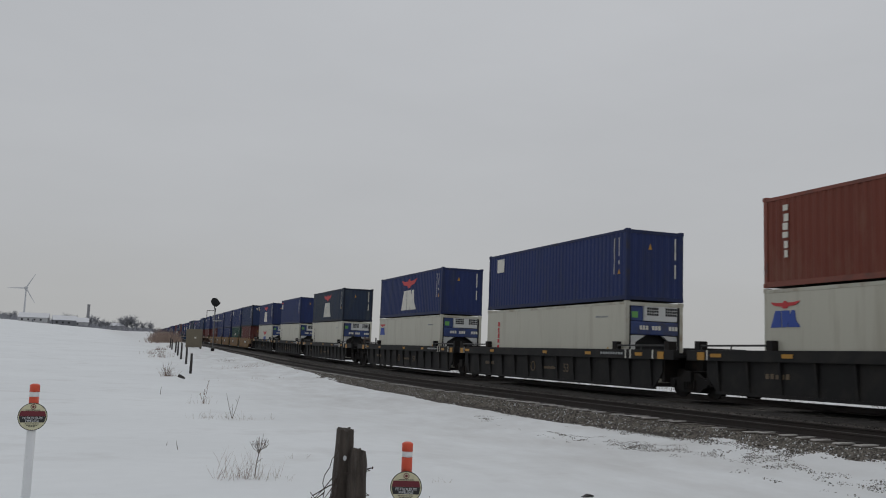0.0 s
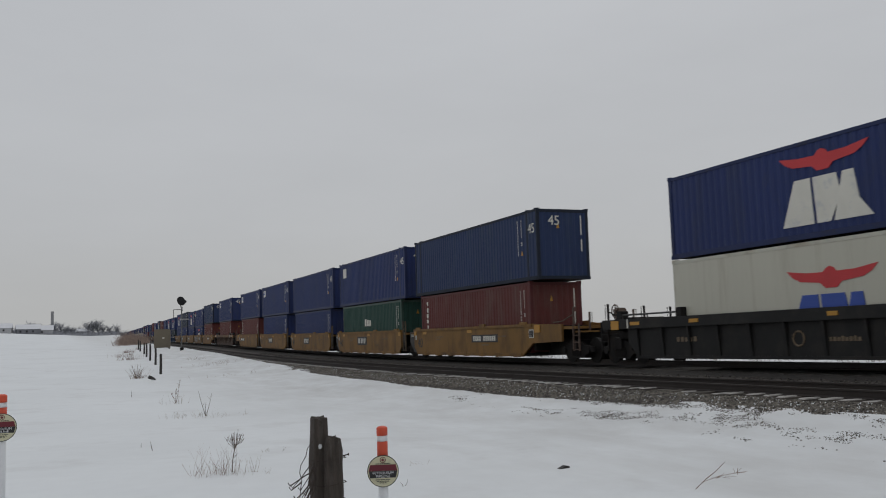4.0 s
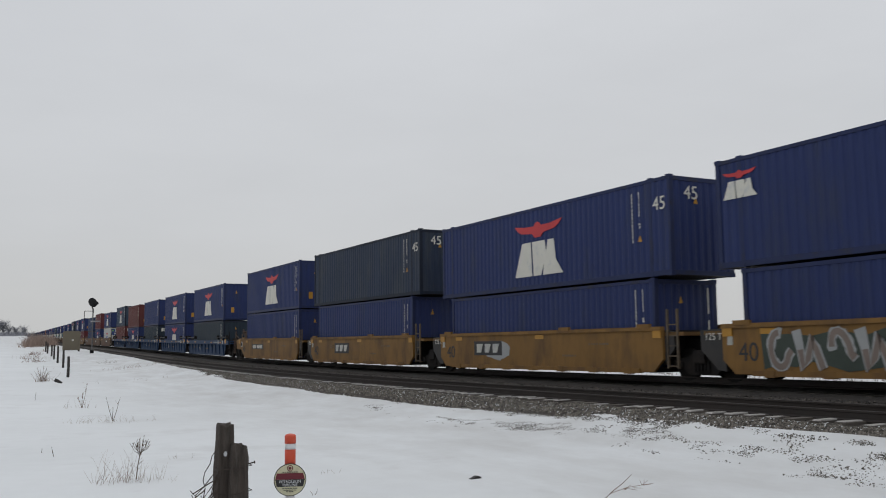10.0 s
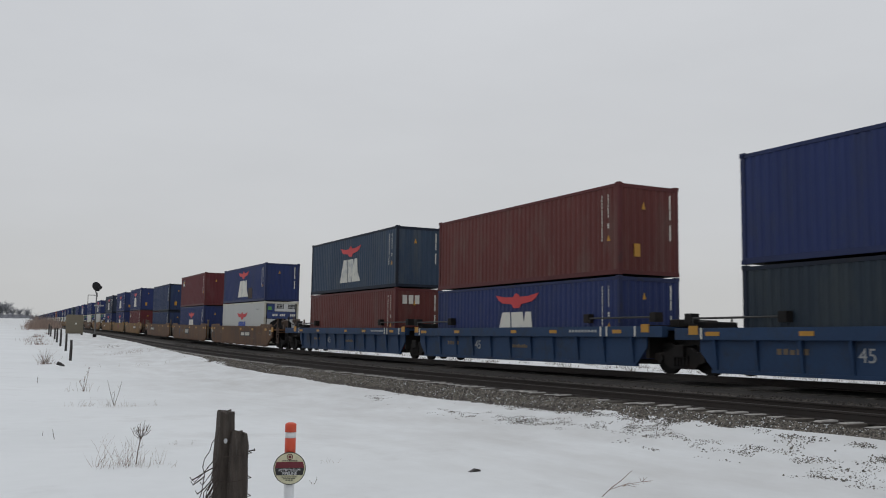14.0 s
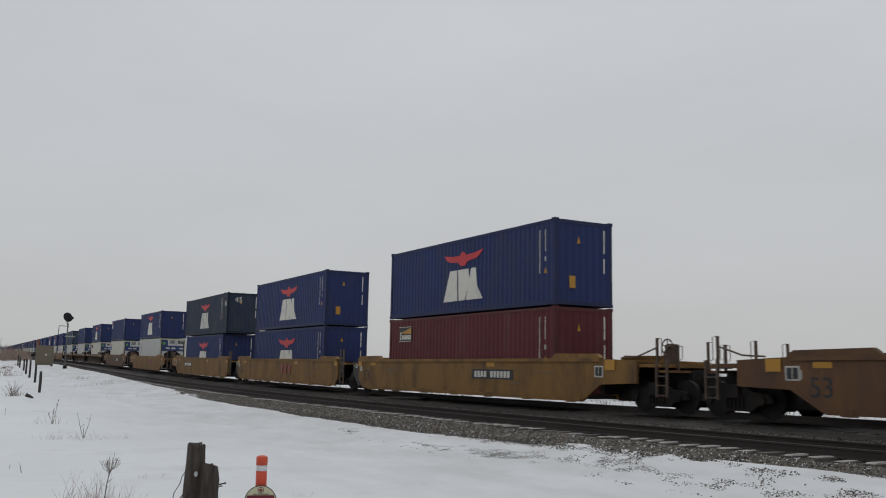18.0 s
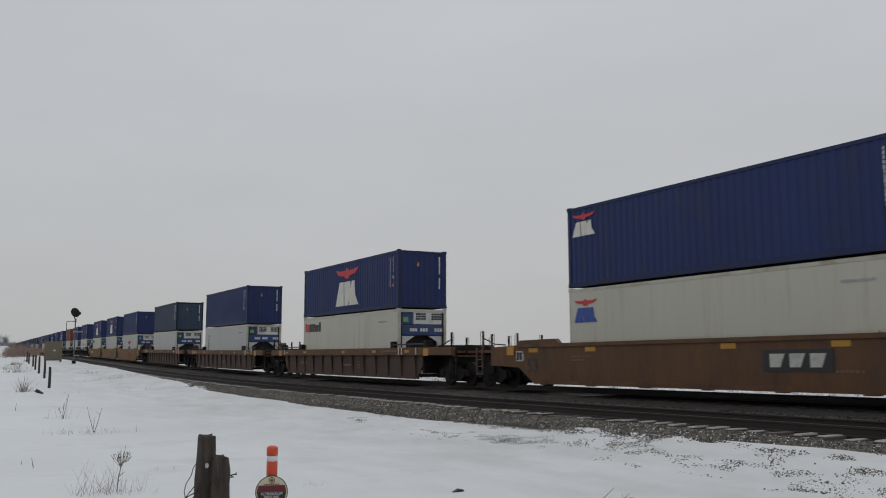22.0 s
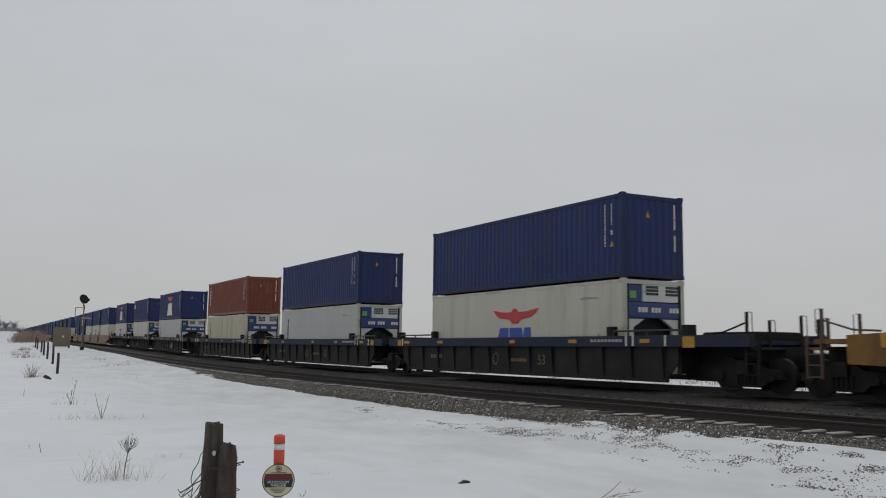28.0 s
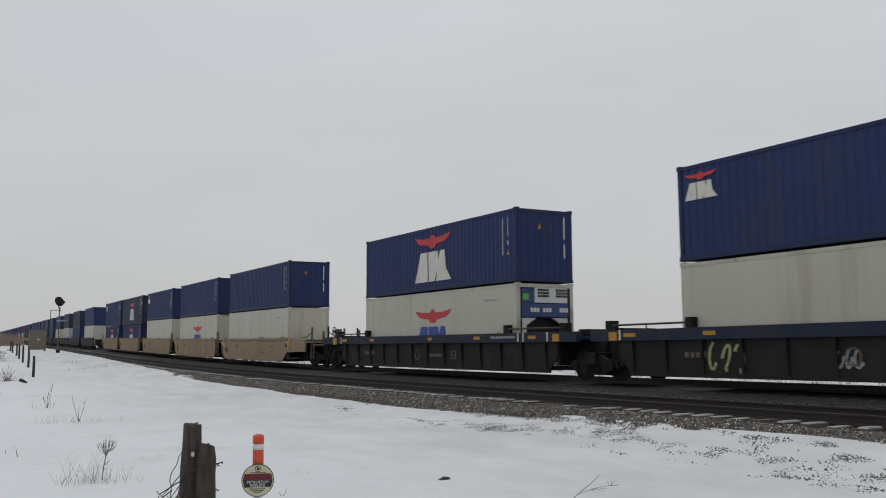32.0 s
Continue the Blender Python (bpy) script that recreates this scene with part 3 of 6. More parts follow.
RUST_PATCH = material("dark_rusty_repair", (0.030, 0.020, 0.018), 0.8, var=0.4, scale=3.0, dirt=(0.09, 0.05, 0.035), dirt_amount=0.5, dirt_scale=2.0)
CACHE = {}


def cached(key, make):
    if key not in CACHE:
        CACHE[key] = make()
    return CACHE[key]


def side_marks(parent, mark, color, length, height, reefer):
    """Painted signs on the side that faces the field; brand signs as plain shapes."""
    x = -W / 2 - 0.006
    ink = BLUE_MARK if reefer else (FADED_MARK if color in ("nv", "gb") else WHITE_MARK)

    def shape(name, outline, mat, label=""):
        put(name, cached((name, tuple(outline), mat.name), lambda: mesh_of(name, prism(bmesh.new(), outline, "x", x, x + 0.012), mat)), parent, None, label)

    def bars(y0, y1, z0, z1, n, mat, name="code_marking", upright=True):
        def make():
            bm = bmesh.new()
            rng = random.Random(int(1000 * y0) + n)
            for k in range(n):
                a = k / n
                if upright:
                    zt = z1 - (z1 - z0) * a
                    box(bm, x, x + 0.012, y0 + (y1 - y0) * 0.2 * rng.random(), y1 - (y1 - y0) * 0.35 * rng.random(), zt - rng.uniform(0.62, 0.86) * (z1 - z0) / n, zt)
                else:
                    yt = y1 - (y1 - y0) * a
                    box(bm, x, x + 0.012, yt - 0.72 * (y1 - y0) / n, yt, z0, z1 - (z1 - z0) * 0.3 * rng.random())
            return mesh_of(name, bm, mat)
        put(name, cached((name, y0, y1, z0, z1, n, mat.name), make), parent)

    def big(yc, z0, s):
        # a spread-wing device over three heavy slanted blocks; z0 is the foot, s the height of the blocks
        h = 0.84 * s
        wing = [(1.02, 0.50), (0.55, 0.43), (0.16, 0.42), (0.09, 0.50), (0.0, 0.54), (-0.09, 0.50), (-0.16, 0.42), (-0.55, 0.43), (-1.04, 0.51), (-0.90, 0.36), (-0.72, 0.26), (-0.25, 0.20), (-0.14, 0.08), (0.12, 0.08), (0.24, 0.20), (0.70, 0.25), (0.88, 0.35)]
        sign = put("wing_sign", cached(("wing", yc, z0, s, x), lambda: mesh_of("wing_sign", prism(bmesh.new(), [(yc + s * u, z0 + h * (1.04 + v)) for u, v in wing], "x", x, x + 0.012), RED_MARK)), parent, None, "red spread-wing sign")
        blocks = (
            [(1.02, 0.0), (0.68, 1.0), (0.30, 1.0), (0.26, 0.0)],
            [(0.19, 0.0), (0.24, 1.0), (-0.30, 1.0), (-0.38, 0.55), (-0.12, 0.0)],
            [(-0.20, 0.0), (-0.44, 1.0), (-0.68, 1.0), (-0.76, 0.40), (-1.04, 0.0)],
        )
        for k, outline in enumerate(blocks):
            put("sign_block", cached(("block", k, yc, z0, s, ink.name), lambda: mesh_of("sign_block", prism(bmesh.new(), [(yc + s * u, z0 + h * v) for u, v in outline], "x", x - 0.001 * k, x + 0.012), ink)), parent)

    far = length / 2
    if mark == "L":
        big(-0.17, (0.37 if height < 2.8 else 0.47) if not reefer else 0.30, 1.42)
    elif mark == "l":
        big(far - 0.85, height * 0.62, 0.55)
    elif mark in ("s", "p"):
        big_plate = 1.15 if mark == "s" else 0.75
        def plate():
            bm = bmesh.new()
            box(bm, x, x + 0.012, far - 1.0 - big_plate, far - 1.0, height * 0.66, height * 0.66 + 0.62)
            return mesh_of("sign_plate", bm, BLACK_MARK if color == "mr" else WHITE_MARK)
        ob = put("sign_plate", cached(("plate", mark, length, height, color == "mr"), plate), parent, None, "dark rectangular sign" if color == "mr" else "white rectangular sign")
        if mark == "s":
            bars_x = x - 0.006
            def stripe():
                bm = bmesh.new()
                low = height * 0.66
                if color == "mr":
                    prism(bm, [(far - 1.12, low + 0.36), (far - 1.0 - big_plate + 0.06, low + 0.30), (far - 1.0 - big_plate + 0.06, low + 0.57)], "x", bars_x, bars_x + 0.006)
                    return mesh_of("sign_stripe", bm, YELLOW_MARK)
                box(bm, bars_x, bars_x + 0.006, far - 1.0 - big_plate + 0.12, far - 1.1, height * 0.66 + 0.26, height * 0.66 + 0.38)
                box(bm, bars_x, bars_x + 0.006, far - 1.0 - big_plate + 0.45, far - 1.5, height * 0.66 + 0.44, height * 0.66 + 0.52)
                return mesh_of("sign_stripe", bm, YELLOW_MARK if color == "mr" else BLUE_MARK)
            put("sign_stripe", cached(("stripe", mark, length, height, color == "mr"), stripe), ob)
            if color == "mr":
                def row():
                    bm = bmesh.new()
                    for k in range(6):
                        yt = far - 1.27 - 0.14 * k
                        box(bm, bars_x, bars_x + 0.006, yt - 0.1, yt, height * 0.66 + 0.08, height * 0.66 + 0.27)
                    for z0 in (0.0, 0.6):
                        box(bm, bars_x, bars_x + 0.006, far - 1.0 - big_plate, far - 1.0, height * 0.66 + z0, height * 0.66 + z0 + 0.02)
                    box(bm, bars_x, bars_x + 0.006, far - 1.18, far - 1.10, height * 0.66 + 0.06, height * 0.66 + 0.40)
                    return mesh_of("sign_marking", bm, WHITE_MARK)
                put("sign_marking", cached(("mr_row", length, height), row), ob)
    elif mark in ("t", "h"):
        bars(far - (1.42 if reefer else 1.02), far - (1.2 if reefer else 0.78), 0.75, height * (0.8 if reefer else 0.88), 6, BLACK_MARK if reefer and mark == "t" else (RED_MARK if reefer else WHITE_MARK), "upright_sign")
    elif mark == "g":
        bars(far - 2.75, far - 0.95, 2.09, 2.6, 6, BLACK_MARK, "sign_marking", False)
        bars(far - 0.93, far - 0.35, 2.09, 2.6, 2, RED_MARK, "sign_marking", False)
    elif mark == "c":
        bars(-0.4, 1.0, 1.5, 1.95, 3, WHITE_MARK, "sign_marking", False)
    # the small upright code lines near the front end
    if length > 13:
        far -= 0.80
    if not reefer:
        bars(-far + 0.815, -far + 0.86, height * 0.36, height * 0.88, 13, WHITE_MARK)
        bars(-far + 0.50, -far + 0.54, height * 0.62, height * 0.88, 7, WHITE_MARK)
        bars(-far + 0.47, -far + 0.56, height * 0.50, height * 0.56, 2, FADED_MARK)
        shape("warning_triangle", [(-far + 0.42, height * 0.37), (-far + 0.60, height * 0.37), (-far + 0.51, height * 0.435)], YELLOW_MARK)
    else:
        bars(-far + 1.2, -far + 2.1, height * 0.80, height * 0.825, 8, GREY_MARK, "code_marking", False)
        shape("warning_triangle", [(-far + 1.05, 0.95), (-far + 1.35, 0.95), (-far + 1.2, 1.25)], YELLOW_MARK)


def container(color, length=12.192, height=2.591, mark="-", end_mark="", label="", reefer=False, unit_end=True):
    """A freight container standing on z 0, its near side at -x, its front end at -y."""
    top = new("refrigerated_container" if reefer else "shipping_container")
    paint, frame_paint = PAINT[color], FRAME[FRAME_OF[color]]
    post, beam = 0.13, 0.15
    span = min(length, 12.192)
    key = (color, length, height)
    cast = [(sx, sy) for sx in (-1, 1) for sy in (-1, 1)]
    wall = panelled if reefer else corrugated

    def side():
        bm = wall(length - 0.2, height - 2 * 0.12, 14) if reefer else corrugated(length - 0.2, height - 2 * 0.12)
        return mesh_of("side_wall", bm, paint)

    def end():
        bm = panelled(W - 0.2, height - 0.24, 3) if reefer else corrugated(W - 0.2, height - 0.24, 0.28)
        return mesh_of("end_wall", bm, paint)
    sm, em = cached(("side", *key), side), cached(("end", *key, reefer), end)
    put("side_wall", sm, top, pose(-W / 2 + 0.012, 0, 0.12))
    put("side_wall", sm, top, pose(W / 2 - 0.012, 0, 0.12, 0, 0, 180))
    if not (reefer and unit_end):
        put("end_wall", em, top, pose(0, -length / 2 + 0.02, 0.12, 0, 0, 90))
    put("end_wall", em, top, pose(0, length / 2 - 0.02, 0.12, 0, 0, -90))
    put("roof", cached(("roof", *key), lambda: mesh_of("roof", block(-W / 2 + 0.03, W / 2 - 0.03, -length / 2 + 0.03, length / 2 - 0.03, height - 0.075, height - 0.045), paint)), top)
    put("floor_frame", cached(("floor", length), lambda: mesh_of("floor_frame", block(-W / 2 + 0.06, W / 2 - 0.06, -length / 2 + 0.06, length / 2 - 0.06, 0.03, 0.13), STEEL)), top)
    rails = cached(("rail_top", *key), lambda: mesh_of("top_rail", block(-0.035, 0.035, -length / 2 + 0.1, length / 2 - 0.1, -0.1, 0.0, 0.008), frame_paint))
    sills = cached(("rail_low", *key), lambda: mesh_of("bottom_rail", block(-0.03, 0.03, -length / 2 + 0.1, length / 2 - 0.1, 0.0, 0.15, 0.01), frame_paint))
    headers = cached(("header", *key), lambda: mesh_of("end_header", block(-W / 2 + 0.1, W / 2 - 0.1, -0.05, 0.05, 0.0, 0.13, 0.01), frame_paint))
    for s in (-1, 1):
        put("top_rail", rails, top, pose(s * (W / 2 - 0.035), 0, height - 0.035))
        put("bottom_rail", sills, top, pose(s * (W / 2 - 0.03), 0, 0.012))
        put("end_header", headers, top, pose(0, s * (length / 2 - 0.06), height - 0.165))
        put("end_sill", headers, top, pose(0, s * (length / 2 - 0.06), 0.02))

    def corner():
        bm = block(-0.07, 0.07, -0.07, 0.07, 0.05, height - 0.06, 0.01)
        for z in (0.0, height - 0.118):
            box(bm, -0.083, 0.083, -0.085, 0.085, z, z + 0.118)
            box(bm, -0.088, -0.08, -0.035, 0.035, z + 0.03, z + 0.09)
        return mesh_of("corner_post", bm, frame_paint)
    cm = cached(("corner", *key), corner)
    for sx, sy in cast:
        put("corner_post", cm, top, pose(sx * (W / 2 - 0.083), sy * (length / 2 - 0.085), 0))
    if length > 13:
        # stacking posts at the forty-foot points
        for sx, sy in cast:
            put("stacking_post", cm, top, pose(sx * (W / 2 - 0.078), sy * (6.096 - 0.085), 0))
        for m, s in ((pose(-W / 2 - 0.008, -6.42, height * 0.72, 90, 0, -90), 0.55), (pose(-0.42, -length / 2 - 0.02, height * 0.82, 90, 0, 0), 0.55)):
            put("length_number", cached(("45", s, tuple(m.translation)), lambda: mesh_of("length_number", words("45", s, m), WHITE_MARK)), top, None, "white number 45")
    side_marks(top, mark, color, length, height, reefer)
    if not reefer or not unit_end:
        def code():
            bm = bmesh.new()
            for k, tall in enumerate((0.46, 0.30, 0.5)):
                z = height * 0.9 - k * 0.48
                box(bm, 0.82, 0.87, -length / 2 - 0.004, -length / 2 + 0.01, z - tall, z)
            return mesh_of("code_marking", bm, WHITE_MARK)
        put("code_marking", cached(("endcode", length, height), code), top)
        if not reefer:
            put("warning_label", cached(("endtri", length, height), lambda: mesh_of("warning_label", prism(bmesh.new(), [(-0.3, height * 0.72), (-0.16, height * 0.72), (-0.23, height * 0.80)], "y", -length / 2 - 0.005, -length / 2 + 0.01), YELLOW_MARK)), top)
        if end_mark == "y":
            put("yellow_label", cached(("endyel", length, height), lambda: mesh_of("yellow_label", block(-0.62, -0.38, -length / 2 - 0.006, -length / 2 + 0.01, height * 0.2, height * 0.34), YELLOW_MARK)), top)
        if end_mark == "k":
            put("rust_patch", cached("rust_patch", lambda: mesh_of("rust_patch", block(-W / 2 - 0.004, -W / 2 + 0.01, -2.75, -1.72, 0.22, 0.98), RUST_PATCH)), top, None, "dark rusty patch")
        if end_mark == "x":
            def sign():
                bm = bmesh.new()
                for k in range(3):
                    box(bm, -0.85 + 0.32 * k, -0.62 + 0.32 * k, -length / 2 - 0.006, -length / 2 + 0.01, height * 0.74, height * 0.88)
                return mesh_of("sign_marking", bm, WHITE_MARK)
            put("sign_marking", cached(("endx", height), sign), top)
    elif unit_end:
        cooling_unit(top, length, height)
    tagged(top, label, "container", "containers on the train")
    return top


def cooling_unit(top, length, height):
    """The refrigeration machine in the front end of a reefer."""
    y = -length / 2

    # recess walls are coloured black to carry the shade of the hollow
    def back():
        bm = bmesh.new()
        box(bm, -1.05, 1.05, y + 0.35, y + 0.42, 0.1, height - 0.1)
        for s in (-1, 1):
            box(bm, s * 1.05 - 0.05, s * 1.05 + 0.05, y + 0.02, y + 0.42, 0.1, height - 0.1)
        return mesh_of("machine_recess", bm, SLOT)

    def lower():
        bm = block(-1.1, 1.1, y + 0.04, y + 0.3, 1.70, 2.18, 0.05)
        return mesh_of("lower_panel", bm, MACHINE_BLUE)

    def upper():
        bm = block(-1.1, -0.46, y + 0.08, y + 0.3, 2.19, height - 0.16, 0.03)
        return mesh_of("control_panel", bm, MACHINE_BLUE)

    def grille():
        return mesh_of("fan_panel", block(-0.44, 0.97, y + 0.03, y + 0.3, 2.2, height - 0.06, 0.03), GRILLE)

    # solid black blocks stand in for the shade inside the vent holes
    def vents():
        bm = bmesh.new()
        for x0 in (-0.32, 0.46):
            for i in range(5):
                for j in range(3):
                    box(bm, x0 + 0.10 * i, x0 + 0.10 * i + 0.078, y + 0.02, y + 0.05, 2.40 + 0.105 * j, 2.48 + 0.105 * j)
        return mesh_of("vent_grid", bm, SLOT)

    def signs():
        bm = bmesh.new()
        for x0 in (-0.62, -0.1, 0.62):
            for k in range(3):
                box(bm, x0 + 0.13 * k, x0 + 0.13 * k + 0.10, y + 0.032, y + 0.06, 1.88, 2.03)
        return mesh_of("sign_marking", bm, WHITE_MARK)

    def jamb():
        bm = bmesh.new()
        prism(bm, [(0.78, 0.1), (1.12, 0.1), (1.12, 1.68), (0.35, 1.68), (0.78, 1.42)], "y", y + 0.08, y + 0.2)
        return mesh_of("side_panel", bm, GRILLE)

    def motor():
        bm = block(-0.5, 0.45, y + 0.12, y + 0.34, 0.2, 0.75, 0.08)
        return mesh_of("compressor", bm, STEEL)

    def label():
        return mesh_of("green_label", block(-0.93, -0.68, y + 0.06, y + 0.1, 2.30, 2.52), GREEN_MARK)

    unit = put("machine_recess", cached("back", back), top)
    panel = put("fan_panel", cached("grille", grille), top, None, "white fan panel with square vents")
    put("vent_grid", cached("vents", vents), panel)
    low = put("lower_panel", cached("lower", lower), top, None, "dark blue machinery panel")
    put("sign_marking", cached("signs", signs), low)
    ctrl = put("control_panel", cached("upper", upper), top)
    put("green_label", cached("glabel", label), ctrl)
    for s in (-1, 1):
        put("side_panel", cached("jamb", jamb), top, Matrix.Diagonal((s, 1, 1, 1)))
    put("compressor", cached("motor", motor), top)


# ---- well cars ----
def bogie(parent, y, wheels=True):
    """A two-axle truck under an end of a car."""
    def frame_side():
        bm = bmesh.new()
        prism(bm, [(-1.15, 0.40), (-1.1, 0.60), (-0.55, 0.66), (-0.35, 0.78), (0.35, 0.78), (0.55, 0.66), (1.1, 0.60), (1.15, 0.40), (0.75, 0.36), (0.5, 0.18), (-0.5, 0.18), (-0.75, 0.36)], "x", -0.06, 0.06)
        for k in range(-2, 3):
            tube(bm, [(-0.08, 0.13 * k, 0.26), (-0.08, 0.13 * k, 0.56)], 0.05, 6)
        for s in (-1, 1):
            tube(bm, [(-0.12, 0.84 * s, 0.46), (0.1, 0.84 * s, 0.46)], 0.13, 10)
        return mesh_of("side_frame", bm, STEEL)

    def axle():
        bm = bmesh.new()
        tube(bm, [(-0.72, 0, 0), (0.72, 0, 0)], 0.08, 8)
        for s in (-1, 1):
            tube(bm, [(s * 0.72 - 0.07, 0, 0), (s * 0.72 - 0.045, 0, 0), (s * 0.72 - 0.045, 0, 0), (s * 0.72 + 0.065, 0, 0)] if s > 0 else [(-0.785, 0, 0), (-0.66, 0, 0)], 0.46, 20)
        return mesh_of("wheelset", bm, STEEL)
    sf, ax = cached("side_frame", frame_side), cached("wheelset", axle)
    bol = put("bolster", cached("bolster", lambda: mesh_of("bolster", block(-1.2, 1.2, -0.2, 0.2, 0.5, 0.85, 0.03), STEEL)), parent, pose(0, y, 0))
    put("brake_rigging", cached("rigging", lambda: mesh_of("brake_rigging", block(-0.68, 0.68, -0.42, 0.42, 0.16, 0.5, 0.04), STEEL)), bol)
    for s in (-1, 1):
        put("side_frame", sf, bol, pose(s * 1.02, 0, 0))
    for s in (-0.84, 0.84):
        put("wheelset", ax, bol, pose(0, s, 0.46))


GREY_BROWN = material("faded_stencil_paint", (0.14, 0.10, 0.06), 0.6, var=0.2, scale=4.0)
FADED_LABEL = material("faded_paper_label", (0.42, 0.42, 0.38), 0.6, var=0.15, scale=9.0)


def stencil(half):
    bm = bmesh.new()
    rng = random.Random(4)
    for y0, z0, n in ((-half + 3.2, 1.02, 8), (half - 3.0, 1.06, 7), (half - 3.0, 0.95, 5), (-half + 4.6, 0.66, 6)):
        for k in range(n):
            box(bm, -1.459, -1.449, y0 - 0.13 * k, y0 - 0.13 * k + rng.uniform(0.05, 0.1), z0, z0 + 0.06)
    return bm


GUARD = material("dull_worn_guard_bar", (0.05, 0.05, 0.05), 0.5, 0.3, var=0.2, scale=3.0, dirt=GRIME, dirt_amount=0.5)
LADDER_TAN = material("worn_tan_ladder_paint", (0.11, 0.08, 0.05), 0.7, var=0.3, scale=3.0, dirt=GRIME, dirt_amount=0.4)
BRAKE = material("rusty_brown_brake_gear", (0.085, 0.055, 0.04), 0.7, var=0.25, scale=3.0)
DARK_GREY = material("dark_grey_connector_paint", (0.022, 0.021, 0.021), 0.6, var=0.25, scale=1.5, dirt=GRIME, dirt_amount=0.5)
KINDS = {
    # well length, body paint, chord paint, ribbed, floor of the well above the rail
    "yellow40": (13.0, "YELLOW", None, False, 0.35),
    "tan40": (13.0, "TAN", None, False, 0.35),
    "yellow53": (17.2, "YELLOW", None, False, 0.35),
    "rusty53": (17.2, "RUSTY", None, False, 0.35),
    "black53": (17.0, "BLACK", "CHORD", True, 0.35),
    "soot53": (17.0, "BLACK", "BLACK", True, 0.35),
    "brown53": (17.4, "BROWN", "RUSTY", True, 0.35),
    "blue48": (15.0, "BLUE", "BLUE", True, 0.38),
}
CAR_PAINT = {"YELLOW": YELLOW_PAINT, "TAN": TAN_PAINT, "RUSTY": RUSTY_PAINT, "BLACK": BLACK_PAINT, "CHORD": CHORD_BLUE, "BROWN": BROWN_PAINT, "BLUE": BLUE_CAR}
CAR_LABEL = {
    "yellow40": "yellow smooth-sided well car with grimy panels, carrying stacked containers",
    "tan40": "dusty tan smooth-sided well car, carrying stacked containers",
    "yellow53": "long yellow smooth-sided well car with brown grime, carrying stacked containers",
    "rusty53": "rust-streaked orange well car with worn paint, carrying stacked containers",
    "black53": "sooty black ribbed well car with a blue top chord",
    "soot53": "sooty black ribbed well car with grimy black chords",
    "brown53": "dark brown ribbed well car with a rusty orange top chord",
    "blue48": "blue ribbed well car with yellow reflectors, carrying stacked containers",
}


def ribbon(line, wide, x, thick=0.004):
    """A flat painted band along a line of (y, z) points."""
    bm = bmesh.new()
    left, right = [], []
    for i, q in enumerate(line):
        d = Vector(line[min(i + 1, len(line) - 1)]) - Vector(line[max(i - 1, 0)])
        n = Vector((-d.y, d.x)).normalized() * (wide[i] if isinstance(wide, list) else wide)
        left.append((q[0] + n.x, q[1] + n.y))
        right.append((q[0] - n.x, q[1] - n.y))
    vl = [bm.verts.new((x, *q)) for q in left]
    vr = [bm.verts.new((x, *q)) for q in right]
    for i in range(len(line) - 1):
        bm.faces.new((vl[i], vl[i + 1], vr[i + 1], vr[i]))
    top = bmesh.ops.extrude_face_region(bm, geom=bm.faces[:])
    bmesh.ops.translate(bm, vec=(-thick, 0, 0), verts=[v for v in top["geom"] if isinstance(v, bmesh.types.BMVert)])
    bmesh.ops.recalc_face_normals(bm, faces=bm.faces[:])
    return bm


SPRAY_GREEN = material("dark_green_spray_paint", (0.035, 0.05, 0.038), 0.6, var=0.25, scale=3.0)
SPRAY_PINK = material("dull_pinkish_spray_paint", (0.20, 0.155, 0.13), 0.6, var=0.15, scale=3.0)


def graffiti(parent, y, z, wide, tall, mat, seed, x=-1.466):
    """Sprayed scrawl: loops of flat paint with no letters in it; a large one has a fill, a pale outline and a dark ground."""
    rng = random.Random(seed)
    n = max(3, round(wide / (0.9 * tall)))
    big = tall > 0.8
    base = parent
    if big:
        edge = []
        for k in range(12):
            f = k / 11
            edge.append((y + (0.52 - 1.04 * f) * wide, z + tall * (0.5 + 0.07 * rng.uniform(-1, 1))))
        base = part("graffiti_ground", ribbon(edge, [tall * rng.uniform(0.26, 0.46) for k in range(12)], x), SPRAY_GREEN, parent, "dark green sprayed ground")
    for k in range(n):
        c = y + wide / 2 - wide * (k + 0.5) / n
        w = wide / n
        a0, turn = rng.uniform(0, math.tau), rng.choice((-1, 1)) * rng.uniform(3.2, 5.0)
        squash, lean = rng.uniform(0.26, 0.42), rng.uniform(-0.12, 0.12)
        smooth = []
        for j in range(18):
            a = a0 + turn * j / 17
            smooth.append((c + w * squash * math.cos(a) + lean * tall * math.sin(a), z + tall * (0.5 + 0.40 * math.sin(a))))
        e = smooth[-1]
        smooth.append((e[0] - 0.12 * w, e[1] + rng.choice((-0.2, 0.2)) * tall * 0.6))
        if big and k % 2:
            smooth = [(c + w * (0.42 - 0.2 * lean), z + 0.95 * tall), (c + 0.30 * w, z + 0.5 * tall), (c + 0.22 * w, z + 0.08 * tall), (c + 0.05 * w, z + 0.3 * tall), (c - 0.12 * w, z + 0.8 * tall), (c - 0.2 * w, z + 0.55 * tall), (c - 0.42 * w, z + 0.06 * tall)]
        r = 0.115 * tall if big else 0.05 * tall
        stroke = part("graffiti_stroke", ribbon(smooth, [r * (0.8 + 0.5 * rng.random()) for q in smooth], x - 0.005 - 0.0006 * k), mat, base)
        if big:
            part("graffiti_fill", ribbon(smooth[1:], 0.075 * tall, x - 0.010 - 0.0006 * k), SPRAY_PINK, parent)


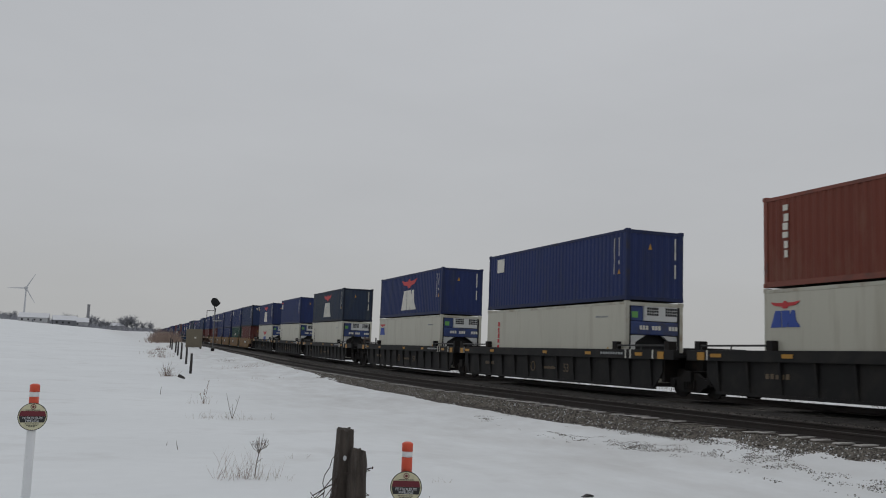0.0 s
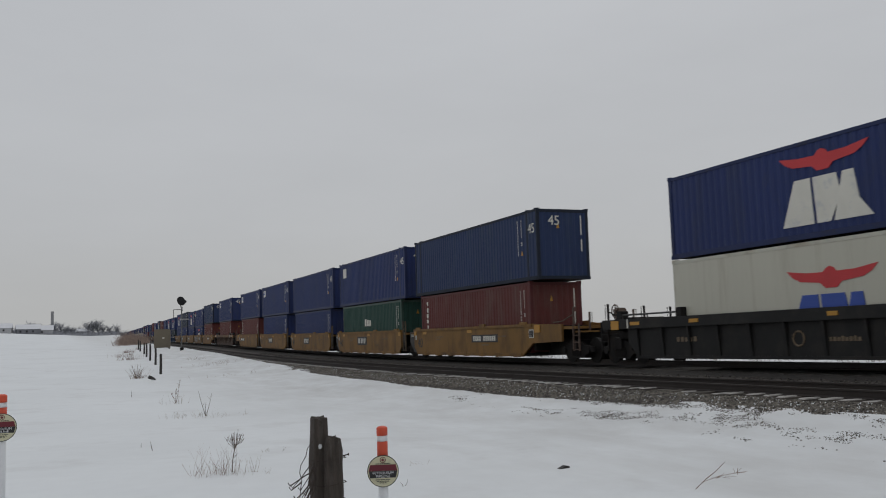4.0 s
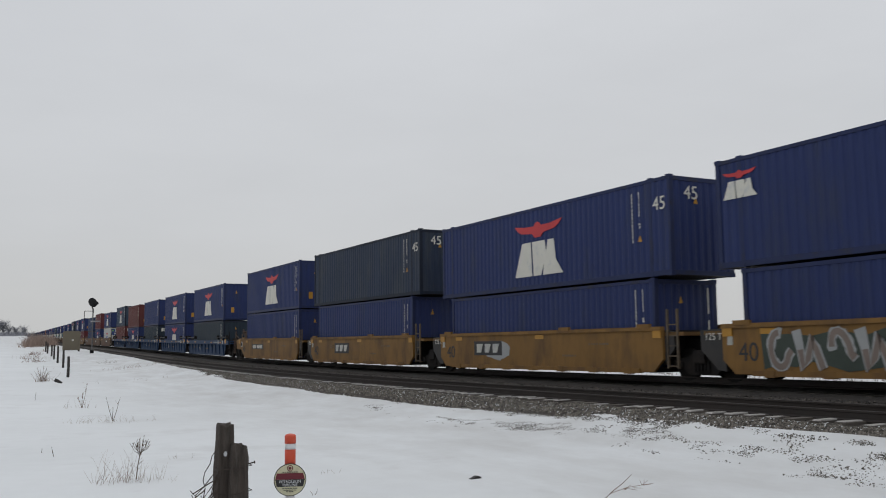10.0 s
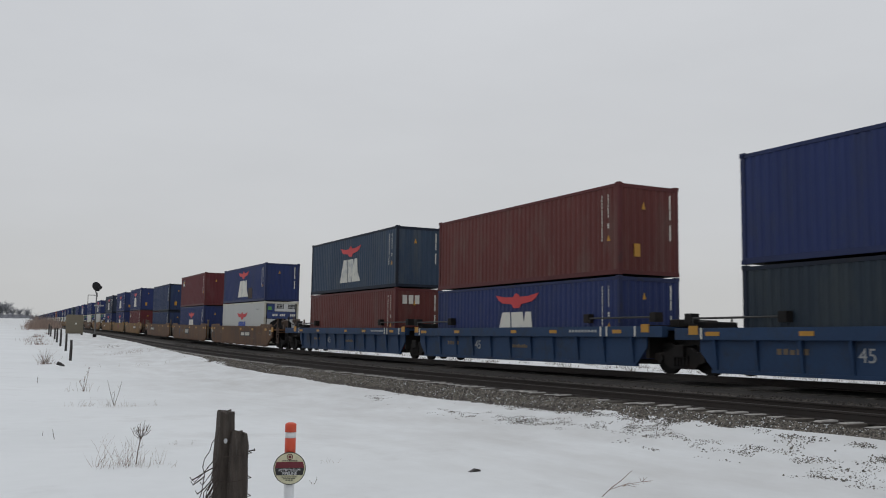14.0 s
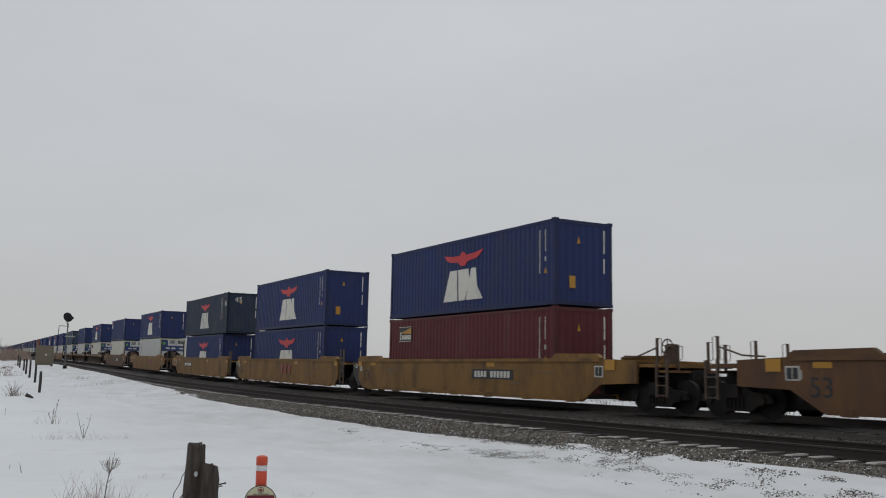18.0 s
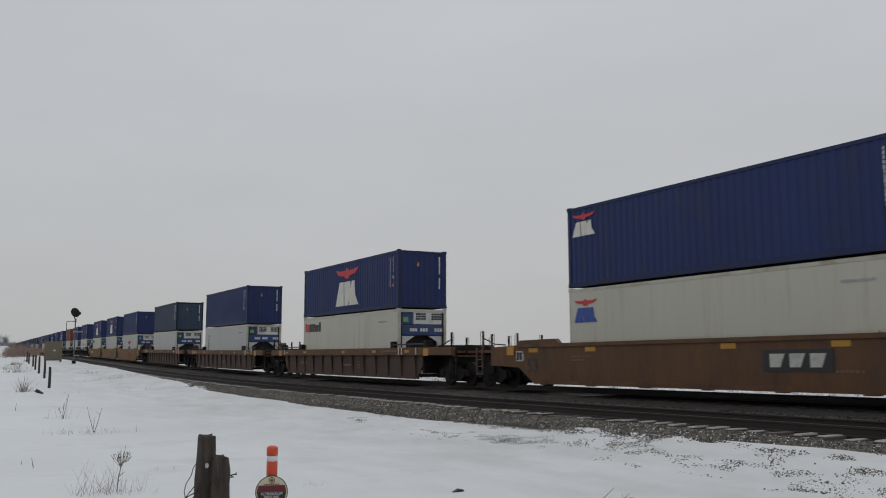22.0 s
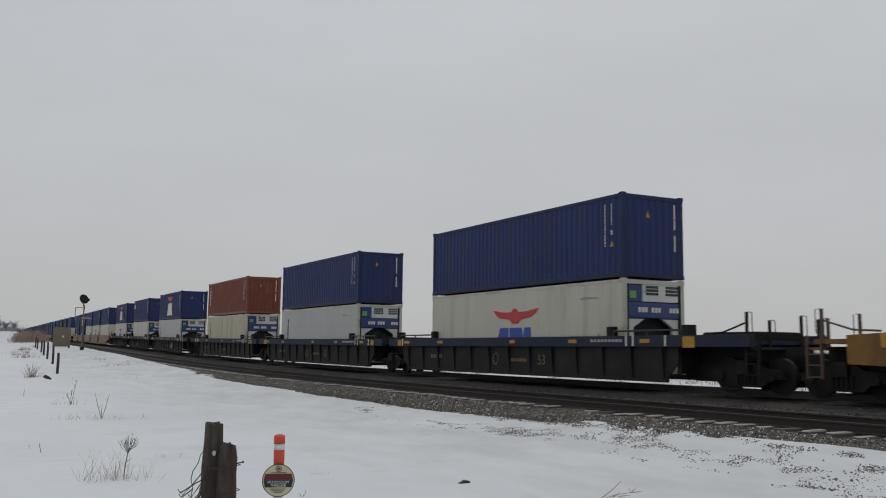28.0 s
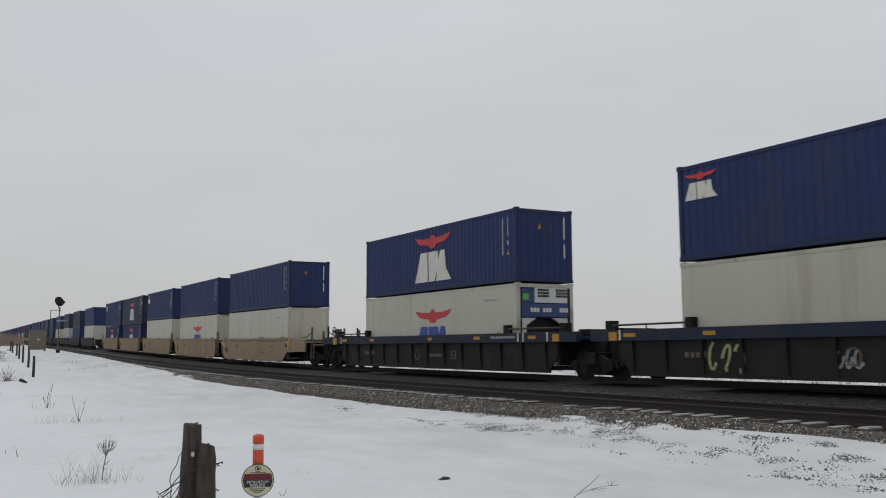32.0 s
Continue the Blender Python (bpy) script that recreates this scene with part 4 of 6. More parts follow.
def paint_blot(parent, y, z, wide, tall, mat, seed, x):
    """A patch of pale paint rolled over the side."""
    rng = random.Random(seed)
    line = [(y + wide * (0.5 - k / 9), z + tall * (0.5 + 0.05 * rng.uniform(-1, 1))) for k in range(10)]
    part("paint_patch", ribbon(line, [tall * 0.5 * (0.35 + 0.6 * math.sin(math.pi * (k + 0.7) / 10.4)) * rng.uniform(0.85, 1.1) for k in range(10)], x), mat, parent, "pale patch of sprayed paint")


def ladder(parent, y, reach, upright, rungs, mat):
    """Two stiles and their rungs at the near side of a car's end."""
    z0, z1 = upright
    stile = cached(("stile", upright, mat.name), lambda: mesh_of("ladder_stile", block(-1.39, -1.33, -0.03, 0.03, z0, z1), mat))
    rung = cached(("rung", reach, mat.name), lambda: mesh_of("ladder_rung", block(-1.38, -1.345, -reach, reach, 0, 0.035), mat))
    for s in (-1, 1):
        put("ladder_stile", stile, parent, pose(0, y + s * reach, 0))
    for z in rungs:
        put("ladder_rung", rung, parent, pose(0, y, z))


def well_car(kind, front, rear, plate=""):
    """A well car; y 0 is the middle of its well. front, rear: the distance to its front and rear truck, and whether that
    end couples to the next car (True) or shares a truck (False)."""
    top = new("well_car")
    well, body, chord, ribbed, floor_z = KINDS[kind]
    paint = CAR_PAINT[body]
    half = well / 2
    lo, hi = (0.23 if ribbed else 0.245), (1.38 if kind == "blue48" else 1.50)
    if ribbed:
        chord_paint = CAR_PAINT[chord]
        f_out, r_out = (front[0] + 0.5 if front[1] else front[0] - 0.35), (rear[0] + 0.5 if rear[1] else rear[0] - 0.35)

        def sheet():
            bm = bmesh.new()
            prism(bm, [(-half, hi - 0.3), (half, hi - 0.3), (half, 0.75), (half - 0.5, lo), (-half + 0.5, lo), (-half, 0.75)], "x", -0.02, 0.02)
            return mesh_of("side_sheet", bm, paint)

        def rib():
            bm = bmesh.new()
            prism(bm, [(-0.14, hi - 0.3), (0.02, hi - 0.3), (0.02, lo + 0.05), (-0.05, lo + 0.05)], "y", -0.045, 0.045)
            return mesh_of("rib", bm, paint)

        def chord_beam():
            return mesh_of("top_chord", block(-0.16, 0.06, -f_out, r_out, hi - 0.32, hi, 0.015), chord_paint)

        def sill():
            return mesh_of("bottom_sill", block(-0.06, 0.06, -half + 0.45, half - 0.45, lo - 0.03, lo + 0.06), paint)
        n = 13 if well > 16 else 11
        for s in (-1, 1):
            r = 0 if s < 0 else 180
            put("side_sheet", cached(("sheet", kind), sheet), top, pose(s * 1.31, 0, 0, 0, 0, r))
            put("top_chord", cached(("chord", kind, round(f_out, 2), round(r_out, 2)), chord_beam), top, pose(s * 1.31, 0, 0) @ Matrix.Diagonal((-s, 1, 1, 1)), "blue top chord" if kind == "black53" else "")
            put("bottom_sill", cached(("sill", kind), sill), top, pose(s * 1.31, 0, 0, 0, 0, r))
            for k in range(n):
                y = -half + 0.6 + (well - 1.2) * k / (n - 1)
                put("rib", cached(("rib", kind), rib), top, pose(s * 1.31, y, 0, 0, 0, r))
        for y, w, mat in ((-half + 1.2, 0.42, YELLOW_MARK), (-half + 4.6, 0.42, YELLOW_MARK), (-0.4, 0.34, YELLOW_MARK), (half - 3.6, 0.42, YELLOW_MARK), (half - 0.6, 0.5, YELLOW_MARK)):
            put("reflector", cached(("refl", w), lambda: mesh_of("reflector", block(-1.482, -1.468, -w / 2, w / 2, -0.21, -0.10), mat)), top, pose(0, y, hi))

        def lettering():
            bm = bmesh.new()
            rng = random.Random(len(kind))
            for k in range(9):
                box(bm, -1.482, -1.468, -half + 2.2 + 0.17 * k, -half + 2.2 + 0.17 * k + 0.12, hi - 0.18, hi - 0.10)
            return mesh_of("code_marking", bm, GREY_BROWN if kind == "brown53" else GREY_MARK)
        put("code_marking", cached(("letter", kind), lettering), top)

        def faded():
            bm = bmesh.new()
            rng = random.Random(len(kind) + 3)
            for k in range(8):
                box(bm, -1.345, -1.33, -0.12 - 0.125 * k - 0.09, -0.12 - 0.125 * k, 0.66, 0.66 + rng.uniform(0.09, 0.13))
            for k in range(5):
                box(bm, -1.345, -1.33, half - 2.6 - 0.2 * k - 0.13, half - 2.6 - 0.2 * k, 0.72, 0.72 + rng.uniform(0.12, 0.16))
            return mesh_of("code_marking", bm, GREY_BROWN)
        put("code_marking", cached(("faded", kind), faded), top)

        def emblem():
            bm = bmesh.new()
            tube(bm, [(-1.334, 0.9 + 0.19 * math.cos(a * math.tau / 18), 0.74 + 0.19 * math.sin(a * math.tau / 18)) for a in range(19)], 0.03, 5)
            return mesh_of("faded_emblem", bm, GREY_BROWN)
        if kind in ("black53", "soot53"):
            put("faded_emblem", cached("emblem", emblem), top, None, "worn ring-shaped emblem")
        number = "45" if kind == "blue48" else "53"
        m = pose(-1.342, half - 5.1 if kind == "blue48" else -2.0, 0.72, 90, 0, -90)
        put("size_number", cached(("size", kind), lambda: mesh_of("size_number", words(number, 0.46, m), GREY_MARK if kind == "blue48" else GREY_BROWN)), top, None, "pale number " + number)
        bracket = cached(("bracket", kind), lambda: mesh_of("white_bracket", block(-1.49, -1.468, -0.03, 0.03, hi - 0.3, hi), WHITE_MARK))
        for y in (-half + 0.35, -half + 1.7, -half + 2.0, half - 0.2):
            put("white_bracket", bracket, top, pose(0, y, 0))
    else:
        fc, rc = front[1], rear[1]
        f_out, r_out = (max(half + 0.3, front[0] - 0.42) if fc else half + 0.12), (max(half + 0.3, rear[0] - 0.42) if rc else half + 0.12)

        def plain():
            bm = bmesh.new()
            # outer sheet: deep between the trucks, raised over an outer truck, cut square at a shared one
            head = [(-f_out, 0.80), (-half - 0.1, 0.74), (-half + 0.75, lo)] if fc else [(-f_out, 0.60), (-half + 0.28, lo)]
            tail = [(half - 0.75, lo), (half + 0.1, 0.74), (r_out, 0.80)] if rc else [(half - 0.28, lo), (r_out, 0.60)]
            prism(bm, [(-f_out, hi - 0.06)] + [(-half - 0.1, hi), (half + 0.1, hi)] + [(r_out, hi - 0.06)] + tail[::-1] + head[::-1], "x", -0.05, 0.04)
            return mesh_of("side_sheet", bm, paint)

        def top_lip():
            bm = bmesh.new()
            box(bm, -0.11, 0.06, -half - 0.1, half + 0.1, hi - 0.09, hi + 0.02)
            return mesh_of("top_lip", bm, paint)

        def hem():
            bm = bmesh.new()
            box(bm, -0.085, 0.08, -half + 0.85, half - 0.85, lo - 0.04, lo + 0.09)
            n = 7
            for k in range(n):
                y = -half + 1.4 + (well - 2.8) * k / (n - 1)
                box(bm, -0.095, 0.08, y - 0.16, y + 0.16, lo - 0.07, lo + 0.10)
            return mesh_of("bottom_hem", bm, paint)

        def cap():
            bm = bmesh.new()
            prism(bm, [(-0.15, hi + 0.022), (0.05, hi + 0.15), (2.1, hi + 0.17), (2.3, hi + 0.022)], "x", -0.10, 0.05)
            return mesh_of("end_cap", bm, paint)

        def tab():
            bm = bmesh.new()
            box(bm, -0.13, -0.05, -0.28, 0.28, hi - 0.02, hi + 0.10)
            return mesh_of("corner_guide", bm, paint)
        shape_key = ("sheet", kind, round(f_out, 2), round(r_out, 2), fc, rc)
        for s in (-1, 1):
            put("side_sheet", cached(shape_key, plain), top, pose(s * 1.40, 0, 0) @ Matrix.Diagonal((-s, 1, 1, 1)))
            put("top_lip", cached(("lip", kind), top_lip), top, pose(s * 1.40, 0, 0) @ Matrix.Diagonal((-s, 1, 1, 1)))
            put("bottom_hem", cached(("hem", kind), hem), top, pose(s * 1.40, 0, 0) @ Matrix.Diagonal((-s, 1, 1, 1)))
            if "40" not in kind:
                for e in (-1, 1):
                    put("end_cap", cached(("cap", kind), cap), top, pose(s * 1.40, e * half, 0) @ Matrix.Diagonal((-s, -e, 1, 1)))
            else:
                for y in (-5.9, -2.0, 5.9):
                    put("corner_guide", cached(("tab", kind), tab), top, pose(s * 1.40, y, 0) @ Matrix.Diagonal((-s, 1, 1, 1)))
        rng = random.Random(round(front[0] * 100) + len(plate))
        specks = cached(("stencil", kind), lambda: mesh_of("stencil_marking", stencil(half), GREY_BROWN))
        put("stencil_marking", specks, top)
        for y in (half - 0.15,):
            put("end_label", cached("white_label", lambda: mesh_of("end_label", block(-1.462, -1.448, -0.09, 0.09, 0.98, 1.2), FADED_LABEL)), top, pose(0, y, 0))
        for y in ((half - 0.8, half - 3.85, -0.8, -half + 4.5, -half + 1.1) if kind == "rusty53" else (-half + 6.0, half - 1.4)):
            put("reflector", cached("refl_plain", lambda: mesh_of("reflector", block(-1.462, -1.448, -0.25, 0.25, 1.24, 1.38), YELLOW_MARK)), top, pose(0, y, 0))
        if plate:
            y, ink_kind = float(plate[:-1]), plate[-1]
            if ink_kind == "b":
                base = put("sign_plate", cached("plate_black", lambda: mesh_of("sign_plate", block(-1.464, -1.45, -1.35, 1.35, 0.80, 1.14), BLACK_MARK)), top, pose(0, y, 0), "black sign with pale bars")

                def digits():
                    bm = bmesh.new()
                    for k in range(11):
                        if k != 4:
                            box(bm, -1.474, -1.462, 1.15 - 0.215 * k - 0.15, 1.15 - 0.215 * k, 0.86, 1.08)
                    return mesh_of("sign_marking", bm, WHITE_MARK)
                put("sign_marking", cached("plate_digits", digits), base)
            else:
                # three heavy blocks of a worn sign
                ink = BROWN_MARK if ink_kind == "r" else FADED_MARK
                if ink_kind == "w":
                    put("sign_plate", cached("plate_wide", lambda: mesh_of("sign_plate", block(-1.464, -1.45, -1.0, 1.0, 0.68, 1.2), BLACK_MARK)), top, pose(0, y, 0), "worn black sign")

                for k in range(3):
                    if ink_kind == "w":
                        put("sign_block", cached("signblock_slim", lambda: mesh_of("sign_block", prism(bmesh.new(), [(0.20, 1.10), (-0.24, 1.10), (-0.10, 0.78), (0.20, 0.78)], "x", -1.478, -1.462), FADED_MARK)), top, pose(0, y + 0.58 - 0.58 * k, 0))
                        continue
                    put("sign_block", cached(("signblock", ink.name), lambda: mesh_of("sign_block", prism(bmesh.new(), [(0.29, 1.2), (-0.27, 1.2), (-0.17, 0.67), (0.16, 0.66)], "x", -1.478, -1.462), ink)), top, pose(0, y + 0.66 - 0.66 * k, 0))
        number = "40" if "40" in kind else "53"
        m = pose(-1.456, half - 0.75, 0.78, 90, 0, -90)
        put("size_number", cached(("size", kind), lambda: mesh_of("size_number", words(number, 0.66, m), BLACK_MARK)), top, None, "dark number " + number)
    # floor beams across the well
    fl = cached(("cross", kind), lambda: mesh_of("floor_beam", block(-1.3, 1.3, -0.3, 0.3, floor_z - 0.13, floor_z - 0.005), STEEL))
    for y in (-5.85, 0.0, 5.85):
        put("floor_beam", fl, top, pose(0, y, 0))
    # end platforms and trucks
    for sign, (reach, coupled) in ((-1, front), (1, rear)):
        inner, outer = half - 0.1, reach + (0.8 if coupled else -0.1)
        mat = paint if not ribbed else CAR_PAINT[chord]

        def span(a, b):
            return sorted((sign * a, sign * b))
        bm = bmesh.new()
        box(bm, -1.28, 1.28, *span(inner, inner + 0.16), 0.45, 1.42)
        box(bm, -0.5, 0.5, *span(inner, outer), 0.72, 1.2)
        box(bm, -0.6, 0.6, *span(inner, max(inner + 0.1, reach - 0.6)), 0.26, 0.74)
        part("end_sill", bm, STEEL, top)
        bm = bmesh.new()
        edge = min(outer, reach + 0.5) if coupled else reach - 0.4
        box(bm, -1.36, 1.36, *span(inner + 0.1, max(edge, inner + 0.2)), 1.26, 1.36)
        part("end_deck", bm, mat, top)
        if ribbed:
            bm = bmesh.new()
            tube(bm, [(-1.38, sign * (inner - 2.6), 1.64), (-1.38, sign * (inner + 0.3), 1.64)], 0.03, 6)
            for y in (inner - 2.6, inner - 1.1, inner + 0.3):
                tube(bm, [(-1.38, sign * y, 1.5), (-1.38, sign * y, 1.64)], 0.025, 6)
            part("guard_bar", bm, GUARD, top)
            for y in (inner - 2.75, inner + 0.45):
                bm = block(-1.42, -1.12, *span(y - 0.12, y + 0.14), 1.5, 1.78, 0.02)
                part("corner_guide", bm, STEEL, top)
            bm = block(-0.9, 0.6, *span(inner + 0.6, max(edge - 0.2, inner + 1.0)), 1.36, 1.58, 0.05)
            part("deck_box", bm, STEEL, top)
        if coupled:
            bm = bmesh.new()
            box(bm, -0.14, 0.14, *span(outer - 0.1, outer + 0.62), 0.72, 0.98)
            box(bm, -0.2, 0.2, *span(outer + 0.35, outer + 0.62), 0.66, 1.04)
            part("coupler", bm, STEEL, top)
            bm = bmesh.new()
            box(bm, -1.30, 1.30, *span(outer - 0.55, outer - 0.05), 1.12, 1.18)
            part("end_step", bm, mat, top)
            # corner ladder down to the step
            ladder(top, sign * (outer - 0.3), 0.2, (0.45, 1.45), (0.48, 0.75, 1.0), STEEL if ribbed else BRAKE)
            for x, y, tall in ((-1.33, outer - 0.5, 0.70), (-0.8, outer - 0.25, 0.5), (0.35, outer - 0.25, 0.64), (1.3, outer - 0.5, 0.58)):
                bm = bmesh.new()
                box(bm, x - 0.03, x + 0.03, sign * y - 0.03, sign * y + 0.03, 1.15, 1.36 + tall)
                tube(bm, [(x, sign * (y + 0.05), 1.36 + tall), (x, sign * (y + 0.17), 1.34 + tall), (x, sign * (y + 0.17), 1.5), (x, sign * (y + 0.05), 1.46)], 0.012, 5)
                part("stanchion", bm, STEEL if ribbed else BRAKE, top)
            bm = bmesh.new()
            tube(bm, [(-1.33, sign * (outer - 0.5), 1.8), (-1.33, sign * (outer - 1.3), 1.56), (-1.33, sign * (outer - 2.0), 1.52)], 0.025, 5)
            part("handrail", bm, STEEL if ribbed else BRAKE, top)
            if (sign > 0) == (ribbed or "40" in kind):
                c = (-0.95, sign * (outer - 1.2), 2.0) if "40" in kind else (-1.0, sign * (outer - 0.45), 1.82)
                bm = bmesh.new()
                tube(bm, [(c[0], c[1] + 0.22 * math.cos(a * math.tau / 16), c[2] + 0.22 * math.sin(a * math.tau / 16)) for a in range(17)], 0.022, 5)
                wheel = part("brake_wheel", bm, BRAKE, top)
                hub = cached("wheel_hub", lambda: mesh_of("hub", tube(bmesh.new(), [(-0.04, 0, 0), (0.2, 0, 0)], 0.07, 8), BRAKE))
                put("hub", hub, wheel, Matrix.Translation(c))
                spoke = cached("wheel_spoke", lambda: mesh_of("spoke", tube(bmesh.new(), [(0, 0, 0.05), (0, 0, 0.22)], 0.014, 4), BRAKE))
                for a in range(5):
                    put("spoke", spoke, wheel, Matrix.Translation(c) @ pose(0, 0, 0, 72 * a))
                bm = bmesh.new()
                prism(bm, [(c[1] - 0.2 * sign, 1.2), (c[1] - 0.26 * sign, 1.6), (c[1] - 0.10 * sign, 1.93), (c[1] + 0.08 * sign, 1.9), (c[1] + 0.06 * sign, 1.36)], "x", c[0] + 0.08, c[0] + 0.36)
                part("brake_stand", bm, BRAKE, top)
            for y in (outer - 0.2, outer + 0.1):
                bm = bmesh.new()
                tube(bm, [(0.3, sign * (outer - 0.3), 0.8), (0.35, sign * (outer + 0.1), 0.45), (0.3, sign * (outer + 0.5), 0.5)], 0.03, 5)
            part("air_hose", bm, STEEL, top)
            if not ribbed:
                board = put("end_placard", cached("placard", lambda: mesh_of("end_placard", block(-1.462, -1.448, -0.2, 0.2, 0.95, 1.29, 0.005), FADED_MARK)), top, pose(0, sign * (half + 0.02), 0), "white framed placard")
                for q in (-0.085, 0.085):
                    put("placard_field", cached("placard_field", lambda: mesh_of("placard_field", block(-1.47, -1.461, -0.07, 0.07, 0.99, 1.25), BLACK_MARK)), board, pose(0, q, 0))
            put("reflector", cached("refl_big", lambda: mesh_of("reflector", block(-1.486, -1.468, -0.22, 0.22, 1.16, 1.46), YELLOW_MARK)), top, pose(0, sign * (half + 0.55), 0))
            bogie(top, sign * reach)
        else:
            put("reflector", cached("refl_side", lambda: mesh_of("reflector", block(-1.486, -1.468, -0.17, 0.17, 1.2, 1.44), YELLOW_MARK)), top, pose(0, sign * (min(f_out if sign < 0 else r_out, half + 0.3) - 0.2), 0))
            if not ribbed:
                # shared-truck end: ladder and dark connector
                if sign < 0:
                    ladder(top, sign * (half + 0.45), 0.2, (0.35, 2.0), (0.4, 0.68, 0.96, 1.24, 1.55), LADDER_TAN)
                bm = bmesh.new()
                outline = [(half + 0.1, 0.3), (half + 0.4, 0.34), (half + 0.98, 0.86), (half + 1.0, 1.38), (half + 0.1, 1.42)] if sign > 0 else [(half + 0.1, 0.5), (half + 0.5, 0.9), (half + 0.5, 1.36), (half + 0.1, 1.42)]
                prism(bm, [(sign * y, z) for y, z in outline], "x", -1.36, -1.26)
                part("connector_side", bm, DARK_GREY, top)
            if sign < 0:
                bogie(top, sign * reach)
            elif not ribbed:
                m = pose(-1.366, half + 0.52, 1.20, 90, 0, -90)
                put("load_mark", cached(("125", kind), lambda: mesh_of("load_mark", words("125 T", 0.26, m), WHITE_MARK)), top, None, "white mark 125 T")
    tagged(top, CAR_LABEL[kind], "rail car", "well cars of the train")
    return top



# ---- the train ----
COLOR_WORDS = {"bl": "blue", "nv": "weathered dark navy", "mb": "dull steel-blue", "gb": "faded grey-blue", "tl": "dark slate", "rd": "brown-red", "mr": "maroon", "or": "orange-brown", "gn": "dark green", "wh": "off-white", "gw": "grey-white", "st": "rust-stained yellowish"}
MARK_WORDS = {"L": "with red wing sign", "l": "with small corner sign", "s": "with white sign plate", "p": "with small white plate", "t": "with upright marks", "h": "with red upright marks", "g": "with black and red bars", "c": "with white bars", "-": "with plain sides"}
# place along the train, car, 'a' when it shares its rear truck with the next unit and 'e' when it ends a set, its sign,
# upper load, lower load: colour, sign, size (4: 40 ft, 4h: 40 ft tall, 5: 45 ft tall), end sign
UNITS = [
    (14.86, "soot53", "a", "", "or t 4", "wh l r"),
    (34.17, "soot53", "a", "", "bl p 4", "wh h r"),
    (52.87, "soot53", "e", "", "bl L 4", "wh l r"),
    (76.14, "soot53", "a", "", "nv L 4", "wh t r"),
    (95.23, "soot53", "a", "", "bl l 4", "wh t r"),
    (114.31, "soot53", "e", "", "bl L 4", "wh L r"),
    (135.81, "yellow40", "a", "-2.1b", "mb - 5", "rd t 4h"),
    (151.18, "yellow40", "a", "0.9w", "bl p 5", "gn c 4h"),
    (166.78, "yellow40", "a", "0.9w", "bl - 5", "bl - 4h"),
    (182.56, "yellow40", "a", "0.9w", "bl s 5", "bl - 4h"),
    (197.92, "yellow40", "e", "3.7b", "bl s 5", "rd t 4h"),
    (219.70, "brown53", "e", "", "bl s 5", "rd - 4h"),
    (241.44, "yellow40", "a", "-2.0b", "mb - 5", "rd t 4h"),
    (256.85, "yellow40", "a", "-3.4w", "bl l 5", "bl L 4"),
    (272.37, "yellow40", "a", "2.9w", "bl L 5", "bl - 4"),
    (288.16, "yellow40", "a", "1.9w", "nv - 5", "bl - 4h"),
    (303.88, "yellow40", "e", "2.2b", "bl L 4h y", "bl - 4h"),
    (323.51, "blue48", "a", "", "bl L 4h y", "tl - 4"),
    (340.20, "blue48", "a", "", "bl L 4h y", "bl L 4"),
    (357.17, "blue48", "a", "", "bl - 4h y", "tl - 4 x"),
    (374.52, "blue48", "a", "", "rd - 4h y", "bl L 4"),
    (390.82, "blue48", "e", "", "gb L 4h", "rd - 4h x"),
    (412.65, "rusty53", "a", "-2.2b", "bl L 4 k", "gw L r"),
    (432.44, "rusty53", "a", "0.5w", "mr s 4h", "bl L 4h"),
    (452.14, "rusty53", "e", "4.0b", "mb - 4h y", "mb - 4"),
    (476.38, "yellow53", "a", "-2.7b", "bl L 4h y", "mr s 4h"),
    (496.32, "yellow53", "a", "-0.9r", "bl L 4h y", "bl L 4h"),
    (516.51, "yellow53", "e", "3.8b", "nv L 5", "bl L 4h"),
    (540.79, "yellow53", "e", "-2.8r", "bl L 4", "gw t r"),
    (565.32, "rusty53", "e", "-2.9w", "bl l 4", "wh l r"),
    (589.91, "brown53", "e", "", "bl L 4", "wh g r"),
    (613.77, "brown53", "e", "", "bl - 4", "gw t r"),
    (638.26, "brown53", "e", "", "gb - 4", "gw - r"),
    (662.66, "yellow53", "a", "-0.9r", "bl - 4", "gw L r"),
    (682.12, "yellow53", "a", "-2.8r", "bl L 4", "gw t r"),
    (702.06, "yellow53", "e", "4.2b", "bl L 4", "wh g r"),
    (726.20, "black53", "a", "", "bl - 4", "wh L r"),
    (746.29, "black53", "a", "", "bl - 4", "gw t r"),
    (766.82, "black53", "e", "", "or t 4", "st t r"),
    (790.86, "black53", "a", "", "bl L 4", "gw t r"),
    (811.22, "black53", "a", "", "bl l 4", "wh - r"),
    (831.16, "black53", "e", "", "bl L 4", "wh L r"),
    (853.78, "tan40", "a", "", "bl - 4", "wh - e"),
    (869.14, "tan40", "a", "", "bl - 4", "wh L e"),
    (884.73, "tan40", "a", "", "bl l 4", "wh - e"),
    (900.58, "tan40", "a", "", "nv L 5", "bl L 4"),
    (915.92, "tan40", "e", "", "bl p 5", "bl L 4"),
]
